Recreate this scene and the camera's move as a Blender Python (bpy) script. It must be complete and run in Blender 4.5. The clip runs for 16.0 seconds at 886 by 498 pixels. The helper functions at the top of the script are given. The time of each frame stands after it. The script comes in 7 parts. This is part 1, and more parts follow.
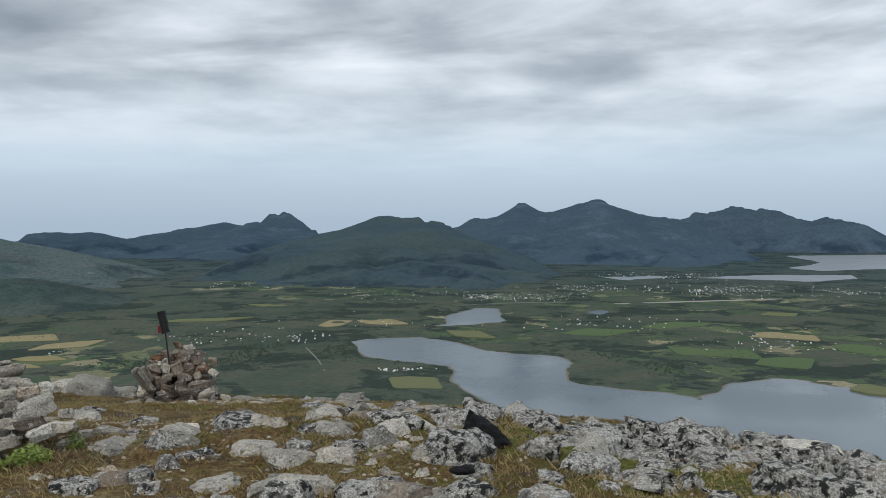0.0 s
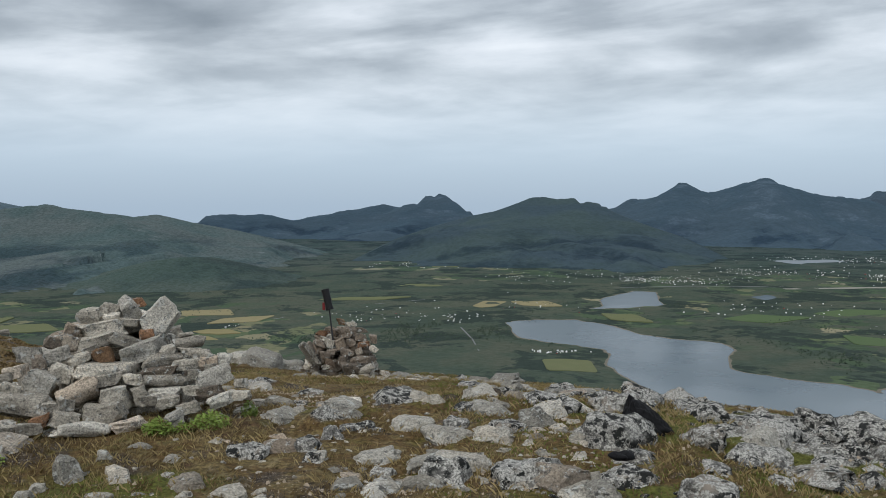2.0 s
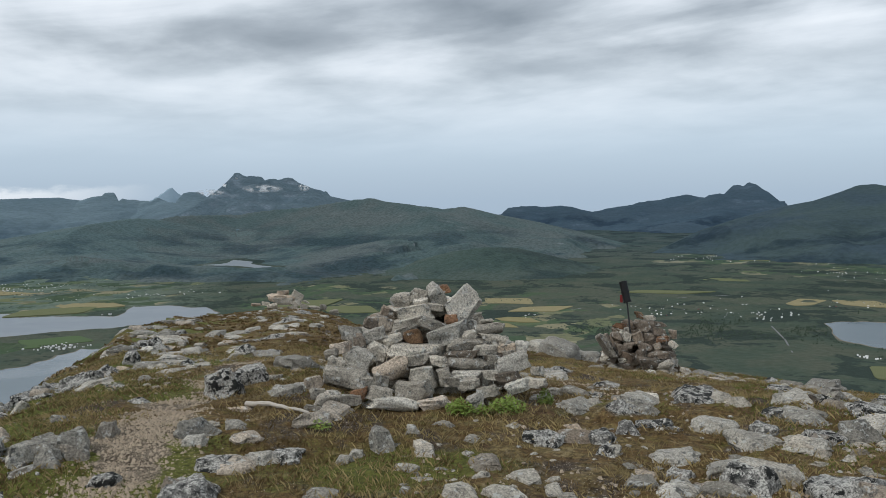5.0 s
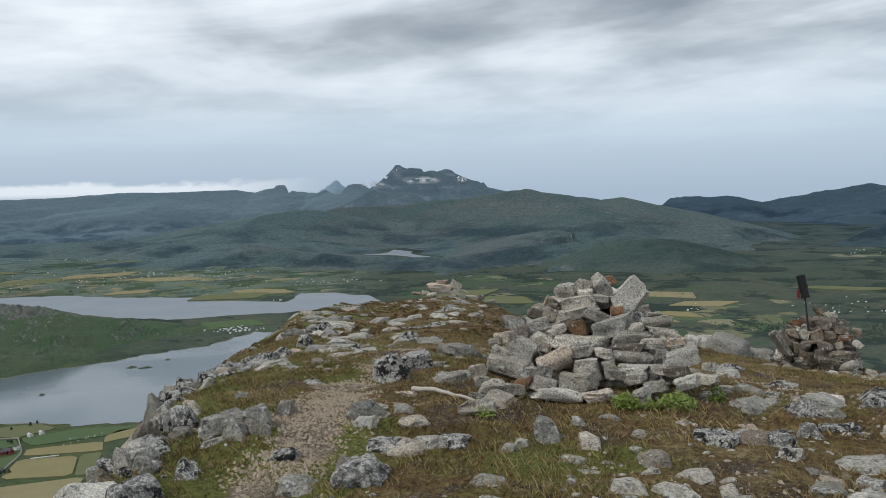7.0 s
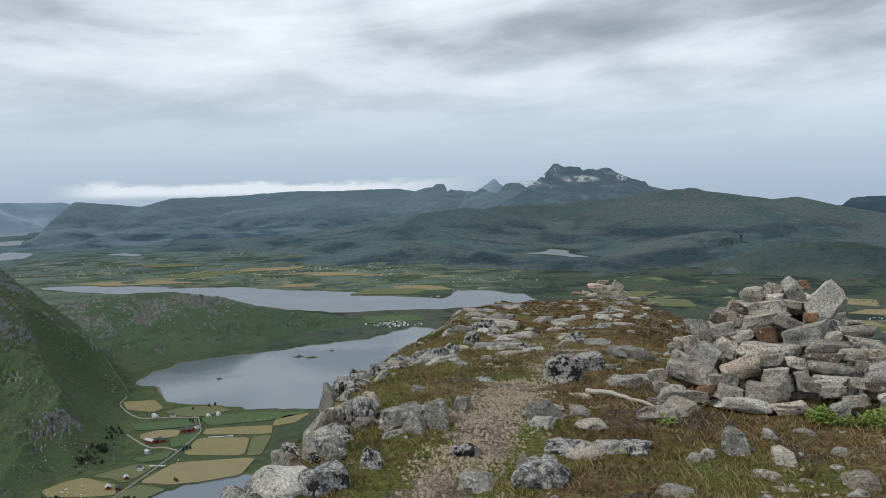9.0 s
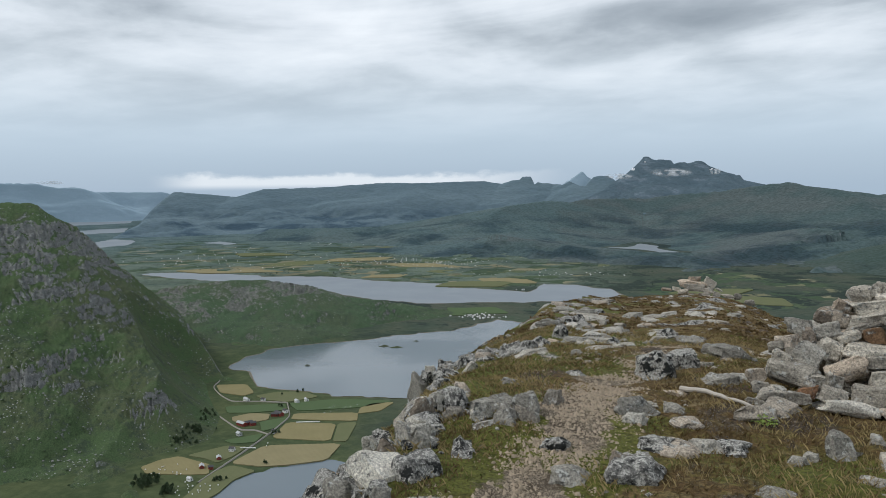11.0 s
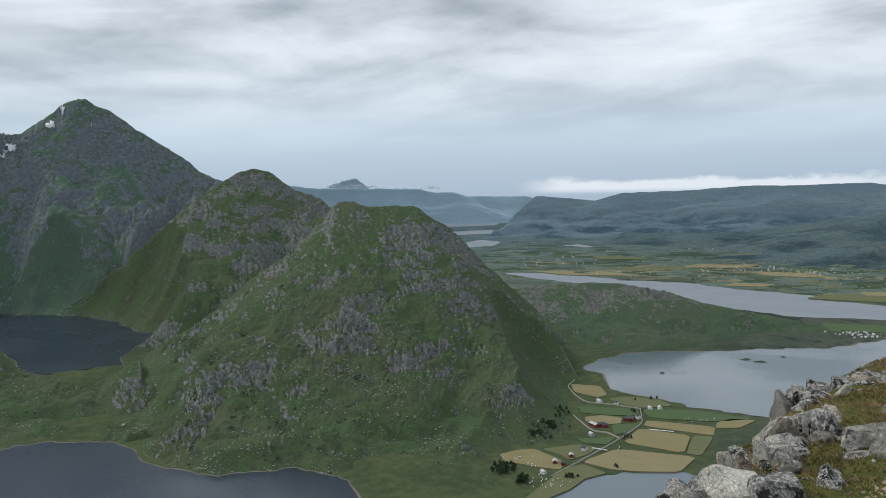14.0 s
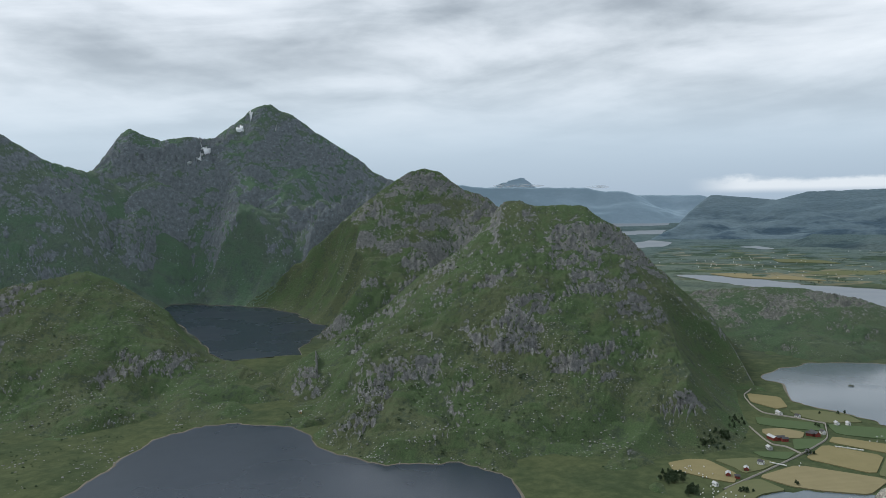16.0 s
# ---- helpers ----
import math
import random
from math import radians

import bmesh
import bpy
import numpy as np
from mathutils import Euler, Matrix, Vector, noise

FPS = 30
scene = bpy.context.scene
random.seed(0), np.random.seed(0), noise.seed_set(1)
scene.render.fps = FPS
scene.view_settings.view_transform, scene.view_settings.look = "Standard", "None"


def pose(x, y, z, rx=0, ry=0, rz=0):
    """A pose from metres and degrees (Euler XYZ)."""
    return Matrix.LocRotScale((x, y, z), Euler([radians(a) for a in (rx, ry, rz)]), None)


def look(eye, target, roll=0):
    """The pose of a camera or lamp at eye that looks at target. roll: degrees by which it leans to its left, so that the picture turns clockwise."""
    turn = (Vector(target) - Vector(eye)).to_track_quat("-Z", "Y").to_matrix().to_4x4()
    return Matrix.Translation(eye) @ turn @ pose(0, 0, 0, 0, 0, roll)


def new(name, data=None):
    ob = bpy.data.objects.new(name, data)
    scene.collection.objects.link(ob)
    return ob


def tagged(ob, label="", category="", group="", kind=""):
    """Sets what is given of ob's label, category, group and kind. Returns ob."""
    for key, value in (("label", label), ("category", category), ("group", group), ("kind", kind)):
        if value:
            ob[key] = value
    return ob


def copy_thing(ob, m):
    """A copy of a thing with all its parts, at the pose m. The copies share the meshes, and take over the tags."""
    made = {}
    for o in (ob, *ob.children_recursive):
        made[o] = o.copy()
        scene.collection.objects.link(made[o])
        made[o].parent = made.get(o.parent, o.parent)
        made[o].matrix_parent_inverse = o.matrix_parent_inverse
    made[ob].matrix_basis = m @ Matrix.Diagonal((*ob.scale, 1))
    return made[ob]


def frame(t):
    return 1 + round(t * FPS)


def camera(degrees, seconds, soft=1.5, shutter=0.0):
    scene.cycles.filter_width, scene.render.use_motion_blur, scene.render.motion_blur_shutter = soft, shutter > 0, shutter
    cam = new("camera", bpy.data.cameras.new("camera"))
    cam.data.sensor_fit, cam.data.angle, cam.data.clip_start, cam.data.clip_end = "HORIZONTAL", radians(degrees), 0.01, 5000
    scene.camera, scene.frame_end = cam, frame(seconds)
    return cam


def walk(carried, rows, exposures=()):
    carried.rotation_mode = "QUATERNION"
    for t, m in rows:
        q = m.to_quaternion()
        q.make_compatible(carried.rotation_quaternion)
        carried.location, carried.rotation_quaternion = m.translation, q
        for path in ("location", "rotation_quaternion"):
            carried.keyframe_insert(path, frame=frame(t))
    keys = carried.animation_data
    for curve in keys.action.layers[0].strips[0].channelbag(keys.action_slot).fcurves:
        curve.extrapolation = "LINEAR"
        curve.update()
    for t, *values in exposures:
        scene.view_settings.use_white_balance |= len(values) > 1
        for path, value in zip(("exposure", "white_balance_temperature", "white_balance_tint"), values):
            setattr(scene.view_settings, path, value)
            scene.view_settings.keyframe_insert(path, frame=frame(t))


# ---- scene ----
cam = camera(57.27, 16.0, soft=0.5)
PATH = [
    (0.0, pose(0.024, 0.009, 1.603, 88.20, 0.00, 0.00)),
    (0.5, pose(0.023, 0.012, 1.603, 87.90, -0.03, 2.75)),
    (1.0, pose(0.027, 0.022, 1.599, 87.75, 0.23, 5.30)),
    (1.5, pose(0.017, 0.028, 1.598, 87.43, 0.28, 8.05)),
    (2.0, pose(0.001, 0.042, 1.594, 86.91, 0.25, 10.85)),
    (2.5, pose(0.003, 0.040, 1.595, 86.85, 0.38, 13.84)),
    (3.0, pose(0.009, 0.044, 1.598, 87.16, 0.64, 16.30)),
    (3.5, pose(0.008, 0.044, 1.597, 87.26, 0.64, 19.37)),
    (4.0, pose(0.004, 0.055, 1.596, 87.03, 0.38, 22.89)),
    (4.5, pose(0.003, 0.079, 1.593, 86.75, 0.58, 27.70)),
    (7, pose(-0.051, 0.048, 1.582, 86.05, 1.15, 42.73)),
    (7.5, pose(-0.105, 0.021, 1.582, 86.13, 1.03, 46.36)),
    (8, pose(-0.142, 0.001, 1.581, 86.17, 0.95, 49.37)),
    (8.5, pose(-0.163, -0.014, 1.582, 86.28, 1.04, 51.99)),
    (9, pose(-0.178, -0.033, 1.580, 86.17, 1.04, 53.78)),
    (11.5, pose(-0.197, -0.082, 1.575, 85.77, 0.49, 64.15)),
    (12.0, pose(-0.180, -0.077, 1.579, 85.98, 0.33, 69.75)),
    (12.5, pose(-0.144, -0.087, 1.584, 86.28, 0.16, 73.86)),
    (13.0, pose(-0.121, -0.095, 1.591, 86.14, 0.57, 78.42)),
    (13.5, pose(-0.102, -0.101, 1.595, 86.18, 0.77, 81.66)),
    (14.0, pose(-0.094, -0.111, 1.597, 86.30, 0.83, 84.72)),
    (14.5, pose(-0.085, -0.111, 1.599, 86.37, 0.74, 87.31)),
    (15.0, pose(-0.063, -0.082, 1.599, 86.38, 0.70, 90.91)),
    (15.5, pose(-0.050, -0.065, 1.599, 86.48, 0.64, 93.83)),
    (16.0, pose(-0.044, -0.057, 1.599, 86.41, 0.86, 96.44)),
]
walk(cam, PATH, exposures=[(0.0, 0.0, 6250.0, 9.0)])

# ---- sky and light: a broken overcast, blue haze towards the horizon, a veiled sun high behind the camera ----
EYE = Vector((0.0, 0.0, 1.6))
LEVEL = -400.0
SUN_TALL, SUN_TURN, SKY_POWER = 48.0, 205.0, 1.3


class Nodes:
    """Short hand for building a node tree."""

    def __init__(self, tree):
        self.tree = tree
        tree.nodes.clear()

    def add(self, kind, inputs=None, **props):
        n = self.tree.nodes.new(kind)
        for key, value in props.items():
            setattr(n, key, value)
        for key, value in (inputs or {}).items():
            self.set(n.inputs[key], value)
        return n

    def set(self, socket, value):
        if isinstance(value, bpy.types.NodeSocket):
            self.tree.links.new(value, socket)
        elif isinstance(value, bpy.types.Node):
            self.tree.links.new(value.outputs[0], socket)
        else:
            socket.default_value = value

    def math(self, op, a, b=0.0, clamp=False):
        n = self.add("ShaderNodeMath", operation=op, use_clamp=clamp)
        self.set(n.inputs[0], a), self.set(n.inputs[1], b)
        return n.outputs[0]

    def vec(self, op, a, b=(0, 0, 0)):
        n = self.add("ShaderNodeVectorMath", operation=op)
        self.set(n.inputs[0], a), self.set(n.inputs[1], b)
        return n.outputs[0]

    def scaled(self, a, k):
        n = self.add("ShaderNodeVectorMath", operation="SCALE")
        self.set(n.inputs[0], a), self.set(n.inputs["Scale"], k)
        return n.outputs[0]

    def vec_length(self, a):
        node = self.add("ShaderNodeVectorMath", operation="LENGTH")
        self.set(node.inputs[0], a)
        return node.outputs["Value"]

    def noise(self, coords, scale, detail=4.0, rough=0.55, distort=0.0):
        return self.add("ShaderNodeTexNoise", {"Vector": coords, "Scale": scale, "Detail": detail, "Roughness": rough, "Distortion": distort}).outputs["Fac"]

    def span(self, value, a, b, c=0.0, d=1.0):
        n = self.add("ShaderNodeMapRange", {"Value": value, "From Min": a, "From Max": b, "To Min": c, "To Max": d}, clamp=True, interpolation_type="SMOOTHSTEP")
        return n.outputs[0]

    def ramp(self, fac, stops):
        n = self.add("ShaderNodeValToRGB", {"Fac": fac})
        while len(n.color_ramp.elements) < len(stops):
            n.color_ramp.elements.new(0.5)
        for e, (p, c) in zip(n.color_ramp.elements, stops):
            e.position, e.color = p, (*c, 1)
        return n.outputs[0]

    def mix(self, fac, a, b, blend="MIX"):
        n = self.add("ShaderNodeMix", data_type="RGBA", blend_type=blend)
        self.set(n.inputs[0], fac)
        for socket, value in ((n.inputs[6], a), (n.inputs[7], b)):
            self.set(socket, (*value, 1) if isinstance(value, tuple) and len(value) == 3 else value)
        return n.outputs[2]


DECK = [(21, 11.3, 9, 1.9, 0.10), (8, 8.8, 8, 1.1, 0.09), (-7, 8.2, 5, 0.9, 0.05), (-27, 11.8, 3.5, 1.4, 0.07), (30, 12.8, 6, 1.5, 0.05), (44.5, 11.4, 4.5, 1.6, 0.08), (57.8, 10.9, 4, 1.4, 0.08), (26, 9.0, 5, 0.8, 0.05), (80, 12.0, 4.5, 1.5, 0.10), (96, 6.8, 5, 0.9, 0.08), (104, 9.2, 4.5, 1.0, 0.07), (119, 8.5, 4, 1.3, 0.05)]
DECK += [(8, 13.5, 22, 2.5, 0.04), (-22, 8.0, 8, 1.2, 0.04)]
DECK += [(6, 11.3, 3, 1.0, -0.08), (-5, 9.6, 3, 0.8, -0.07), (-24, 13.2, 4, 1.2, -0.06), (67, 9.2, 6, 2.2, -0.06), (36, 9.0, 5, 1.4, -0.05), (101, 7.9, 3, 0.7, -0.06), (112, 12.5, 6, 1.5, -0.05), (90, 9.5, 4, 1.2, -0.05)]


def make_sky():
    world = bpy.data.worlds.new("sky")
    scene.world = world
    world.use_nodes = True
    n = Nodes(world.node_tree)
    ray = n.add("ShaderNodeTexCoord").outputs["Generated"]
    part_xyz = n.add("ShaderNodeSeparateXYZ", {"Vector": ray})
    up = part_xyz.outputs["Z"]
    lift = n.math("ADD", n.math("MAXIMUM", up, 0.0), 0.13)
    flat = n.add("ShaderNodeCombineXYZ", {"X": n.math("DIVIDE", part_xyz.outputs["X"], lift), "Y": n.math("DIVIDE", part_xyz.outputs["Y"], lift), "Z": 0.0}).outputs[0]
    turned = n.add("ShaderNodeMapping", {"Vector": flat, "Rotation": (0, 0, radians(28)), "Scale": (1.0, 1.1, 1), "Location": (3.1, 1.4, 0)}).outputs[0]
    big = n.noise(turned, 0.66, 3, 0.5, 0.0)
    fine = n.noise(turned, 1.7, 8, 0.54, 0.2)
    # the heavier and the thinner parts of the cloud deck: bearing, height, half breadth and half depth in degrees, weight
    side = n.add("ShaderNodeMath", {0: n.math("MULTIPLY", part_xyz.outputs["X"], -1.0), 1: part_xyz.outputs["Y"]}, operation="ARCTAN2").outputs[0]
    tall = n.add("ShaderNodeMath", {0: up}, operation="ARCSINE").outputs[0]
    band = n.add("ShaderNodeCombineXYZ", {"X": n.math("MULTIPLY", side, 2.4), "Y": n.math("ADD", n.math("MULTIPLY", tall, 12.0), n.math("MULTIPLY", side, 0.9)), "Z": 0.0}).outputs[0]
    streak = n.noise(band, 1.0, 7, 0.52, 0.5)
    cover = n.math("ADD", n.math("MULTIPLY", streak, 0.48), n.math("ADD", n.math("MULTIPLY", big, 0.20), n.math("MULTIPLY", fine, 0.32)))
    for az, el, da, de, weight in DECK:
        u = n.math("DIVIDE", n.math("SUBTRACT", side, radians(az)), radians(da))
        v = n.math("DIVIDE", n.math("SUBTRACT", n.math("ADD", tall, n.math("MULTIPLY", n.math("SUBTRACT", side, radians(az)), -0.06)), radians(el)), radians(de))
        fall = n.math("ADD", n.math("MULTIPLY", u, u), n.math("MULTIPLY", v, v))
        cover = n.math("ADD", cover, n.math("MULTIPLY", n.math("EXPONENT", n.math("MULTIPLY", fall, -1.0)), weight))
    cloud = n.ramp(cover, [(0.38, (0.76, 0.78, 0.80)), (0.46, (0.63, 0.66, 0.69)), (0.52, (0.49, 0.525, 0.555)), (0.585, (0.35, 0.382, 0.412)), (0.68, (0.23, 0.258, 0.285))])
    haze = n.ramp(n.span(up, -0.02, 0.20), [(0.0, (0.33, 0.41, 0.50)), (0.35, (0.44, 0.52, 0.60)), (1.0, (0.55, 0.61, 0.66))])
    veil = n.mix(n.span(up, 0.03, 0.20), haze, cloud)
    # the bank of low cloud that lies along the hills
    low = n.add("ShaderNodeMapping", {"Vector": ray, "Scale": (9, 9, 22)}).outputs[0]
    puff = n.noise(low, 1.6, 6, 0.6)
    along = n.math("MULTIPLY", n.span(side, radians(50), radians(60)), n.span(side, radians(80), radians(76)))
    top = n.math("ADD", n.math("MULTIPLY", n.math("SUBTRACT", puff, 0.5), 0.030), 0.021)
    bank = n.math("MULTIPLY", n.math("MULTIPLY", n.span(n.math("SUBTRACT", top, up), -0.001, 0.007), n.span(up, -0.001, 0.008)), along)
    veil = n.mix(n.math("MULTIPLY", bank, 0.85), veil, (0.70, 0.73, 0.76))
    blue = n.add("ShaderNodeTexSky", sky_type="NISHITA", sun_disc=False, sun_elevation=radians(SUN_TALL), sun_rotation=radians(SUN_TURN))
    bg1 = n.add("ShaderNodeBackground", {"Color": veil, "Strength": SKY_POWER})
    bg2 = n.add("ShaderNodeBackground", {"Color": blue, "Strength": 0.08})
    out = n.add("ShaderNodeOutputWorld")
    n.set(out.inputs[0], n.add("ShaderNodeMixShader", {0: 0.12, 1: bg1, 2: bg2}))


make_sky()
sun_data = bpy.data.lights.new("sun", "SUN")
sun_data.energy, sun_data.angle, sun_data.color = 1.5, radians(12), (1.0, 0.95, 0.87)
sun = new("sun", sun_data)
a, e = radians(SUN_TURN), radians(SUN_TALL)
sun.matrix_world = look((0, 0, 300), Vector((0, 0, 300)) - Vector((math.sin(a) * math.cos(e), math.cos(a) * math.cos(e), math.sin(e))))

# ---- noise, bearings and the drawing-in of the far land ----


def lattice(ix, iy, seed):
    h = (ix.astype(np.int64) * 374761393 + iy.astype(np.int64) * 668265263 + seed * 1442695041) & 0x7FFFFFFF
    h = ((h ^ (h >> 13)) * 1274126177) & 0x7FFFFFFF
    return ((h ^ (h >> 16)) & 0xFFFF) / 65535.0


def grain(x, y, seed=0):
    """Smooth noise from -1 to 1."""
    ix, iy = np.floor(x), np.floor(y)
    u, v = x - ix, y - iy
    u, v = u * u * u * (u * (u * 6 - 15) + 10), v * v * v * (v * (v * 6 - 15) + 10)
    ix, iy = ix.astype(np.int64), iy.astype(np.int64)
    a, b, c, d = lattice(ix, iy, seed), lattice(ix + 1, iy, seed), lattice(ix, iy + 1, seed), lattice(ix + 1, iy + 1, seed)
    return 2 * (a + (b - a) * u + (c - a) * v + (a - b - c + d) * u * v) - 1


def fbm(x, y, octaves=4, seed=0, ridged=False):
    total, amp, norm = np.zeros_like(x, dtype=float), 1.0, 0.0
    for k in range(octaves):
        g = grain(x * 2**k + 17.3 * k, y * 2**k - 9.1 * k, seed + k)
        total += amp * (1 - 2 * np.abs(g) if ridged else g)
        norm += amp
        amp *= 0.5
    return total / norm


def bearing(az, dip, level):
    """The place on a level that is seen along a bearing (degrees to the left of +y) under a dip (degrees, down is negative)."""
    r = (EYE.z - level) / math.tan(radians(-dip))
    return (-math.sin(radians(az)) * r, math.cos(radians(az)) * r)


def draw_in(co):
    """Land past 2 km is drawn towards the eye along its sight line, so that all of it lies within 5 km."""
    v = co - np.array(EYE)
    d = np.linalg.norm(v, axis=1)
    x = np.maximum(d - 2000, 0)
    near = np.where(d > 2000, 2000 + 2900 * x / (x + 2900), d)
    return np.array(EYE) + v * (near / np.maximum(d, 1e-6))[:, None]


def to_object(name, co, faces, material, parent=None, smooth=True, attrs=None, place=False, label="", kind="", category="", group=""):
    me = bpy.data.meshes.new(name)
    true = np.asarray(co, float)
    me.from_pydata((draw_in(true) if place else true).tolist(), [], np.asarray(faces).tolist() if isinstance(faces, np.ndarray) else faces)
    if place:
        me.attributes.new("place", "FLOAT_VECTOR", "POINT").data.foreach_set("vector", true.ravel())
    for key, values in (attrs or {}).items():
        me.attributes.new(key, "FLOAT", "POINT").data.foreach_set("value", np.asarray(values, float).ravel())
    me.materials.append(material)
    if smooth:
        me.polygons.foreach_set("use_smooth", np.ones(len(me.polygons), bool))
    ob = new(name, me)
    ob.parent = parent
    return tagged(ob, label, category, group, kind)


def grid_faces(rows, cols):
    i = np.arange(rows - 1)[:, None] * cols + np.arange(cols - 1)[None, :]
    return np.stack([i, i + 1, i + cols + 1, i + cols], -1).reshape(-1, 4)


def inside(poly, x, y):
    """How far inside a closed outline the points lie (metres, negative outside)."""
    p = np.asarray(poly, float)
    q = np.roll(p, -1, 0)
    if x.size == 1:
        px, py = x.ravel()[0], y.ravel()[0]
        t = np.clip(((px - p[:, 0]) * (q[:, 0] - p[:, 0]) + (py - p[:, 1]) * (q[:, 1] - p[:, 1])) / (((q - p) ** 2).sum(1) + 1e-9), 0, 1)
        near = np.hypot(px - p[:, 0] - t * (q[:, 0] - p[:, 0]), py - p[:, 1] - t * (q[:, 1] - p[:, 1])).min()
        odd = (((p[:, 1] > py) != (q[:, 1] > py)) & (px < (q[:, 0] - p[:, 0]) * (py - p[:, 1]) / (q[:, 1] - p[:, 1] + 1e-12) + p[:, 0])).sum() % 2
        return np.full(x.shape, near if odd else -near)
    away = np.maximum(np.maximum(p[:, 0].min() - x, x - p[:, 0].max()), np.maximum(p[:, 1].min() - y, y - p[:, 1].max()))
    if x.size > 1 and (away > 500).any():
        near, out = away <= 500, -away.astype(float)
        if near.any():
            out[near] = inside(poly, x[near], y[near])
        return out
    hit, best = np.zeros(x.shape, bool), np.full(x.shape, 1e12)
    for (ax, ay), (bx, by) in zip(p, q):
        t = np.clip(((x - ax) * (bx - ax) + (y - ay) * (by - ay)) / ((bx - ax) ** 2 + (by - ay) ** 2 + 1e-9), 0, 1)
        best = np.minimum(best, np.hypot(x - ax - t * (bx - ax), y - ay - t * (by - ay)))
        hit ^= ((ay > y) != (by > y)) & (x < (bx - ax) * (y - ay) / (by - ay + 1e-12) + ax)
    return np.where(hit, best, -best)


# ---- materials ----


def material(name):
    m = bpy.data.materials.new(name)
    m.use_nodes = True
    n = Nodes(m.node_tree)
    return m, n


def finish(n, colour, rough=0.8, bump=None, strength=0.4, distance=0.02, spec=0.3, **extra):
    b = n.add("ShaderNodeBsdfPrincipled", {"Base Color": (*colour, 1) if isinstance(colour, tuple) else colour, "Roughness": rough, "Specular IOR Level": spec, **extra})
    if bump is not None:
        n.set(b.inputs["Normal"], n.add("ShaderNodeBump", {"Height": bump, "Strength": strength, "Distance": distance}).outputs[0])
    n.set(n.add("ShaderNodeOutputMaterial").inputs[0], b)
    return b


def place_of(n):
    return n.add("ShaderNodeAttribute", attribute_name="place").outputs["Vector"]


def plain(name, colour, rough=0.7, scale=8.0, vary=0.25, metal=0.0, spec=0.3):
    """Paint, plastic or cloth with a slight mottle."""
    m, n = material(name)
    at = n.add("ShaderNodeTexCoord").outputs["Object"]
    k = n.noise(at, scale, 5)
    dark = tuple(c * (1 - vary) for c in colour)
    finish(n, n.mix(k, dark, tuple(min(1, c * (1 + vary)) for c in colour)), rough, n.noise(at, scale * 6, 3), 0.2, 0.01, spec, Metallic=metal)
    return m


def mountain_material(name, grass, moor, rock, size=1.0, rocky=0.5, relief=10.0, contrast=1.0, woods=0.0, high=(0.0, 1.0)):
    """Grass and heath on the gentle slopes, bare rock where it is steep, scree and boulders in streaks."""
    m, n = material(name)
    at = place_of(n)
    steep = n.add("ShaderNodeSeparateXYZ", {"Vector": n.add("ShaderNodeNewGeometry").outputs["Normal"]}).outputs["Z"]
    wide, fine = n.noise(at, 0.005 / size, 5), n.noise(at, 0.11 / size, 5, 0.65)
    mid = n.noise(n.vec("MULTIPLY", at, (1, 1, 2.2)), 0.010 / size, 8, 0.66, 0.4)
    green = n.mix(n.span(wide, 0.38, 0.62), grass, moor)
    green = n.mix(n.span(fine, 0.35, 0.7), green, n.mix(1.0, green, tuple(1 - contrast * (1 - c) for c in (0.62, 0.66, 0.6)), "MULTIPLY"))
    stone = n.mix(n.span(mid, 0.3, 0.7), rock, tuple(c * (1 + 0.6 * contrast) for c in rock))
    stone = n.mix(n.span(fine, 0.35, 0.65), n.mix(1.0, stone, (1 - 0.32 * contrast,) * 3, "MULTIPLY"), stone)
    score = n.math("ADD", n.math("MULTIPLY", n.math("SUBTRACT", 0.95, steep), 0.75), n.math("MULTIPLY", n.math("SUBTRACT", mid, 0.5), 0.9))
    score = n.math("ADD", score, n.math("MULTIPLY", n.math("SUBTRACT", fine, 0.5), 0.32))
    height = n.add("ShaderNodeSeparateXYZ", {"Vector": at}).outputs["Z"]
    score = n.math("ADD", score, n.span(height, high[0], high[1], -0.08, 0.14) if high[1] != 1.0 else 0.0)
    colour = n.mix(n.span(score, 0.42 - 0.4 * rocky, 0.62 - 0.4 * rocky), green, stone)
    speck = n.add("ShaderNodeTexVoronoi", {"Vector": at, "Scale": 0.16 / size}, feature="F1").outputs["Distance"]
    dots = n.math("MULTIPLY", n.span(speck, 0.22, 0.1), n.span(mid, 0.5, 0.62))
    colour = n.mix(n.math("MULTIPLY", dots, 0.5 * rocky), colour, (0.30, 0.30, 0.28))
    if woods:
        dark = n.math("MULTIPLY", n.span(n.noise(at, 0.0022, 5, 0.62), 0.45, 0.62), n.span(height, LEVEL + 260, LEVEL + 80))
        colour = n.mix(n.math("MULTIPLY", dark, woods), colour, n.mix(1.0, colour, (0.45, 0.52, 0.60), "MULTIPLY"))
    finish(n, colour, 0.9, n.math("ADD", mid, n.math("MULTIPLY", fine, 0.35)), 0.7, relief, 0.12)
    return m


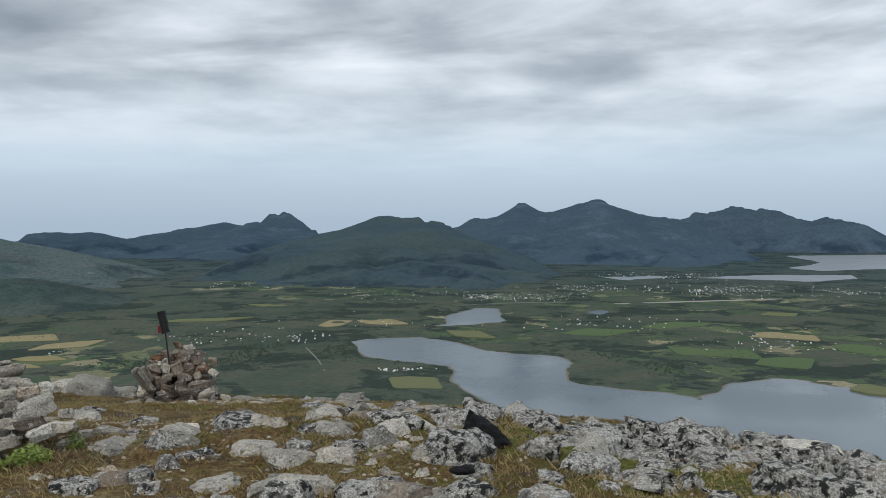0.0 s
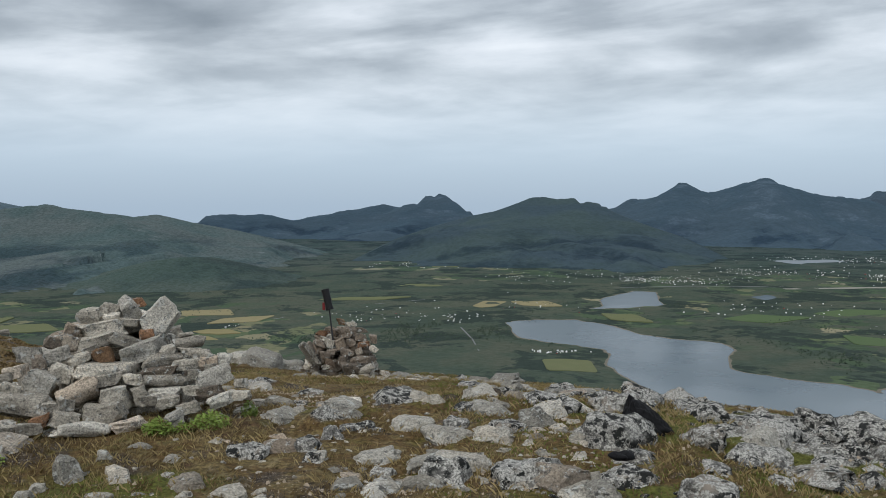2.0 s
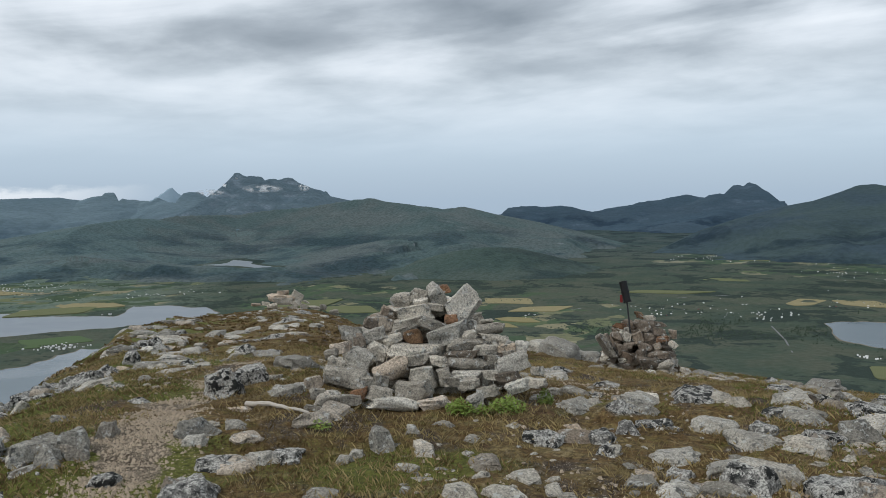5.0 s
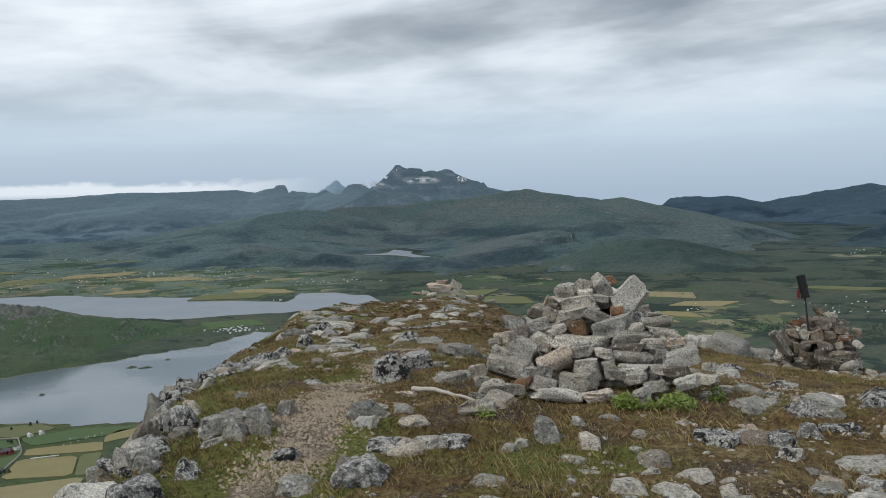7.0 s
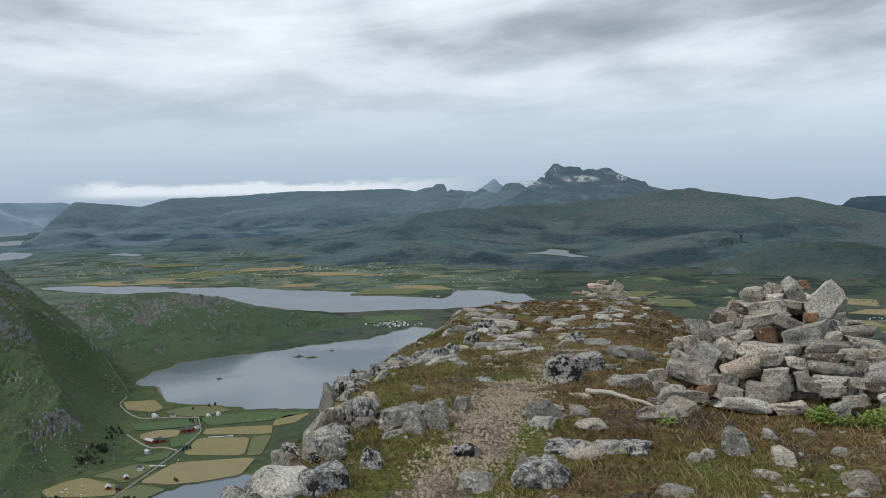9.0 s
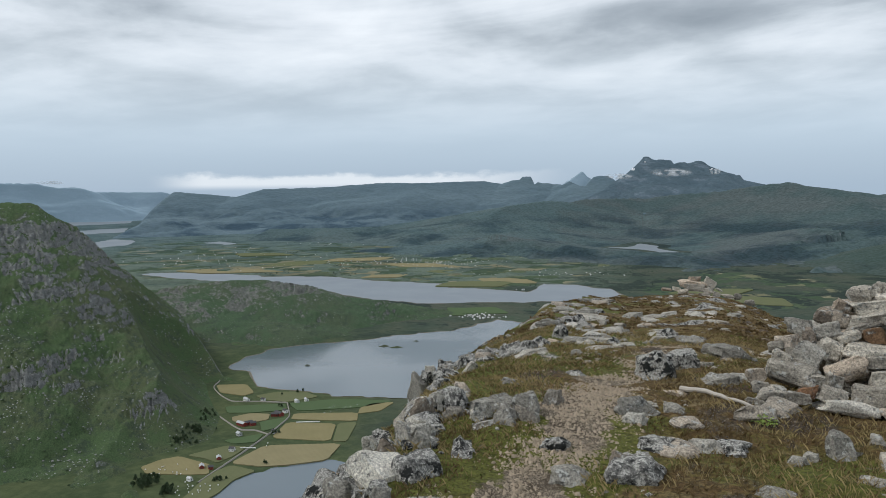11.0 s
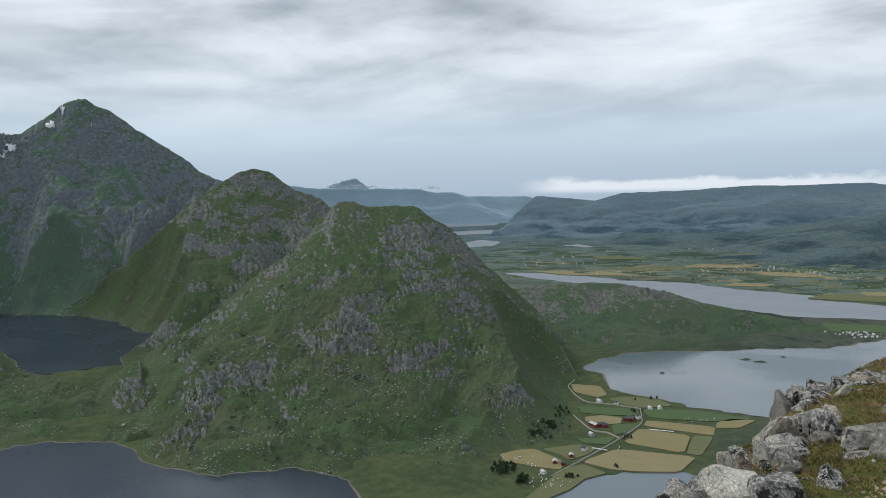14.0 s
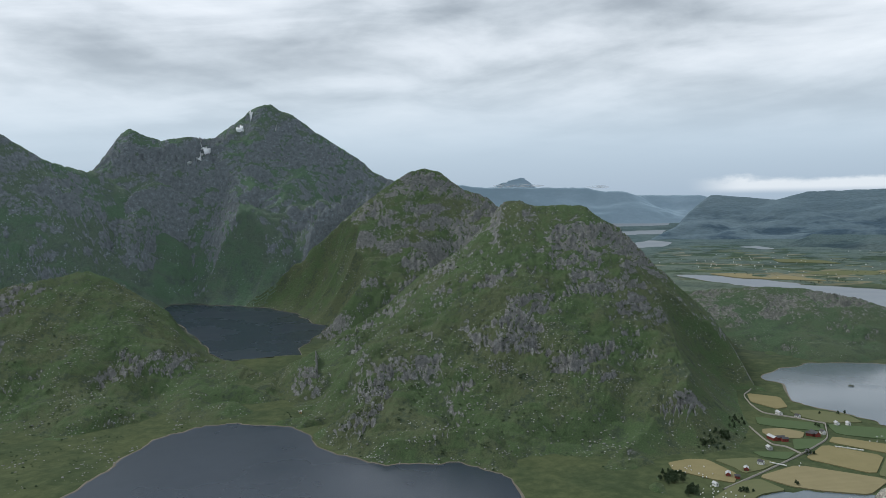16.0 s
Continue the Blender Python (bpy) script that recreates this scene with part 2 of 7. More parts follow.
def crag_material(name, grass, olive, dark, rock, size=1.0, bare=1.25, high=(0.0, 1.0, 0.0), grit=1.0):
    """Turf in three greens with bedrock on the steep steps: pale crusts, dark cracks and ledges with grass."""
    m, n = material(name)
    at = place_of(n)
    steep = n.add("ShaderNodeAttribute", attribute_name="steep").outputs["Fac"]
    wide, mid, fine, tiny = n.noise(at, 0.006 / size, 5, 0.6), n.noise(at, 0.030 / size, 6, 0.62, 0.3), n.noise(at, 0.13 / size, 5, 0.66), n.noise(at, 0.5 / size, 4, 0.7)
    green = n.mix(n.span(n.math("ADD", n.math("MULTIPLY", wide, 0.6), n.math("MULTIPLY", mid, 0.4)), 0.42, 0.58), grass, olive)
    green = n.mix(n.math("MULTIPLY", n.span(n.math("ADD", n.math("MULTIPLY", mid, 0.55), n.math("MULTIPLY", fine, 0.45)), 0.50, 0.60), 0.8), green, dark)
    green = n.mix(n.span(tiny, 0.3, 0.7), n.mix(1.0, green, (0.70, 0.72, 0.70), "MULTIPLY"), n.mix(1.0, green, (1.22, 1.20, 1.15), "MULTIPLY"))
    stone = n.ramp(n.math("ADD", n.math("MULTIPLY", fine, 0.6), n.math("MULTIPLY", tiny, 0.4)), [(p, tuple(c * (1 + grit * k) for c in rock)) for p, k in ((0.38, -0.6), (0.46, -0.12), (0.53, 0.1), (0.62, 0.9))])
    out = n.add("ShaderNodeAttribute", attribute_name="outcrop").outputs["Fac"]
    height = n.add("ShaderNodeSeparateXYZ", {"Vector": at}).outputs["Z"]
    score = n.math("ADD", n.math("MULTIPLY", steep, 0.8), n.math("ADD", n.math("MULTIPLY", n.math("SUBTRACT", fine, 0.5), 1.8), n.math("MULTIPLY", n.math("SUBTRACT", mid, 0.5), 1.8)))
    score = n.math("ADD", score, n.math("ADD", n.math("MULTIPLY", out, 0.25), n.span(height, high[0], high[1], 0.0, high[2])))
    colour = n.mix(n.math("MULTIPLY", n.span(score, bare - 0.12, bare + 0.22), 0.92), green, stone)
    speck = n.add("ShaderNodeTexVoronoi", {"Vector": at, "Scale": 0.17 / size}, feature="F1").outputs["Distance"]
    dots = n.math("MULTIPLY", n.span(speck, 0.26, 0.14), n.span(n.noise(at, 0.016 / size, 4, 0.6), 0.50, 0.60))
    colour = n.mix(n.math("MULTIPLY", dots, 0.8), colour, tuple(c * 2.1 for c in rock))
    finish(n, colour, 0.92, n.math("ADD", n.math("MULTIPLY", mid, 0.5), n.math("ADD", n.math("MULTIPLY", fine, 0.5), n.math("MULTIPLY", tiny, 0.15))), 0.8, 11.0 * size, 0.1)
    return m


def lowland_material():
    """Moor, pasture, mown fields and dark woods of the plain, with distance haze painted into the colour."""
    m, n = material("lowland_turf")
    at = place_of(n)
    flat = n.vec("MULTIPLY", at, (1, 1, 0))
    farm = n.add("ShaderNodeAttribute", attribute_name="farm").outputs["Fac"]
    slope = n.add("ShaderNodeAttribute", attribute_name="flank").outputs["Fac"]
    wide, mid, fine = n.noise(flat, 0.0012, 5, 0.6), n.noise(flat, 0.006, 6, 0.6), n.noise(flat, 0.05, 5, 0.65)
    moor = n.ramp(n.math("ADD", n.math("MULTIPLY", wide, 0.5), n.math("MULTIPLY", mid, 0.5)), [(0.34, (0.042, 0.062, 0.054)), (0.46, (0.064, 0.086, 0.064)), (0.55, (0.088, 0.098, 0.074)), (0.66, (0.072, 0.100, 0.068))])
    # far meadow greens are paler and bluer: aerial haze painted in
    distant = n.add("ShaderNodeAttribute", attribute_name="far_haze").outputs["Fac"]
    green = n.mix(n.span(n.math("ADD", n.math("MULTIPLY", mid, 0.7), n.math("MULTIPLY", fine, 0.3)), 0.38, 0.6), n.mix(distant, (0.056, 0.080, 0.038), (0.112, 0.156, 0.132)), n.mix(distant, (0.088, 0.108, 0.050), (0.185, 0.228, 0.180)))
    moor = n.mix(n.add("ShaderNodeAttribute", attribute_name="meadow").outputs["Fac"], moor, green)
    bent = n.vec("ADD", flat, n.scaled(n.add("ShaderNodeTexNoise", {"Vector": flat, "Scale": 0.004, "Detail": 2.0}).outputs["Color"], 120))
    cells = n.add("ShaderNodeTexVoronoi", {"Vector": n.vec("MULTIPLY", bent, (1, 0.75, 1)), "Scale": 0.0105}, feature="F1", distance="MANHATTAN")
    pick = n.add("ShaderNodeSeparateXYZ", {"Vector": cells.outputs["Color"]})
    field = n.ramp(pick.outputs["X"], [(0.0, (0.058, 0.088, 0.054)), (0.55, (0.078, 0.114, 0.066)), (0.74, (0.12, 0.145, 0.078)), (0.88, (0.22, 0.205, 0.13)), (1.0, (0.29, 0.265, 0.18))])
    keep = n.math("MULTIPLY", farm, n.math("GREATER_THAN", pick.outputs["Y"], 0.36))
    keep = n.math("MULTIPLY", keep, n.span(n.noise(flat, 0.0035, 3), 0.43, 0.49))
    colour = n.mix(n.span(keep, 0.3, 0.4), moor, field)
    wood = n.math("MULTIPLY", n.span(n.math("ADD", n.noise(flat, 0.0034, 7, 0.68, 0.5), n.math("MULTIPLY", n.noise(flat, 0.03, 4), 0.22)), 0.625, 0.66), n.math("SUBTRACT", 1.0, n.math("MAXIMUM", slope, n.add("ShaderNodeAttribute", attribute_name="meadow").outputs["Fac"])))
    colour = n.mix(wood, colour, (0.034, 0.050, 0.042))
    colour = n.mix(n.span(fine, 0.3, 0.75), n.mix(1.0, colour, (0.72, 0.74, 0.7), "MULTIPLY"), colour)
    # aerial haze in the base colour: bluer from 3.2 to 8 km
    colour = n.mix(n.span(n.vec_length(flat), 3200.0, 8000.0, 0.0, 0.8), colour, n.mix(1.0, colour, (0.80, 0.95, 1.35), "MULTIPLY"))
    finish(n, colour, 0.92, n.math("ADD", mid, fine), 0.35, 6, 0.12)
    return m


def water_material(name, colour, rough=0.12):
    m, n = material(name)
    at = place_of(n)
    breeze = n.span(n.noise(at, 0.004, 4), 0.35, 0.65)
    finish(n, colour, n.math("ADD", n.math("MULTIPLY", breeze, 0.12), rough), n.noise(at, 0.35, 4), 0.12, 0.1, 0.6, IOR=1.4)
    return m


# ---- the far land ----
LAKES = {
    "near": (LEVEL, [(75.0, -12.01), (74.01, -11.48), (71.63, -10.87), (68.43, -10.68), (65.21, -10.54), (62.38, -10.24), (59.57, -10.08), (57.97, -9.68), (55.99, -9.26), (54.02, -9.5), (55.59, -12.06), (60.39, -14.46), (62.82, -14.69), (65.25, -14.52), (67.67, -14.32), (69.68, -13.96), (71.28, -13.71), (73.26, -13.44), (73.71, -12.46)]),
    "long": (LEVEL, [(80.77, -5.45), (78.22, -5.43), (75.23, -5.63), (72.23, -5.95), (68.72, -6.03), (65.21, -6.39), (60.04, -6.7), (59.47, -6.99), (53.85, -7.3), (52.84, -6.78), (50.65, -6.8), (48.26, -7.06), (47.06, -7.52), (49.08, -7.95), (52.28, -7.98), (55.44, -8.07), (61.59, -8.08), (65.26, -7.71), (69.77, -6.77), (75.26, -6.22), (78.24, -5.84)]),
    "wide": (LEVEL, [(6.54, -8.26), (4.95, -8.09), (1.76, -8.0), (-0.64, -8.31), (-2.64, -8.82), (-5.04, -9.15), (-8.2, -9.28), (-9.18, -9.68), (-8.6, -10.16), (-8.8, -10.93), (-12.48, -11.37), (-15.13, -11.43), (-17.72, -11.73), (-19.16, -11.01), (-19.87, -10.52), (-23.33, -9.99), (-25.01, -10.22), (-27.59, -10.34), (-28.79, -10.75), (-30.97, -11.35), (-32.78, -15.02), (-23.41, -15.63), (-8.62, -14.55), (-1.85, -11.82), (-0.64, -11.05), (-0.84, -10.28), (-0.24, -10.0), (2.56, -9.68), (5.36, -9.34)]),
    "cove": (LEVEL, [(0.36, -7.25), (-0.64, -7.01), (-0.24, -6.62), (-1.44, -6.18), (-2.64, -5.98), (-3.84, -5.97), (-4.04, -6.52), (-4.43, -6.83), (-2.64, -7.12)]),
    "pond": (LEVEL, [(-10.14, -6.16), (-10.91, -5.99), (-11.68, -6.13), (-10.91, -6.34)]),
    "sound": (LEVEL, [(-22.56, -2.1), (-28.65, -1.93), (-33.95, -1.82), (-33.96, -2.65), (-28.66, -2.81), (-24.91, -3.04), (-22.91, -2.91), (-24.9, -2.5)]),
    "inlet": (LEVEL, [(-17.28, -3.66), (-20.85, -3.43), (-26.54, -3.25), (-26.86, -3.49), (-24.59, -3.74), (-21.55, -3.72)]),
    "arm": (LEVEL, [(-11.28, -3.72), (-15.07, -3.55), (-15.81, -3.69), (-12.43, -3.9)]),
}
LAKES.update({
    "moor": (LEVEL, [(48.48, -4.19), (47.2, -4.17), (46.59, -3.9), (45.0, -4.13), (43.72, -4.47), (44.41, -4.62), (46.2, -4.35)]),
    "fjord": (LEVEL, [(86.1, -1.77), (84.7, -1.71), (80.52, -1.72), (80.92, -2.08), (84.51, -2.15)]),
    "strait": (LEVEL, [(84.91, -2.5), (81.32, -2.39), (81.52, -2.67), (84.52, -2.75)]),
    "bay": (LEVEL, [(84.53, -3.51), (83.33, -3.28), (82.13, -3.1), (80.73, -3.23), (81.33, -3.55), (82.93, -3.61)]),
    "mere": (LEVEL, [(76.39, -3.51), (75.42, -3.47), (74.18, -3.63), (75.03, -3.71)]),
    "low_tarn": (LEVEL, [(124.02, -19.72), (122.32, -18.41), (119.9, -17.33), (117.76, -16.2), (115.58, -15.37), (112.98, -14.96), (110.72, -15.08), (107.64, -15.48), (106.09, -16.14), (105.32, -16.94), (104.14, -17.67), (100.95, -18.45), (98.11, -18.42), (95.67, -18.31), (93.24, -18.95), (91.63, -19.49), (91.03, -20.65), (91.25, -22.38), (100.31, -26.48), (115.95, -25.01)]),
    "high_tarn": (-370.0, [(115.27, -6.86), (111.61, -7.09), (108.96, -7.37), (106.66, -8.05), (104.72, -8.83), (105.13, -9.28), (106.53, -10.39), (106.73, -10.73), (109.44, -10.82), (111.72, -10.87), (112.82, -10.04), (113.89, -9.02), (116.01, -7.38)]),
    "farm_pool": (LEVEL, [(77.08, -20.7), (76.28, -20.06), (75.09, -19.47), (72.34, -18.9), (68.52, -18.51), (66.29, -18.9), (68.51, -20.85), (76.29, -21.68)]),
})


def smooth_outline(poly, rounds=2, rough=0.0, seed=0, cut=0.22):
    """Corner cutting, then a ragged shore."""
    p = np.asarray(poly, float)
    if rough > 0.002:
        q = np.roll(p, -1, 0)
        p = np.stack([p, (2 * p + q) / 3, (p + 2 * q) / 3], 1).reshape(-1, 2)
    for _ in range(rounds):
        q = np.roll(p, -1, 0)
        p = np.stack([(1 - cut) * p + cut * q, cut * p + (1 - cut) * q], 1).reshape(-1, 2)
    d = np.hypot(*p.T)[:, None]
    return p + rough * d * np.stack([fbm(p[:, 0] / (0.014 * d[:, 0]), p[:, 1] / (0.014 * d[:, 0]), 3, seed), fbm(p[:, 1] / (0.014 * d[:, 0]), p[:, 0] / (0.014 * d[:, 0]), 3, seed + 9)], 1)


SHORES = {k: (lvl, smooth_outline([bearing(a, dip, lvl) for a, dip in pts], 2, 0.0095, i, 0.12)) for i, (k, (lvl, pts)) in enumerate(LAKES.items())}


def lake_depth(x, y, level=None):
    best = np.full(x.shape, -1e9)
    for lvl, poly in SHORES.values():
        if level is None or lvl == level:
            best = np.maximum(best, inside(poly, x, y))
    return best


def fan_sheet(az0, az1, step, rings):
    az = np.radians(np.concatenate([np.arange(az0, az1 + step / 2, step), np.linspace(az1, az0 + 360, 60)[1:]]))
    return az[None, :] + 0 * rings[:, None], rings[:, None] + 0 * az[None, :]


def deg_of(x, y):
    return np.degrees(np.arctan2(-x, y))


RANGES = {}


def make_lowland():
    rings = np.concatenate([np.geomspace(70, 600, 40), np.geomspace(610, 3000, 180), np.geomspace(3020, 14000, 120), np.geomspace(14300, 20000, 6)])
    az, r = fan_sheet(-45, 140, 0.2, rings)
    x, y = (-np.sin(az) * r).ravel(), (np.cos(az) * r).ravel()
    z = LEVEL + 2.5 + np.clip(4 * fbm(x / 500, y / 500, 4, 3) + 2 * fbm(x / 90, y / 90, 3, 8), -1.5, 9)
    high = inside(SHORES["high_tarn"][1], x, y)
    z = np.maximum(z, np.where(high > 0, -374.0, -368.5 - 0.10 * np.maximum(-high - 15, 0)))
    depth = lake_depth(x, y, LEVEL)
    shore = np.clip(-depth / 60, 0, 1)
    flat = (deg_of(x, y) > 62) & (deg_of(x, y) < 83) & (r.ravel() > 1000) & (r.ravel() < 1900)
    z = np.where(flat, np.minimum(z, LEVEL + 1.0), z)
    z = np.where(depth > 0, LEVEL - 0.4, LEVEL + 0.6 + (z - LEVEL - 0.6) * shore)
    z = np.where(r.ravel() > 14250, LEVEL - 6, z)
    flank = np.clip((700 - r.ravel()) / 640, 0, 1)
    z = np.maximum(z, LEVEL + 395 * flank**1.15 - 6 + 25 * flank * fbm(x / 120, y / 120, 4, 5)) - 30 * flank
    deg, rr = np.degrees(az).ravel(), r.ravel()
    RANGES["lowland"] = (np.degrees(az[0]), r, z.reshape(r.shape))
    farm = np.zeros_like(x)
    for a0, r0, da, dr in ((-22, 2500, 9, 900), (-3, 3200, 5, 500), (26, 2700, 7, 700), (8, 5200, 9, 900), (-15, 4300, 12, 600), (58, 3700, 8, 500), (70, 4200, 8, 900), (77, 5200, 5, 1500), (40, 3300, 6, 600), (60, 5600, 9, 1100), (66, 4700, 12, 1300), (54, 4400, 6, 700)):
        farm = np.maximum(farm, np.exp(-(((deg - a0) / da) ** 2) - ((rr - r0) / dr) ** 2))
    farm[rr < 1900] = 0
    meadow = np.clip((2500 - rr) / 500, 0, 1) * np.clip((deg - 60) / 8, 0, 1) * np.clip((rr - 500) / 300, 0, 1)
    # left of 46 degrees, past 3 km: lets the painted haze greens in
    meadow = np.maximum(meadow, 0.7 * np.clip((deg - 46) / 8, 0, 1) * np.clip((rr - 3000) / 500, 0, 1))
    tagged(to_object("ground", np.stack([x, y, z], 1), grid_faces(*az.shape), lowland_material(), place=True, attrs={"farm": farm, "flank": flank, "meadow": meadow, "far_haze": np.clip((rr - 2700) / 500, 0, 1)}), "green moorland plain with fields, dark woods and lake shores", "ground", kind="structure")


make_lowland()
WATER = water_material("lake_water", (0.115, 0.148, 0.172))
ROUGH_WATER = water_material("choppy_water", (0.22, 0.25, 0.28), 0.4)
SEA_WATER = plain("open_sea", (0.02, 0.03, 0.04), 0.3, 0.01, 0.1, 0.0, 0.5)
DARK_WATER = water_material("tarn_water", (0.026, 0.038, 0.055), 0.22)


def make_lake(key):
    level, poly = SHORES[key]
    bm = bmesh.new()
    bm.faces.new([bm.verts.new((px, py, level + 0.4)) for px, py in poly])
    bmesh.ops.triangulate(bm, faces=bm.faces[:])
    bmesh.ops.subdivide_edges(bm, edges=[e for e in bm.edges if e.calc_length() > 250], cuts=3, use_grid_fill=True)
    bmesh.ops.triangulate(bm, faces=bm.faces[:])
    co = np.array([v.co[:] for v in bm.verts])
    faces = [[v.index for v in f.verts] for f in bm.faces if f.normal.z >= 0] + [[v.index for v in reversed(f.verts)] for f in bm.faces if f.normal.z < 0]
    bm.free()
    dark = "tarn" in key
    to_object("water", co, faces, DARK_WATER if dark else ROUGH_WATER if key in ("long", "sound", "inlet", "arm", "fjord", "strait", "bay", "mere", "moor") else WATER, place=True, label="dark still water of a mountain tarn" if dark else "grey rippled water of a lake mirroring the clouds", category="water", kind="structure")


for key in SHORES:
    make_lake(key)
SHORE_STONES = plain("brown_shore_stones", (0.150, 0.135, 0.105), 0.9, 0.05, 0.45)


def make_shore(key, broad):
    """The strip of stones and sand along a lake, broad in the coves and narrow at the points."""
    level, poly = SHORES[key]
    q = np.roll(poly, -1, 0)
    p = np.stack([poly, 0.5 * (poly + q)], 1).reshape(-1, 2)
    way = np.roll(p, -1, 0) - np.roll(p, 1, 0)
    side = np.stack([way[:, 1], -way[:, 0]], 1) / np.maximum(np.linalg.norm(way, axis=1), 1e-6)[:, None]
    if inside(poly, *(p[:1] + 3 * side[:1]).T)[0] > 0:
        side = -side
    wide = broad * np.clip(0.35 + 1.1 * fbm(p[:, 0] / 90, p[:, 1] / 90, 3, 77), 0.04, 1.2)
    co = np.concatenate([np.c_[p - 1.5 * side, np.full(len(p), level + 0.42)], np.c_[p + 0.5 * side * wide[:, None], np.full(len(p), level + 1.1)], np.c_[p + side * wide[:, None], np.full(len(p), level + 0.3)]])
    m = len(p)
    faces = [[k * m + i, k * m + (i + 1) % m, (k + 1) * m + (i + 1) % m, (k + 1) * m + i] for k in (0, 1) for i in range(m)]
    to_object("shore", co, faces, SHORE_STONES, place=True, label="narrow strip of brown stones and sand along a lake", category="shore", kind="structure")


for key, broad in (("near", 7), ("wide", 16), ("cove", 14), ("low_tarn", 4), ("high_tarn", 3), ("long", 10)):
    make_shore(key, broad)
far_sea = fan_sheet(-45, 140, 1.0, np.geomspace(14300, 20000, 10))
to_object("water", np.stack([(-np.sin(far_sea[0]) * far_sea[1]).ravel(), (np.cos(far_sea[0]) * far_sea[1]).ravel(), np.full(far_sea[0].size, LEVEL)], 1), grid_faces(*far_sea[0].shape), SEA_WATER, place=True, label="pale grey open sea below the horizon", category="sea", kind="structure")


FARMLAND = [(81.09, -17.93), (79.67, -17.53), (77.95, -17.42), (75.62, -16.78), (74.92, -15.3), (75.38, -14.58), (75.76, -13.77), (75.91, -13.03), (73.62, -13.05), (68.57, -14.44), (63.34, -14.86), (65.96, -17.66), (68.41, -18.68), (73.33, -19.13), (76.41, -20.81), (79.54, -20.9)]


def break_out(z, r, deg, ledge, lift, dist, seed):
    """Rock steps: the slope is cut into ledges and faces where bedrock breaks through the turf, with smaller knobs between."""
    u, v = np.radians(deg)[None, :] * dist + 0.35 * r, z + 0.30 * r
    body = np.clip(7 * lift, 0, 1) * np.clip(8 * (1.1 - lift), 0, 1)
    warp = fbm(u / (4.0 * ledge), v / (3.0 * ledge), 4, seed + 21)
    where = np.clip(3.0 * (fbm(u / (5.5 * ledge), v / (3.4 * ledge), 4, seed + 22) + 0.02), 0, 1) * body
    for size, weight, k in ((1.0, 0.8, 0), (0.4, 0.7, 5)):
        t = z / (ledge * size) + 2.4 * warp / size + 1.1 * fbm(u / (1.3 * ledge * size), v / (1.8 * ledge * size), 3, seed + 24 + k)
        f = t - np.floor(t)
        f2 = np.clip((f - 0.62) / 0.34, 0, 1)
        z = z + ledge * size * weight * where * (f2 * f2 * (3 - 2 * f2) - f)
    knob = np.clip(fbm(u / (1.2 * ledge), v / (0.9 * ledge), 4, seed + 31) - 0.10, 0, 1)
    return z + body * ledge * (0.8 * knob * (0.3 + where) + 0.12 * fbm(u / (0.4 * ledge), v / (0.4 * ledge), 3, seed + 33)), where


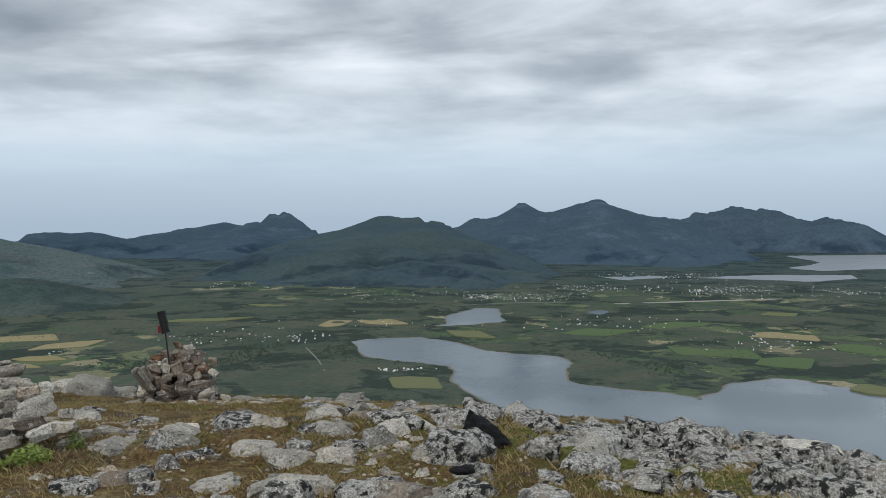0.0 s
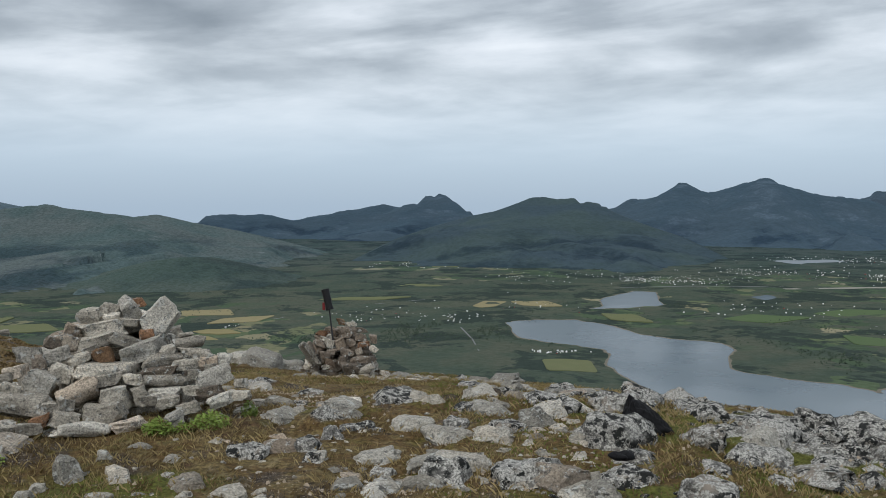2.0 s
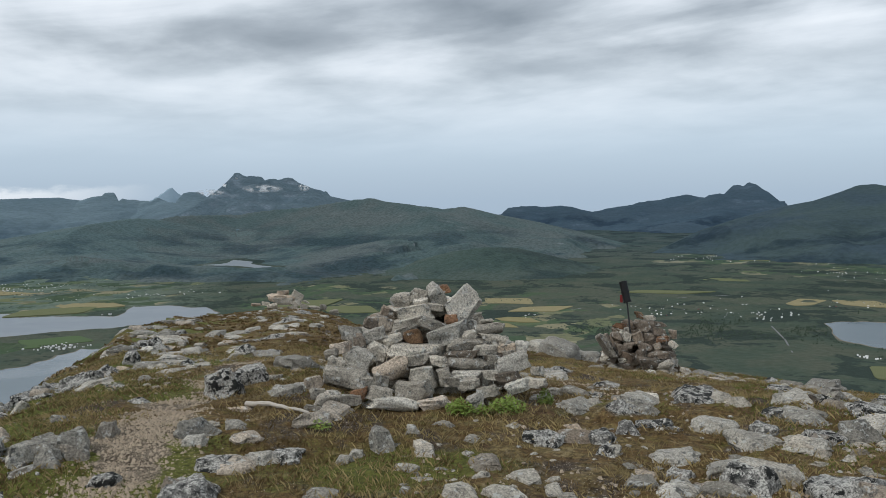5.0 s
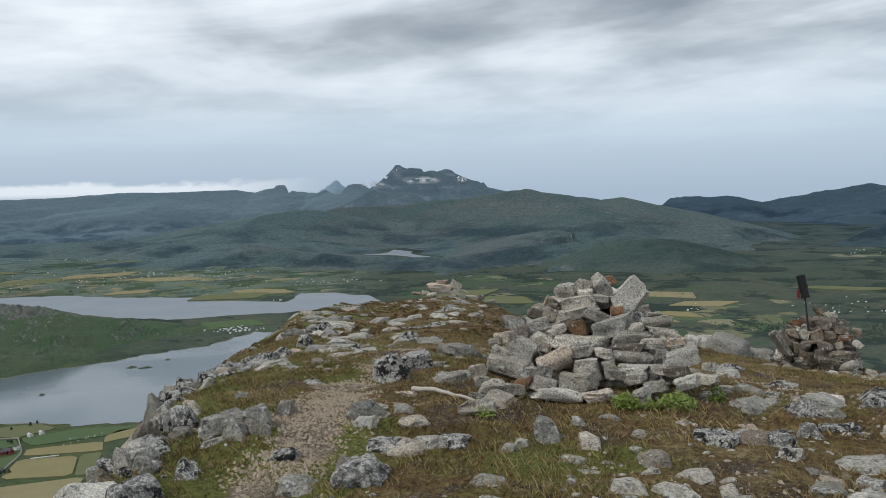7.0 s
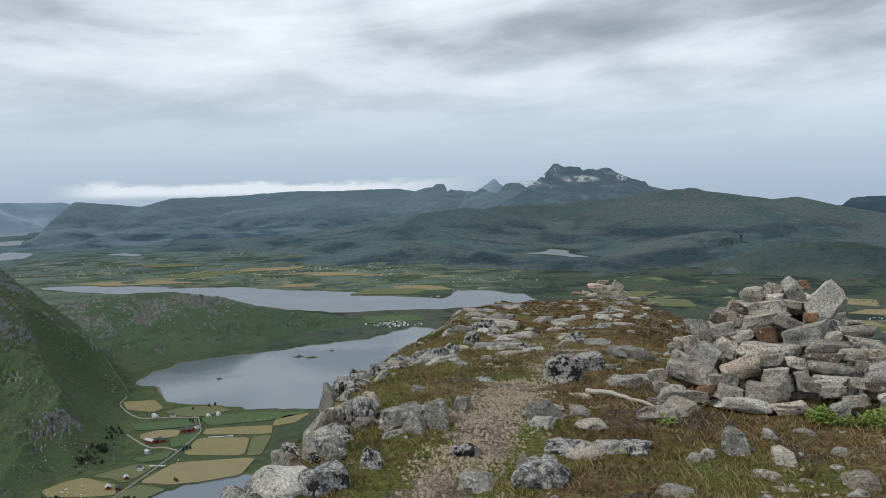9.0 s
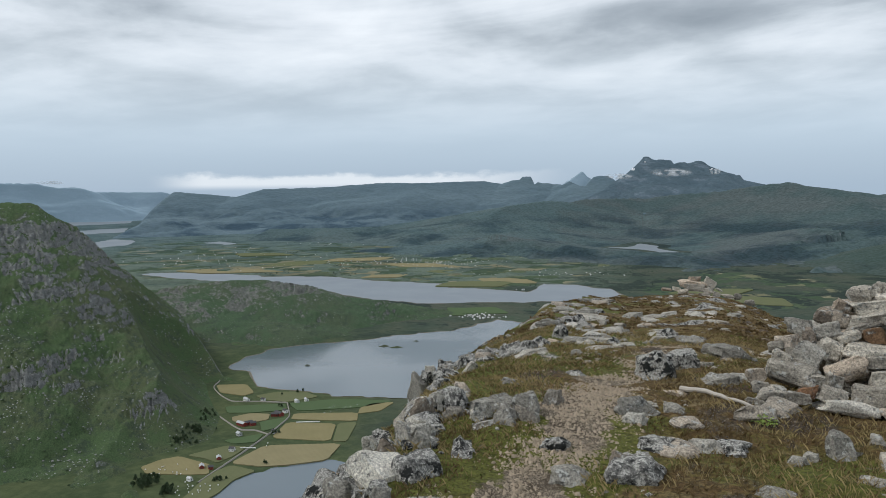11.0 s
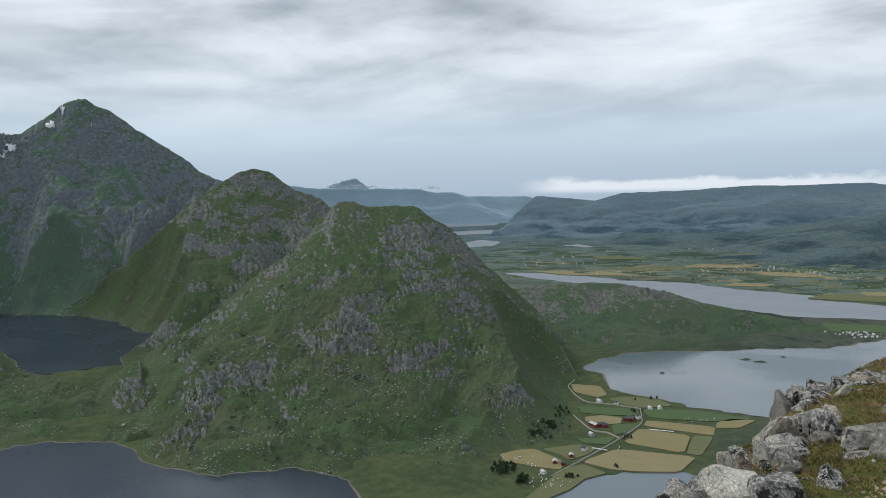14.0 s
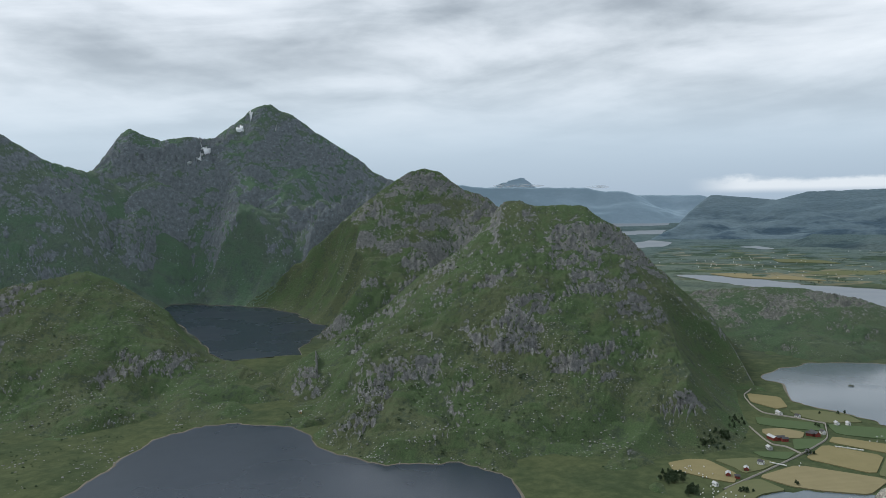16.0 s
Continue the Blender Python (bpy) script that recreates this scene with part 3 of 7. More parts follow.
def make_mountain(name, crest, dist, front, back, mat, key="", step=0.12, rings=70, bend=1.25, spur=0.35, crag=0.05, base=LEVEL - 4, seed=0, wave=0.06, narrow=1.5, label="", jag=0.02, dists=None, shores=(), ledge=0.0):
    """A range with a crest seen along given bearings and height angles. dist: how far the crest lies; front and back: how far its feet
    lie; bend: how hollow its slopes are; narrow: how much steeper it falls to its sides; spur, crag: depth of the gullies and rocks; ledge: height
    in metres of the rock steps that break out of the slopes."""
    pts = np.array(crest[::-1])
    far = np.interp(np.linspace(0, 1, len(pts)), np.linspace(0, 1, len(dists)), dists)[::-1] if dists else np.full(len(pts), float(dist))
    a0, a1 = pts[0, 0], pts[-1, 0]
    pad = min(14.0, math.degrees((dist - front) / narrow / dist) + 1.0)
    deg = np.arange(a0 - pad, a1 + pad, step)
    r = np.concatenate([np.linspace(front * 0.84, dist, rings), np.linspace(dist, back, rings // 3)[1:]])[:, None] + 0 * deg[None, :]
    a = np.radians(deg)[None, :] + 0 * r
    x, y = -np.sin(a) * r, np.cos(a) * r
    s = 0.13 * dist
    n1 = fbm(x / s, y / s, 3, seed + 4)
    gully = fbm(x / s + 0.5 * n1, y / s + 0.3 * n1, 5, seed + 1, ridged=True)
    rocks = fbm(x / (s * 0.2), y / (s * 0.2), 5, seed + 7, ridged=True)
    rocks = 0.85 * rocks + 0.2 * fbm(x / (s * 0.055), y / (s * 0.055), 4, seed + 8, ridged=True)
    az = np.linspace(a0, a1, int(min(90, max(24, (a1 - a0) / 0.25))))
    el = np.interp(az, pts[:, 0], pts[:, 1]) + jag * fbm(az * 2.2, az * 0 + seed, 4, seed + 2)
    rc = np.interp(az, pts[:, 0], far) * (1 + wave * fbm(az / 5 + seed, az * 0 + seed, 3, seed))
    top = EYE.z + rc * np.tan(np.radians(el))
    rise = np.maximum(top - base, 1.0)
    span = (rise / rise.max()) ** 0.85
    best = np.zeros_like(r)
    gap = math.radians(az[1] - az[0])
    for i in range(len(az)):
        dr = rc[i] - r
        reach = np.where(dr > 0, rc[i] - np.minimum(front, rc[i] - 150), back - dist) * span[i]
        across = r * np.maximum(np.abs(a - math.radians(az[i])) - 0.55 * gap, 0) * narrow / ((dist - front) * span[i])
        dd = np.hypot(dr / reach, across)
        dd = dd * (1 + spur * gully * np.clip(3 * dd, 0, 1))
        best = np.maximum(best, rise[i] * np.clip(1 - dd, 0, 1) ** bend)
    if ledge:
        wide = int(round(0.30 / step))
        bell = np.exp(-0.5 * (np.arange(-3 * wide, 3 * wide + 1) / wide) ** 2)
        bell /= bell.sum()
        best = np.apply_along_axis(lambda row: np.convolve(np.pad(row, 3 * wide, mode="edge"), bell, "valid"), 1, best)
    lift = np.clip(best / rise.max(), 0, 1)
    mask = np.clip(5 * lift * (1.08 - lift), 0, 1)
    z = base + best + rise.max() * crag * mask * (rocks * (0.5 + 0.5 * gully) - 0.25)
    sky = (np.interp(deg, pts[:, 0], pts[:, 1]) + jag * fbm(deg * 2.2, deg * 0 + seed, 4, seed + 2) - 0.45 * np.maximum(np.maximum(a0 - deg, deg - a1), 0))[None, :]
    mid = np.interp(deg, az, rc)[None, :]
    if ledge:
        z, outcrop = break_out(z, r, deg, ledge, lift, dist, seed)
        seen = np.max((z - EYE.z) / r, axis=0)[None, :]
        short = (np.tan(np.radians(sky)) - seen) * mid
        short = np.convolve(np.pad(short[0], 3 * wide, mode="edge"), bell, "valid")[None, :]
        z = z + np.clip(short, -60, 60) * np.clip((z - base) / np.maximum(seen * mid + EYE.z - base, 1), 0, 1) ** 3 * ((deg > a0) & (deg < a1))[None, :]
    z = np.minimum(z, EYE.z + r * np.tan(np.radians(sky)) - 0.004 * np.abs(mid - r))
    steep = np.hypot(np.gradient(z, axis=0) / np.gradient(r, axis=0), np.gradient(z, axis=1) / (r * math.radians(step)))
    uncut = z.copy()
    for shore in shores:
        level, poly = SHORES[shore]
        off = np.maximum(-inside(poly, x, y) + 4, 0)
        z = np.minimum(z, level - 3 + (0.42 if dist < 4000 else 0.06) * off + 25 * (off / (60 if dist < 4000 else 500)) ** 2)
    if key == "pyramid":
        off = np.maximum(-inside([bearing(p, q, LEVEL) for p, q in FARMLAND], x, y) - 10, 0)
        z = np.minimum(z, LEVEL - 2 + 0.34 * off + 18 * (off / 60) ** 2)
    if ledge:
        cut = np.clip((uncut - z) / 6, 0, 1)
        steep, outcrop = steep * (1 - 0.6 * cut), outcrop * (1 - cut)
    z = np.maximum(z, base)
    RANGES[key or name] = (deg, r, z)
    faces = grid_faces(*r.shape)
    faces = faces[(z.ravel()[faces] > base + 0.01).any(1)]
    used = np.unique(faces)
    index = np.zeros(r.size, int)
    index[used] = np.arange(len(used))
    co = np.stack([x.ravel(), y.ravel(), z.ravel()], 1)[used]
    return to_object(name, co, index[faces], mat, place=True, attrs={"steep": steep.ravel()[used], "outcrop": outcrop.ravel()[used]} if ledge else None, label=label, category=name, kind="structure")


def on_range(key, az, el):
    """The place on a range that is first met along a bearing and height angle: place, normal, or None."""
    deg, r, z = RANGES[key]
    j = int(np.clip(np.searchsorted(deg, az), 1, len(deg) - 2))
    seen = np.degrees(np.arctan2(z[:, j] - EYE.z, r[:, j]))
    hits = np.nonzero((seen >= el) & (z[:, j] > z.min() + 2))[0]
    if not len(hits) or hits[0] < 1:
        return None
    i = min(int(hits[0]), len(r) - 2)
    at = lambda p, q: Vector((-math.sin(radians(deg[q])) * r[p, q], math.cos(radians(deg[q])) * r[p, q], z[p, q]))
    normal = (at(i, j - 1) - at(i, j + 1)).cross(at(i - 1, j) - at(i + 1, j)).normalized()
    return at(i, j), normal if normal.z > 0 else -normal


GREEN = crag_material("steep_grass_and_rock", (0.074, 0.114, 0.054), (0.092, 0.112, 0.062), (0.056, 0.078, 0.055), (0.176, 0.180, 0.178), 1.0, 1.24, (-300, -20, 0.36), 0.8)
HUMP = crag_material("grassy_rock_hump", (0.074, 0.116, 0.068), (0.084, 0.112, 0.070), (0.060, 0.084, 0.062), (0.150, 0.154, 0.142), 1.0, 1.02, (-372, -325, 0.55), 0.8)
# aerial haze painted in: paler, bluer base colours than the nearer green hill
HAZED_PEAK = crag_material("hazed_peak_rock", (0.112, 0.182, 0.122), (0.126, 0.170, 0.132), (0.100, 0.138, 0.124), (0.182, 0.206, 0.226), 1.9, 1.80, (-330, 120, 0.95), 0.55)
# aerial haze is put into this hill's base colour as a blue-grey cast
HAZED_HEATH = mountain_material("hazed_moor_and_wood", (0.086, 0.124, 0.130), (0.112, 0.136, 0.142), (0.150, 0.166, 0.176), 2.6, 0.26, 8.0, 1.0, 0.95)
WOODS = mountain_material("wooded_rise", (0.062, 0.092, 0.084), (0.078, 0.102, 0.092), (0.11, 0.125, 0.12), 2.0, 0.3, 8.0, 0.9, 0.8)
# the ranges below have aerial haze painted into their base colours, as blue
HAZED_MOOR = mountain_material("hazed_moor", (0.100, 0.146, 0.156), (0.114, 0.152, 0.158), (0.15, 0.178, 0.19), 2.6, 0.26, 8.0, 0.9, 0.95)
HAZED_JAGGED = mountain_material("hazed_jagged_peak", (0.112, 0.160, 0.198), (0.122, 0.170, 0.206), (0.142, 0.184, 0.220), 3.0, 0.3, 16.0, 0.7)
HAZE_BLUE = mountain_material("hazed_dark_range", (0.056, 0.090, 0.124), (0.062, 0.094, 0.126), (0.070, 0.102, 0.136), 5.0, 0.2, 8.0, 0.5, 0.9)
HAZED_FOOTHILL = mountain_material("hazed_heath_mountain", (0.058, 0.086, 0.092), (0.050, 0.076, 0.096), (0.060, 0.084, 0.108), 4.0, 0.2, 8.0, 0.6, 0.9)
HAZED_PLATEAU = mountain_material("hazed_plateau", (0.132, 0.188, 0.226), (0.146, 0.202, 0.238), (0.156, 0.210, 0.250), 6.0, 0.15, 9.0, 0.5, 0.95)
HAZED_FAR = mountain_material("hazed_far_range", (0.30, 0.40, 0.48), (0.31, 0.41, 0.49), (0.32, 0.42, 0.50), 8.0, 0.05, 3.0, 0.12)
make_mountain("mountain", [(28.12, -1.14), (27.64, -1.11), (27.33, -0.82), (27.08, -0.63), (26.39, -0.57), (25.69, -0.5), (24.64, -0.62), (23.49, -0.55), (22.91, -0.59), (22.12, -0.83), (21.38, -0.99), (20.83, -0.95), (20.27, -0.77), (19.52, -0.66), (18.58, -0.55), (18.08, -0.35), (16.48, -0.17), (15.71, -0.01), (15.01, 0.1), (14.35, -0.06), (13.85, -0.14), (13.61, 0.02), (12.91, 0.13), (12.67, 0.05), (12.28, 0.45), (12.04, 0.68), (11.8, 0.72), (11.45, 0.56), (11.21, 0.76), (11.05, 0.88), (10.94, 0.76), (10.62, 0.68), (10.23, 0.36), (9.83, 0.12), (9.44, -0.24), (9.2, -0.44), (8.92, -0.44), (8.73, -0.72), (7.86, -1.4), (6.66, -2.2)], 11500, 8600, 13000, HAZE_BLUE, crag=0.015, seed=11, jag=0.008, step=0.07, label="dark blue distant ridge with a humped double summit")
make_mountain("mountain", [(-15.51, -0.28), (-16.19, 0.27), (-16.85, 0.42), (-17.05, 0.67), (-17.28, 0.78), (-17.89, 0.7), (-19.06, 0.94), (-19.45, 1.15), (-19.71, 1.19), (-20.37, 1.07), (-21.08, 0.85), (-21.33, 1.02), (-21.55, 0.98), (-21.96, 0.87), (-22.37, 0.9), (-22.9, 0.61), (-23.52, 0.36), (-24.44, 0.18), (-25.32, 0.45), (-27.5, -0.07), (-29.04, -1.0), (-29.85, -1.48)], 13000, 11900, 14000, HAZE_BLUE, crag=0.015, seed=14, jag=0.008, step=0.07, label="dark blue distant range above a sound")
make_mountain("mountain", [(2.27, -1.82), (-0.11, -0.47), (-0.66, -0.32), (-1.17, -0.2), (-1.88, 0.27), (-2.31, 0.43), (-3.05, 0.34), (-3.83, 0.5), (-4.61, 0.93), (-5.07, 1.23), (-5.38, 1.51), (-5.61, 1.54), (-6.14, 1.23), (-6.72, 0.91), (-7.17, 0.79), (-7.86, 0.9), (-8.98, 1.2), (-9.43, 1.39), (-10.1, 1.5), (-10.47, 1.68), (-10.83, 1.72), (-11.2, 1.6), (-11.57, 1.29), (-11.93, 1.21), (-13.02, 0.86), (-14.45, 0.47), (-15.32, 0.46), (-16.19, 0.31), (-16.88, 0.23), (-18.58, -0.65), (-20.57, -1.91)], 10000, 7600, 12000, HAZE_BLUE, crag=0.015, seed=13, jag=0.008, step=0.07, label="dark mountain with two pointed summits over a town")
make_mountain("mountain", [(14.18, -2.35), (11.82, -1.57), (8.73, -0.72), (7.25, -0.45), (5.86, 0.03), (4.78, 0.46), (4.34, 0.58), (3.78, 0.57), (3.27, 0.45), (2.67, 0.41), (2.19, 0.45), (1.71, 0.49), (1.48, 0.29), (1.28, 0.09), (1.04, 0.09), (0.88, 0.2), (0.68, 0.2), (0.45, 0.16), (-0.03, 0.08), (-0.19, -0.12), (-0.5, -0.16), (-0.66, -0.32), (-1.29, -0.64), (-3.25, -1.43), (-5.58, -2.21)], 8200, 5000, 9800, HAZED_FOOTHILL, crag=0.015, seed=12, jag=0.008, step=0.07, label="dark green rounded mountain with a notched crest")
make_mountain("mountain", [(98.15, 0.7), (95.48, 0.94), (93.55, 0.72), (91.21, 0.69), (86.46, 0.58), (85.27, 0.29), (84.08, 0.35), (83.08, 0.02), (78.92, -0.04), (76.96, -0.58)], 13500, 11500, 14200, HAZED_FAR, crag=0.015, seed=19, label="hazy blue distant mountains beyond a fjord")
make_mountain("mountain", [(92.57, 0.94), (91.78, 1.17), (90.99, 1.36), (90.21, 1.27), (89.43, 0.94)], 14000, 13000, 14200, HAZED_FAR, seed=20, narrow=2.5, jag=0.0, spur=0.0, crag=0.0, label="far blue mountain top standing clear of low cloud")
make_mountain("mountain", [(51.48, 0.25), (50.88, 0.63), (50.16, 1.09), (49.69, 0.69), (49.1, 0.21)], 14000, 12500, 14300, HAZED_FAR, crag=0.015, seed=18, narrow=4, label="far blue pointed peak")
make_mountain("mountain", [(80.44, -2.16), (79.67, -1.29), (79.1, -0.76), (78.15, -0.01), (76.08, -0.22), (74.16, -0.43), (72.21, 0.1), (68.28, 0.19), (64.3, 0.43), (60.33, 0.43), (57.18, 0.52), (55.62, 0.27), (53.95, 0.1), (52.15, -0.11), (50.26, -0.32), (48.03, -0.72)], 10500, 6800, 12500, HAZED_PLATEAU, crag=0.015, seed=21, label="long dark headland and plateau under a cloud bank")
make_mountain("mountain", [(57.83, -0.06), (56.65, 0.28), (56.46, 0.39), (56.18, 0.23), (55.67, 0.3), (55.08, 0.49), (54.48, 0.56), (54.28, 0.75), (54.16, 0.79), (53.73, 0.78), (53.61, 0.58), (53.46, 0.22), (53.22, 0.38), (52.91, 0.29), (52.51, 0.29), (52.11, 0.2), (51.84, 0.24), (51.52, 0.15), (51.24, 0.31), (51.04, 0.42), (50.8, 0.3), (50.33, 0.09), (49.93, 0.05), (49.69, 0.36), (49.4, 0.67), (48.92, 0.78), (48.49, 0.78), (48.13, 0.57), (47.34, -0.04)], 10000, 7200, 12000, HAZED_PLATEAU, crag=0.03, seed=24, jag=0.01, step=0.06, label="dark ridge with a square rock tower")
make_mountain("mountain", [(48.74, -0.21), (48.14, 0.25), (47.33, 0.76), (46.73, 1.26), (46.25, 1.73), (46.01, 2.04), (45.81, 2.07), (45.53, 1.87), (45.22, 1.75), (45.02, 1.82), (44.55, 1.77), (44.23, 1.73), (44.04, 1.49), (43.8, 1.56), (43.49, 1.67), (43.17, 1.51), (42.94, 1.55), (42.54, 1.69), (42.15, 1.61), (41.8, 1.33), (41.22, 1.08), (40.72, 0.87), (40.37, 0.79), (39.86, 0.7), (39.59, 0.34), (38.52, 0.09), (36.99, -0.21)], 9500, 6600, 11500, HAZED_JAGGED, key="snowy", crag=0.05, seed=16, jag=0.01, step=0.06, label="dark jagged peak with snow streaks and a wisp of cloud")
make_mountain("hill", [(53.7, -1.69), (49.72, -0.78), (43.74, -0.09), (39.58, 0.39), (37.24, 0.38), (35.89, -0.07), (32.85, -0.48), (31.91, -0.64), (30.24, -0.52), (27.7, -1.16), (25.58, -1.56), (22.51, -2.28), (18.61, -3.34)], 7200, 4300, 9500, HAZED_HEATH, key="moor_hill", shores=("moor",), seed=15, crag=0.025, rings=120, bend=1.0, label="broad brown moorland hill with pale rock outcrops")
make_mountain("hill", [(71.92, -2.65), (66.84, -2.67), (63.98, -2.58), (59.5, -1.94), (55.25, -1.26), (52.1, -0.77), (49.72, -0.82), (45.76, -1.65)], 7000, 4600, 9000, HAZED_MOOR, key="moor_slope", shores=("moor",), seed=22, crag=0.025, rings=120, bend=1.1, label="broad green and brown moorland slope above the valley")
make_mountain("hill", [(39.84, -5.11), (34.76, -4.54), (30.98, -3.66), (28.78, -3.39), (26.62, -3.46), (24.53, -3.94), (21.48, -4.7), (18.58, -5.1)], 4700, 3800, 5600, WOODS, seed=23, label="low dark wooded moorland rise")
make_mountain("mountain", [(130.49, 7.0), (124.85, 4.43), (124.25, 3.93), (123.49, 3.52), (122.57, 2.83), (121.77, 2.55), (120.15, 2.08), (119.64, 2.12), (117.48, 0.71), (115.09, -1.58), (112.28, -4.72), (110.11, -7.51)], 3500, 2300, 4300, HAZED_PEAK, key="ridge", shores=("high_tarn", "low_tarn"), step=0.08, rings=130, seed=34, spur=0.5, crag=0.06, bend=1.45, narrow=1.0, ledge=34, label="steep green ridge with rock outcrops")
make_mountain("mountain", [(121.83, 1.12), (119.64, 2.19), (118.4, 3.83), (117.85, 4.57), (117.26, 4.91), (116.65, 4.48), (115.43, 4.12), (114.17, 4.32), (113.09, 4.36), (111.99, 4.26), (111.05, 5.02), (110.1, 5.67), (109.52, 6.28), (108.76, 6.47), (108.19, 6.59), (107.71, 6.18), (106.69, 5.8), (105.17, 4.65), (103.64, 3.67), (102.1, 2.68), (101.33, 1.88), (99.76, 1.27), (97.39, 0.05), (93.84, -1.99)], 3900, 2450, 4800, HAZED_PEAK, key="peak", shores=("high_tarn", "low_tarn"), step=0.07, rings=210, seed=33, spur=0.85, crag=0.05, jag=0.07, bend=1.5, narrow=1.1, ledge=42, label="high grey-green rocky peak with snow patches")
make_mountain("mountain", [(111.62, -7.44), (109.69, -6.18), (106.95, -4.12), (104.17, -2.02), (101.76, -0.08), (99.76, 1.27), (98.75, 1.93), (97.76, 2.11), (96.77, 1.9), (95.59, 1.01), (95.0, 0.61), (93.41, 0.07), (92.63, -0.62), (90.66, -2.03), (87.92, -4.04)], 2850, 1800, 3500, GREEN, key="shoulder", shores=("high_tarn", "near"), step=0.07, rings=190, seed=32, spur=0.6, crag=0.04, jag=0.07, narrow=1.0, bend=1.35, ledge=26, label="green and grey craggy shoulder of a mountain")
make_mountain("hill", [(105.55, -10.44), (103.94, -9.33), (102.34, -8.6), (100.32, -7.26), (98.28, -5.52), (94.65, -3.18), (93.03, -1.41), (92.43, -0.34), (91.24, -0.2), (90.06, -0.62), (87.9, -0.61), (86.55, -0.7), (85.58, -1.5), (84.05, -2.29), (82.16, -4.43), (80.3, -6.14), (78.09, -8.18), (76.64, -10.36), (75.38, -12.5)], 1950, 1080, 2700, GREEN, key="pyramid", shores=("low_tarn", "high_tarn", "near", "farm_pool"), step=0.06, rings=290, seed=31, spur=0.30, crag=0.035, jag=0.09, wave=0.02, bend=1.25, narrow=1.5, ledge=20, label="steep green hill with grey rock outcrops and boulders")
make_mountain("hill", [(133.73, -5.49), (128.26, -5.29), (125.26, -5.15), (123.69, -4.9), (122.06, -4.63), (120.57, -4.35), (119.06, -4.79), (117.38, -6.0), (115.29, -7.32), (113.89, -9.02), (111.72, -10.68)], 2100, 1500, 2600, GREEN, key="knoll", shores=("low_tarn", "high_tarn"), step=0.07, rings=160, seed=35, spur=0.3, crag=0.05, jag=0.12, wave=0.05, narrow=1.3, ledge=20, label="green rocky knoll above a tarn")
make_mountain("hill", [(81.78, -7.68), (80.17, -6.58), (77.79, -6.31), (74.65, -6.11), (72.33, -6.17), (69.31, -6.63), (66.73, -7.53), (64.22, -7.83), (62.13, -8.11), (60.1, -8.45), (57.48, -9.3)], 2600, 2150, 2950, HUMP, key="hump", shores=("near", "long"), step=0.08, rings=110, seed=36, spur=0.3, crag=0.07, wave=0.03, bend=0.8, narrow=1.2, ledge=13, label="low grassy hump with a rocky back between two lakes")

# ---- the summit ----
EDGE = np.array([(-60, -18, 7), (-40, -16.5, 8.5), (-28, -14.6, 9.5), (-15, -13.9, 10), (0, -12.9, 11.5), (10, -12.0, 14), (20, -11.3, 15), (26, -10.5, 16), (33, -9.6, 24), (38, -8.6, 30), (40.5, -7.65, 34), (43, -7.3, 38), (47, -7.6, 32), (50, -7.7, 24), (53, -8.4, 17), (57, -10.6, 14), (61, -13.3, 11.5), (64, -16.0, 9.5), (67, -18.4, 7.5), (70, -20.4, 6), (74, -23.5, 4.8), (85, -31, 3.4), (140, -36, 2.8)])


def summit_base(az, r):
    """The bare lie of the summit: nearly level round the camera, down to the brink, and away beyond it."""
    el = np.interp(az, EDGE[:, 0], EDGE[:, 1])
    rim = np.interp(az, EDGE[:, 0], EDGE[:, 2])
    low = EYE.z + rim * np.tan(np.radians(el))
    start = np.minimum(6.2, 0.55 * rim)
    t = np.clip((r - start) / (rim - start), 0, 1)
    z = 0.08 + (low - 0.08) * t
    return np.where(r > rim, low - 0.62 * (r - rim) - 0.010 * (r - rim) ** 2, z), rim


def blocks(x, y, seed):
    """Broken, tilted blocks: a height for each point, from -1 to 1, and how near it lies to a crack."""
    ix, iy = np.floor(x), np.floor(y)
    d1, d2, h = np.full(x.shape, 9.0), np.full(x.shape, 9.0), np.zeros(x.shape)
    for i in (-1, 0, 1):
        for j in (-1, 0, 1):
            cx, cy = (ix + i).astype(np.int64), (iy + j).astype(np.int64)
            px, py = cx + lattice(cx, cy, seed), cy + lattice(cx, cy, seed + 1)
            d = np.hypot(x - px, y - py)
            tilt = (lattice(cx, cy, seed + 3) - 0.5) * 1.6 * (x - px) + (lattice(cx, cy, seed + 4) - 0.5) * 1.6 * (y - py)
            mine = 2 * lattice(cx, cy, seed + 2) - 1 + tilt
            closer = d < d1
            d2 = np.where(closer, d1, np.minimum(d2, d))
            h = np.where(closer, mine, h)
            d1 = np.minimum(d1, d)
    return h, np.clip((d2 - d1) * 6, 0, 1)


def rockiness(x, y, az):
    more = np.interp(az, [-45, -10, -2, 6, 14, 30, 40, 50, 57, 63, 75], [-0.18, -0.21, -0.30, -0.40, -0.42, -0.38, -0.28, -0.36, -0.30, -0.20, 0.05])
    return np.clip(2.2 * (fbm(x / 1.1, y / 1.1, 4, 51) + more), 0, 1)


def turned_back(az):
    return np.where(az < -60, az + 360, az)


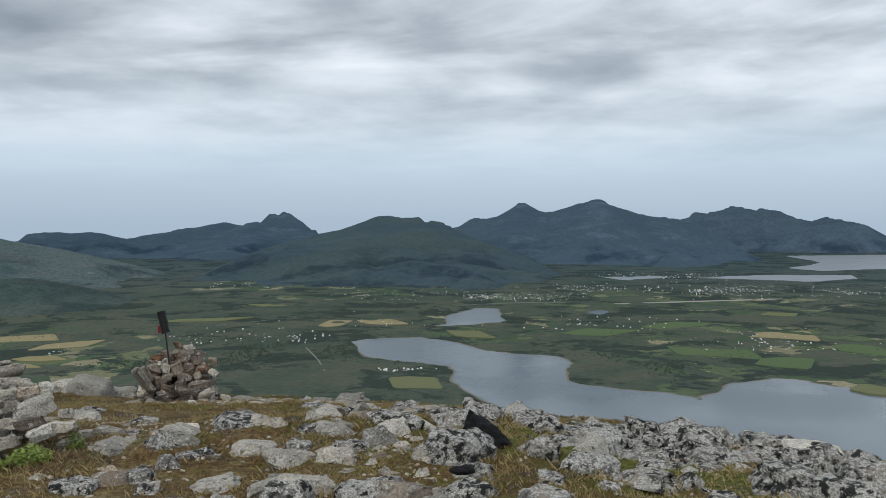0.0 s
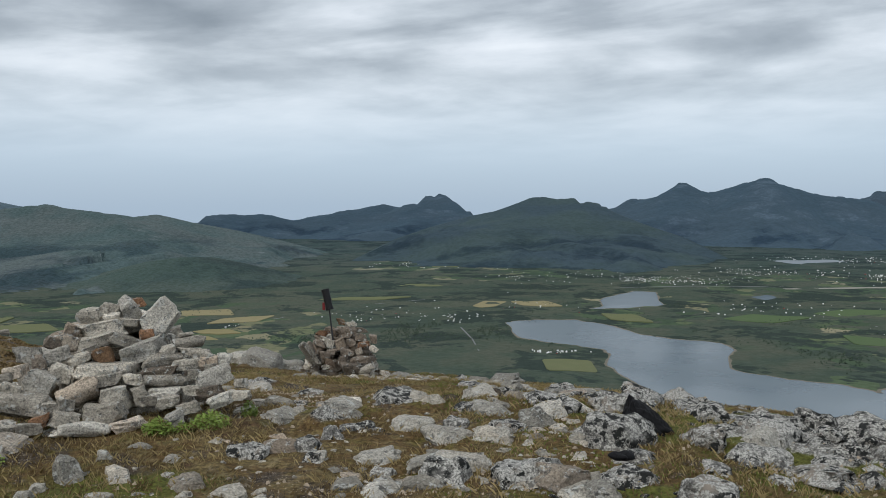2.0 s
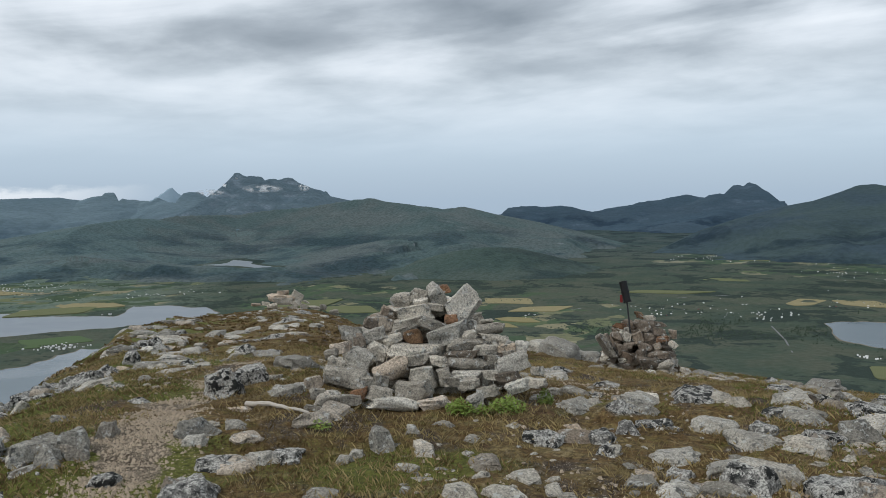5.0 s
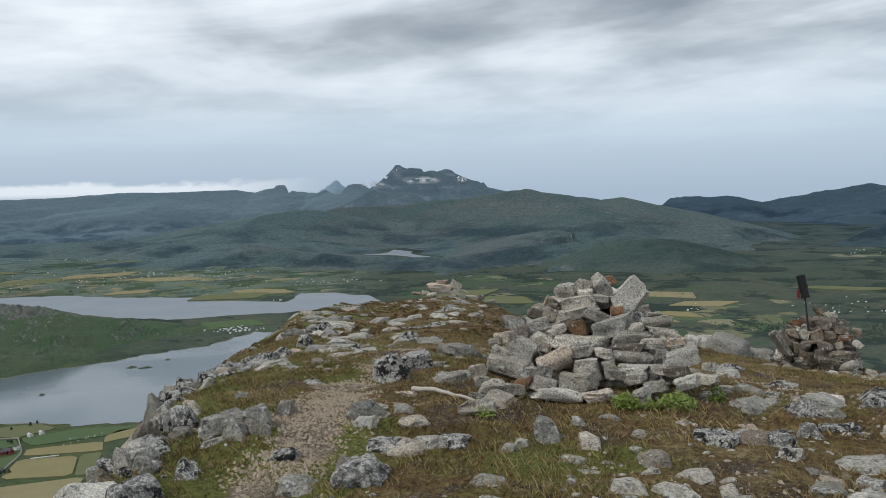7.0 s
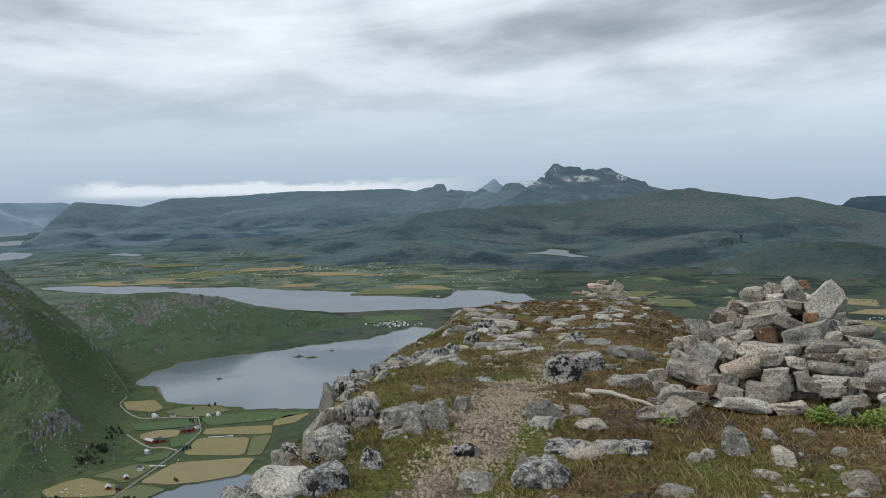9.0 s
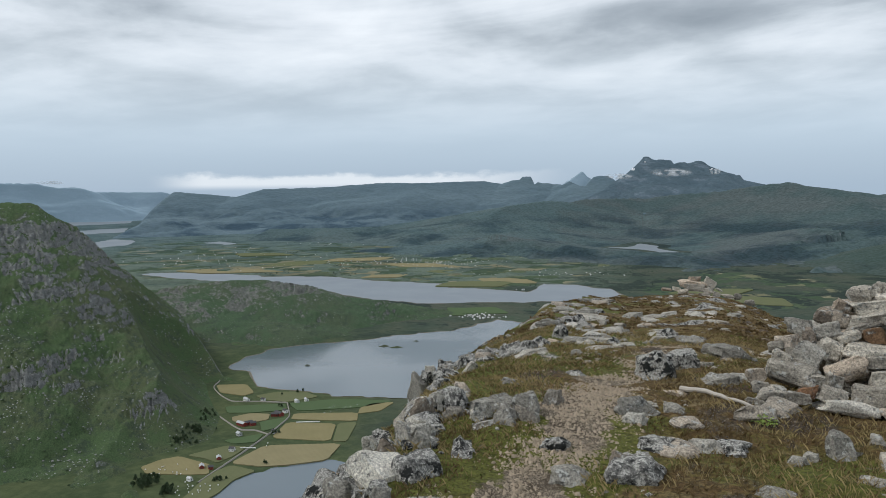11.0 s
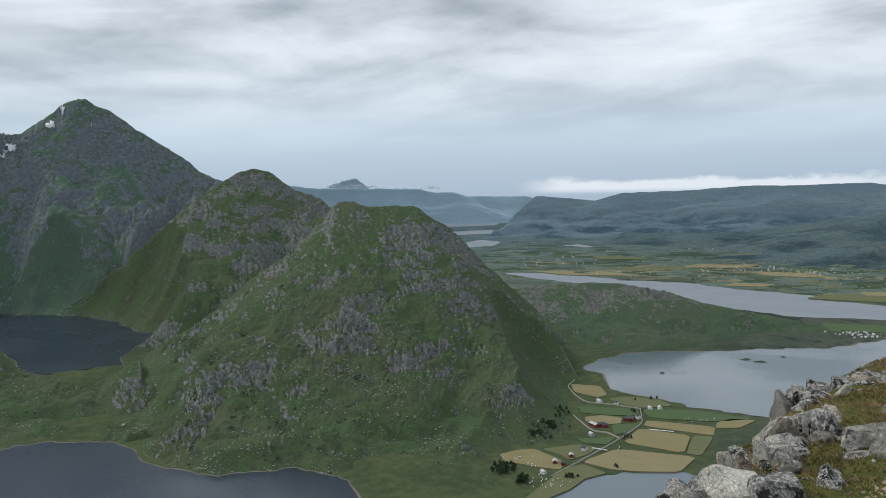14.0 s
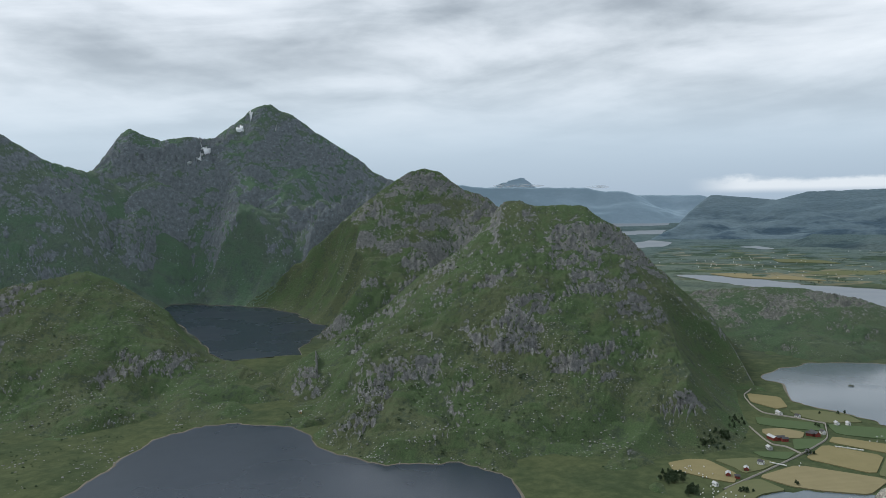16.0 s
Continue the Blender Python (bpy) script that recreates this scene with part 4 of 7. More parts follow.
def summit_height(x, y):
    az, r = turned_back(np.degrees(np.arctan2(-x, y))), np.hypot(x, y)
    base, rim = summit_base(az, r)
    k = rockiness(x, y, az)
    soft = 0.07 * fbm(x / 1.6, y / 1.6, 3, 41) + 0.05 * fbm(x / 0.4, y / 0.4, 4, 42)
    wob = 0.25 * fbm(x / 0.5, y / 0.5, 3, 46)
    h1, c1 = blocks(x / 0.85 + wob, y / 0.6 + wob, 61)
    h2, c2 = blocks(x / 0.3 + wob, y / 0.24 - wob, 71)
    hard = k * (0.07 + 0.12 * h1 * c1 + 0.065 * h2 * c2 + 0.03 * fbm(x / 0.12, y / 0.12, 3, 44))
    near = np.clip((r - 1) / 2.5, 0, 1) * np.clip((rim + 10 - r) / 8, 0, 1)
    return base + near * (soft + hard), k


def on_summit(az, dip):
    """The place on the summit ground that is seen along a bearing and dip."""
    r = np.geomspace(2.2, 60, 900)
    x, y = -math.sin(radians(az)) * r, math.cos(radians(az)) * r
    z = summit_base(np.full(r.shape, float(az)), r)[0]
    seen = np.degrees(np.arctan2(z - EYE.z, r))
    ok = np.nonzero(seen >= dip)[0]
    i = ok[0] if len(ok) else int(np.argmax(seen))
    return Vector((x[i], y[i], float(summit_height(x[i : i + 1], y[i : i + 1])[0][0]))), r[i]


def trail(x, y):
    """How near a point lies to the trodden gravel path."""
    line = np.array([(-3.2, 1.9), (-3.55, 2.35), (-3.95, 2.95), (-4.45, 3.55), (-5.0, 4.2), (-5.9, 5.45), (-7.1, 7.1)])
    best = np.full(np.shape(x), 1e9)
    for (ax, ay), (bx, by) in zip(line[:-1], line[1:]):
        t = np.clip(((x - ax) * (bx - ax) + (y - ay) * (by - ay)) / ((bx - ax) ** 2 + (by - ay) ** 2), 0, 1)
        best = np.minimum(best, np.hypot(x - ax - t * (bx - ax), y - ay - t * (by - ay)))
    return best


def lichen(n, at, pick=0.5):
    """Grey gneiss under white, grey and black crusts of lichen; pick: from nearly bare to thickly grown."""
    more = n.math("MULTIPLY", n.math("SUBTRACT", pick, 0.5), 0.075)
    bare = n.span(n.math("FRACT", n.math("MULTIPLY", pick, 5.3), 0.0), 0.55, 1.0)
    big, mid, fine = n.noise(at, 2.6, 4), n.noise(at, 24, 5, 0.66), n.noise(at, 80, 4, 0.7)
    stone = n.mix(n.span(n.noise(at, 90, 3, 0.7), 0.35, 0.65), (0.070, 0.068, 0.064), (0.21, 0.202, 0.188))
    stone = n.mix(n.math("MULTIPLY", bare, 0.8), stone, n.mix(n.span(fine, 0.3, 0.7), (0.115, 0.098, 0.080), (0.27, 0.235, 0.19)))
    stone = n.mix(n.span(big, 0.54, 0.68), stone, (0.27, 0.232, 0.19))
    pale = n.math("MULTIPLY", n.span(n.math("ADD", mid, more), 0.45, 0.475), n.span(fine, 0.33, 0.40))
    stone = n.mix(pale, stone, n.mix(n.span(fine, 0.42, 0.58), (0.20, 0.194, 0.178), (0.50, 0.485, 0.445)))
    black = n.math("MULTIPLY", n.span(n.noise(at, 15, 6, 0.74), 0.515, 0.53), n.span(n.noise(at, 3.2, 4), 0.42, 0.50))
    return n.mix(black, stone, (0.022, 0.023, 0.022))


def summit_material():
    """Heather, grass, bare peat and gravel, with lichen-grown bedrock where it breaks through."""
    m, n = material("summit_heath")
    at = n.add("ShaderNodeTexCoord").outputs["Object"]
    k = n.add("ShaderNodeAttribute", attribute_name="rock").outputs["Fac"]
    path = n.add("ShaderNodeAttribute", attribute_name="path").outputs["Fac"]
    wide, mid, fine = n.noise(at, 0.7, 5), n.noise(at, 3.5, 6, 0.62), n.noise(at, 30, 6, 0.72)
    heath = n.ramp(n.math("ADD", n.math("MULTIPLY", wide, 0.5), n.math("MULTIPLY", mid, 0.5)), [(0.36, (0.112, 0.112, 0.028)), (0.43, (0.158, 0.130, 0.044)), (0.49, (0.142, 0.090, 0.040)), (0.55, (0.205, 0.160, 0.074)), (0.62, (0.108, 0.064, 0.038))])
    heath = n.mix(n.span(fine, 0.32, 0.68), n.mix(1.0, heath, (0.34, 0.33, 0.33), "MULTIPLY"), n.mix(1.0, heath, (1.22, 1.20, 1.14), "MULTIPLY"))
    peat = n.mix(n.span(fine, 0.35, 0.65), (0.036, 0.027, 0.019), (0.105, 0.080, 0.056))
    peat = n.mix(n.span(n.noise(at, 75, 3, 0.6), 0.60, 0.66), peat, (0.38, 0.33, 0.28))
    heath = n.mix(n.span(n.noise(at, 1.5, 6, 0.65), 0.53, 0.60), heath, peat)
    heath = n.mix(n.math("MULTIPLY", n.span(n.noise(at, 4.1, 6, 0.7), 0.56, 0.66), 0.7), heath, n.mix(n.span(fine, 0.3, 0.7), (0.13, 0.10, 0.05), (0.36, 0.29, 0.16)))
    olive = n.mix(n.span(fine, 0.3, 0.7), (0.042, 0.045, 0.012), (0.165, 0.170, 0.040))
    green = n.add("ShaderNodeAttribute", attribute_name="moss").outputs["Fac"]
    heath = n.mix(n.span(n.math("ADD", green, n.math("MULTIPLY", n.math("SUBTRACT", mid, 0.5), 1.6)), 0.4, 0.8), heath, olive)
    grit = n.mix(n.span(n.noise(at, 110, 3, 0.75), 0.36, 0.64), (0.06, 0.046, 0.032), (0.31, 0.255, 0.19))
    grit = n.mix(n.math("MULTIPLY", n.span(n.noise(at, 5.5, 5, 0.7), 0.50, 0.60), 0.75), grit, peat)
    stone = lichen(n, at)
    colour = n.mix(n.span(n.math("ADD", path, n.math("MULTIPLY", n.math("SUBTRACT", mid, 0.5), 3.0)), 0.40, 0.62), heath, grit)
    colour = n.mix(n.span(n.math("ADD", k, n.math("MULTIPLY", n.math("SUBTRACT", fine, 0.5), 0.35)), 0.30, 0.42), colour, stone)
    finish(n, colour, 0.92, n.math("ADD", n.math("MULTIPLY", mid, 0.6), fine), 0.8, 0.035, 0.15)
    return m


def make_summit():
    rings = np.concatenate([np.geomspace(0.02, 3.4, 14), np.geomspace(3.5, 42, 300), np.geomspace(44, 130, 20)])
    az, r = fan_sheet(-60, 140, 0.2, rings)
    x, y = (-np.sin(az) * r).ravel(), (np.cos(az) * r).ravel()
    z, k = summit_height(x, y)
    deg = turned_back(np.degrees(np.arctan2(-x, y)))
    moss = np.clip(0.5 + 1.3 * fbm(x / 1.3, y / 1.3, 4, 57) + np.interp(deg, [-40, -5, 5, 25, 45, 52, 70], [0.35, 0.20, -0.15, -0.45, -0.38, 0.34, 0.42]), 0, 1)
    path = np.clip(1 - (trail(x, y) + 0.35 * fbm(x / 0.45, y / 0.45, 3, 19) + 0.08 * np.maximum(y - 3.4, 0)) / 0.22, 0, 1)
    to_object("ground", np.stack([x, y, z], 1), grid_faces(*az.shape), summit_material(), attrs={"rock": k, "path": path, "moss": moss}, label="stony mountain summit with heather, moss, peat and bedrock", category="ground", kind="structure")


make_summit()

# ---- the valley farms, houses, trees, snow ----


def part(name, bm, mat, parent, label=""):
    """One mesh object under a thing or a part."""
    me = bpy.data.meshes.new(name)
    bm.to_mesh(me)
    bm.free()
    me.materials.append(mat)
    ob = new(name, me)
    ob.parent = parent
    return tagged(ob, label)


def thing(name, label, category, group="", kind=""):
    return tagged(new(name), label, category, group, kind)


def box(bm, x0, x1, y0, y1, z0, z1):
    m = Matrix.Translation(((x0 + x1) / 2, (y0 + y1) / 2, (z0 + z1) / 2)) @ Matrix.Diagonal((x1 - x0, y1 - y0, z1 - z0, 1))
    bmesh.ops.create_cube(bm, size=1, matrix=m)
    return bm


def far_pose(az, dip, up=1.5, turn=0.0):
    """Where a thing of the plain stands after the far land is drawn in, and how much smaller it is there."""
    x, y = bearing(az, dip, LEVEL + up)
    true = np.array([[x, y, LEVEL + up]])
    there = draw_in(true)[0]
    k = np.linalg.norm(there - np.array(EYE)) / np.linalg.norm(true[0] - np.array(EYE))
    return Matrix.Translation(there) @ pose(0, 0, 0, 0, 0, turn) @ Matrix.Scale(k, 4)


def field_material(name, c1, c2, rows):
    m, n = material(name)
    at = place_of(n)
    lines = n.add("ShaderNodeTexWave", {"Vector": at, "Scale": 0.06, "Distortion": 4.0, "Detail": 2.0}, wave_type="BANDS").outputs["Fac"]
    k = n.math("ADD", n.math("MULTIPLY", n.noise(at, 0.03, 5), 1 - rows), n.math("MULTIPLY", lines, rows))
    finish(n, n.mix(k, c1, c2), 0.9, n.noise(at, 0.4, 4), 0.3, 0.5, 0.1)
    return m


HAY = field_material("mown_hay", (0.185, 0.163, 0.080), (0.270, 0.235, 0.124), 0.25)
STUBBLE = field_material("pale_stubble", (0.20, 0.175, 0.095), (0.285, 0.248, 0.142), 0.2)
MEADOW = field_material("green_meadow", (0.074, 0.112, 0.052), (0.092, 0.130, 0.062), 0.2)
AFTERMATH = field_material("yellow_green_ley", (0.112, 0.128, 0.062), (0.155, 0.160, 0.084), 0.2)
TARMAC = plain("grey_tarmac", (0.16, 0.165, 0.165), 0.9, 0.2, 0.15)
ROAD = plain("farm_road_gravel", (0.27, 0.255, 0.225), 0.9, 0.2, 0.15)


def make_field(corners, mat, label, rise=2.2):
    poly = smooth_outline([bearing(a, d, LEVEL + rise) for a, d in corners], 1, 0.0004, 7, 0.1)
    bm = bmesh.new()
    low = [bm.verts.new((px, py, LEVEL + rise - 4)) for px, py in poly]
    top = [bm.verts.new((px, py, LEVEL + rise)) for px, py in poly]
    bm.faces.new(top)
    for i in range(len(top)):
        j = (i + 1) % len(top)
        bm.faces.new((low[i], low[j], top[j], top[i]))
    bmesh.ops.recalc_face_normals(bm, faces=bm.faces[:])
    bmesh.ops.triangulate(bm, faces=bm.faces[:])
    co = np.array([v.co[:] for v in bm.verts])
    faces = [[v.index for v in f.verts] for f in bm.faces]
    bm.free()
    to_object("field", co, faces, mat, place=True, smooth=False, label=label, category="field", kind="structure")


FIELDS = [
    ([(70.62, -15.35), (66.12, -15.5), (66.19, -16.07), (70.85, -15.72)], HAY, "mown yellow hay field beside a farm road"),
    ([(71.14, -15.91), (67.69, -16.17), (68.12, -17.33), (72.24, -16.87)], HAY, "wide mown yellow hay field with ditches"),
    ([(67.55, -16.16), (66.19, -16.14), (66.97, -17.39), (67.98, -17.37)], AFTERMATH, "yellow-green mown field by a lake"),
    ([(72.72, -17.32), (67.32, -17.51), (68.41, -18.55), (71.22, -18.71), (73.03, -18.66), (75.09, -18.28)], STUBBLE, "broad tan stubble field above a pool"),
    ([(80.93, -17.9), (79.67, -17.6), (78.42, -17.51), (76.4, -18.25), (76.56, -18.83), (77.96, -18.73), (80.62, -18.34)], HAY, "yellow hay field dotted with white bales"),
    ([(77.95, -17.5), (75.31, -17.14), (73.86, -17.3), (74.86, -17.84), (75.94, -18.17), (76.71, -17.83)], AFTERMATH, "small mown field between farmhouses"),
]
FIELDS += [
    ([(76.4, -18.76), (75.01, -18.42), (73.33, -18.92), (74.86, -19.34), (75.95, -20.09), (77.66, -20.78), (79.23, -20.82), (77.5, -19.57)], AFTERMATH, "mown strip of field along a stream"),
    ([(75.84, -13.1), (73.78, -13.2), (73.32, -13.78), (74.01, -13.95), (75.61, -13.62)], HAY, "small yellow field near a lake shore"),
    ([(73.25, -14.0), (71.82, -13.84), (69.89, -13.9), (68.86, -14.31), (71.07, -14.57), (72.72, -14.27)], AFTERMATH, "pale green field near a lake shore"),
    ([(74.85, -15.3), (73.63, -15.14), (72.27, -15.28), (72.42, -15.65), (74.24, -15.79), (74.85, -15.52)], STUBBLE, "tan field behind a red barn"),
    ([(73.02, -15.74), (70.92, -15.55), (71.82, -16.2), (72.87, -16.39)], MEADOW, "green paddock between two farms"),
    ([(65.98, -15.21), (65.14, -14.93), (63.48, -14.87), (64.58, -15.45), (66.12, -15.57)], HAY, "yellow field on the lake shore"),
    ([(75.3, -14.57), (71.22, -14.65), (71.07, -15.08), (73.63, -15.11), (75.15, -15.01)], MEADOW, "green meadow below a hillside"),
    ([(71.07, -14.64), (67.41, -14.52), (63.48, -14.8), (65.98, -15.16), (70.33, -15.19)], MEADOW, "dark green meadow along a lake shore"),
    ([(75.47, -16.78), (72.72, -16.53), (73.33, -17.06), (74.85, -17.05)], MEADOW, "green paddock beside a farm road"),
]
for corners, mat, label in FIELDS:
    make_field(corners, mat, label)

# fields of the plain: bearing, dip, breadth and depth in degrees, kind
PLAIN_FIELDS = [(25.0, -7.75, 3.6, 0.40, 0), (26.6, -8.5, 2.6, 0.30, 1), (28.2, -8.9, 2.8, 0.28, 1), (7.6, -6.95, 1.8, 0.45, 0), (4.3, -6.9, 2.6, 0.38, 0), (-1.9, -7.75, 2.6, 0.5, 2), (1.9, -11.1, 3.6, 0.85, 2), (-10.9, -7.5, 4.0, 0.5, 3), (-17.0, -6.9, 5.0, 0.6, 3), (-22.8, -7.2, 4.2, 0.55, 0)]
PLAIN_FIELDS += [(-23.0, -9.0, 3.6, 0.7, 3), (-18.5, -8.6, 5.5, 0.6, 3), (-28.2, -10.2, 2.6, 0.6, 2), (-22.6, -5.9, 2.0, 0.2, 2), (-27.5, -7.9, 3.0, 0.6, 3), (12.5, -5.6, 3.0, 0.25, 2), (16.5, -6.5, 5.0, 0.22, 2), (10.5, -4.2, 2.0, 0.3, 2), (64.0, -6.12, 2.8, 0.24, 0), (57.5, -6.75, 5.0, 0.42, 2), (55.6, -6.5, 3.4, 0.40, 0)]
PLAIN_FIELDS += [(41.5, -7.1, 4.5, 0.55, 2), (38.5, -7.6, 3.5, 0.45, 2), (27.2, -7.2, 3.2, 0.40, 0), (74.8, -5.45, 5.0, 0.30, 0), (70.0, -5.1, 4.0, 0.30, 2), (66.0, -4.9, 4.5, 0.25, 0), (61.5, -5.4, 4.5, 0.30, 0), (58.5, -5.9, 4.0, 0.25, 2), (72.5, -4.4, 3.5, 0.22, 2), (63.0, -4.1, 3.0, 0.2, 2), (61.0, -8.75, 4.5, 0.45, 3), (57.5, -8.6, 4.0, 0.45, 3)]
for i, (az, dip, wide, deep, kind) in enumerate(PLAIN_FIELDS):
    lot = random.Random(700 + i)
    skew = lot.uniform(-0.35, 0.35) * wide
    corners = [(az + wide * u / 2 + skew * v + lot.uniform(-0.06, 0.06) * wide, dip + deep * v / 2 + lot.uniform(-0.12, 0.12) * deep) for u, v in ((-1, -1), (0.1, -0.95), (1, -0.7), (0.95, 0.8), (0.2, 1), (-0.9, 0.9))]
    make_field(corners, (STUBBLE, HAY, AFTERMATH, MEADOW)[kind], ("pale tan field on the plain", "mown yellow hay field on the plain", "yellow-green mown field on the plain", "green pasture on the plain")[kind], 4.5)


def ribbon(points, width, mat, label, rise=3.0, name="road"):
    p = np.array([bearing(a, d, LEVEL + rise) for a, d in points])
    t = np.linspace(0, 1, 40)
    s = np.linspace(0, 1, len(p))
    q = np.stack([np.interp(t, s, p[:, 0]), np.interp(t, s, p[:, 1])], 1)
    for _ in range(4):
        q[1:-1] = (q[:-2] + 2 * q[1:-1] + q[2:]) / 4
    d = np.gradient(q, axis=0)
    side = np.stack([-d[:, 1], d[:, 0]], 1) / np.linalg.norm(d, axis=1)[:, None] * width / 2
    co = np.concatenate([np.c_[q - side, np.full(40, LEVEL + rise)], np.c_[q + side, np.full(40, LEVEL + rise)], np.c_[q - side * 1.4, np.full(40, LEVEL - 2)], np.c_[q + side * 1.4, np.full(40, LEVEL - 2)]])
    faces = [f for i in range(39) for f in ([i, i + 1, 41 + i, 40 + i], [80 + i, 81 + i, i + 1, i], [40 + i, 41 + i, 121 + i, 120 + i])]
    to_object(name, co, faces, mat, place=True, label=label, category="road", kind="structure")


ribbon([(71.07, -14.57), (70.89, -15.5), (72.42, -16.59), (74.86, -17.99), (77.26, -19.25)], 1.6, ROAD, "straight pale gravel farm road between the fields")
ribbon([(75.68, -12.35), (75.53, -12.8), (76.1, -13.18), (75.61, -13.77), (74.84, -14.27), (73.02, -14.36), (71.07, -14.57)], 1.5, ROAD, "winding gravel track along a lake shore")
ribbon([(72.42, -16.59), (73.33, -16.24), (74.24, -16.18), (74.77, -15.88), (75.69, -15.17)], 1.6, ROAD, "short gravel drive to a red barn")
ribbon([(-11.9, -5.55), (-17, -5.25), (-25.0, -4.75)], 40, ROAD, "long grey airport runway beside a town")
ribbon([(9.6, -8.6), (8.8, -9.4), (8.3, -10.3), (7.4, -10.9)], 4, TARMAC, "grey country road curving through moorland")
ribbon([(23.5, -7.9), (17, -7.0), (8, -6.3), (2, -5.9), (-6, -5.5), (-12, -5.4)], 7, TARMAC, "grey country road across the plain")

WALL_PAINTS = [plain("white_boards", (0.78, 0.78, 0.76), 0.6, 2, 0.06), plain("red_boards", (0.22, 0.045, 0.035), 0.7, 2, 0.2), plain("ochre_boards", (0.50, 0.36, 0.16), 0.7, 2, 0.15), plain("grey_boards", (0.42, 0.43, 0.43), 0.7, 2, 0.12)]
ROOFS = [plain("dark_roof_tiles", (0.07, 0.07, 0.075), 0.7, 3, 0.25), plain("light_metal_roof", (0.48, 0.49, 0.50), 0.45, 2, 0.1), plain("red_roof_tiles", (0.20, 0.075, 0.055), 0.75, 3, 0.25)]
DARK_GLASS = plain("dark_window_glass", (0.03, 0.035, 0.04), 0.12, 2, 0.1, 0.0, 0.5)


def gable_walls(w, d, h, peak):
    bm = bmesh.new()
    lo = [bm.verts.new(p) for p in ((-w / 2, -d / 2, -1.5), (w / 2, -d / 2, -1.5), (w / 2, d / 2, -1.5), (-w / 2, d / 2, -1.5))]
    hi = [bm.verts.new(p) for p in ((-w / 2, -d / 2, h), (w / 2, -d / 2, h), (w / 2, d / 2, h), (-w / 2, d / 2, h))]
    ends = [bm.verts.new((-w / 2, 0, h + peak - 0.1)), bm.verts.new((w / 2, 0, h + peak - 0.1))]
    for a, b in ((0, 1), (2, 3)):
        bm.faces.new((lo[a], lo[b], hi[b], hi[a]))
    bm.faces.new((lo[1], lo[2], hi[2], ends[1], hi[1]))
    bm.faces.new((lo[3], lo[0], hi[0], ends[0], hi[3]))
    return bm


def gable_roof(w, d, h, peak, over=0.5):
    bm = bmesh.new()
    for s in (-1, 1):
        q = [(-w / 2 - over, s * (d / 2 + over), h - over * peak / (d / 2)), (w / 2 + over, s * (d / 2 + over), h - over * peak / (d / 2)), (w / 2 + over, 0, h + peak), (-w / 2 - over, 0, h + peak)]
        vs = [bm.verts.new((a, b, c + up)) for up in (0, 0.25) for a, b, c in q]
        for f in ((0, 1, 2, 3), (7, 6, 5, 4), (0, 4, 5, 1), (1, 5, 6, 2), (2, 6, 7, 3), (3, 7, 4, 0)):
            bm.faces.new([vs[i] for i in f])
    bmesh.ops.recalc_face_normals(bm, faces=bm.faces[:])
    return bm


def make_house(w, d, h, peak, wall, roof, label, category="house", detail=False, group="houses of the plain"):
    house = thing("house" if category == "house" else "barn", label, category, group)
    w, d, h, peak = [k * (0.72 if detail else 0.85) for k in (w, d, h, peak)]
    part("wall", gable_walls(w, d, h, peak), wall, house)
    part("roof", gable_roof(w, d, h, peak), roof, house)
    if detail:
        for s in (-1, 1):
            n = max(2, int(w / 3))
            for i in range(n):
                x = -w / 2 + (i + 0.5) * w / n
                part("window", box(bmesh.new(), x - 0.55, x + 0.55, s * d / 2 - 0.08, s * d / 2 + 0.08, 1.0, 2.3), DARK_GLASS, house)
        part("door", box(bmesh.new(), w / 2 - 0.08, w / 2 + 0.1, -0.5, 0.5, 0, 2.1), ROOFS[0], house)
        if category == "house":
            part("chimney", box(bmesh.new(), 0.8, 1.5, -0.35, 0.35, h + peak * 0.4, h + peak + 0.9), ROOFS[2], house)
    return house


TOWN_WALL = plain("pale_town_walls", (0.70, 0.70, 0.69), 0.7, 0.004, 0.35)
LEAF_FAR = plain("far_dark_foliage", (0.050, 0.072, 0.050), 0.9, 0.02, 0.4)
HOUSE_KINDS = [
    make_house(11, 8, 4.6, 2.6, WALL_PAINTS[0], ROOFS[0], "small white wooden house with a dark roof"),
    make_house(13, 8, 4.2, 2.4, WALL_PAINTS[0], ROOFS[1], "small white house with a light metal roof"),
    make_house(10, 7, 4.0, 2.4, WALL_PAINTS[3], ROOFS[0], "small grey wooden house with a dark roof"),
    make_house(12, 8, 4.4, 2.5, WALL_PAINTS[1], ROOFS[0], "small red wooden house with a dark roof"),
    make_house(18, 10, 4.6, 2.6, WALL_PAINTS[0], ROOFS[1], "long white shed with a light metal roof"),
]
HOUSE_HOME = [far_pose(-14.0 - 0.9 * i, -4.3 - 0.05 * i, 2, 40 * i) for i in range(5)]
for ob, m in zip(HOUSE_KINDS, HOUSE_HOME):
    ob.matrix_basis = m
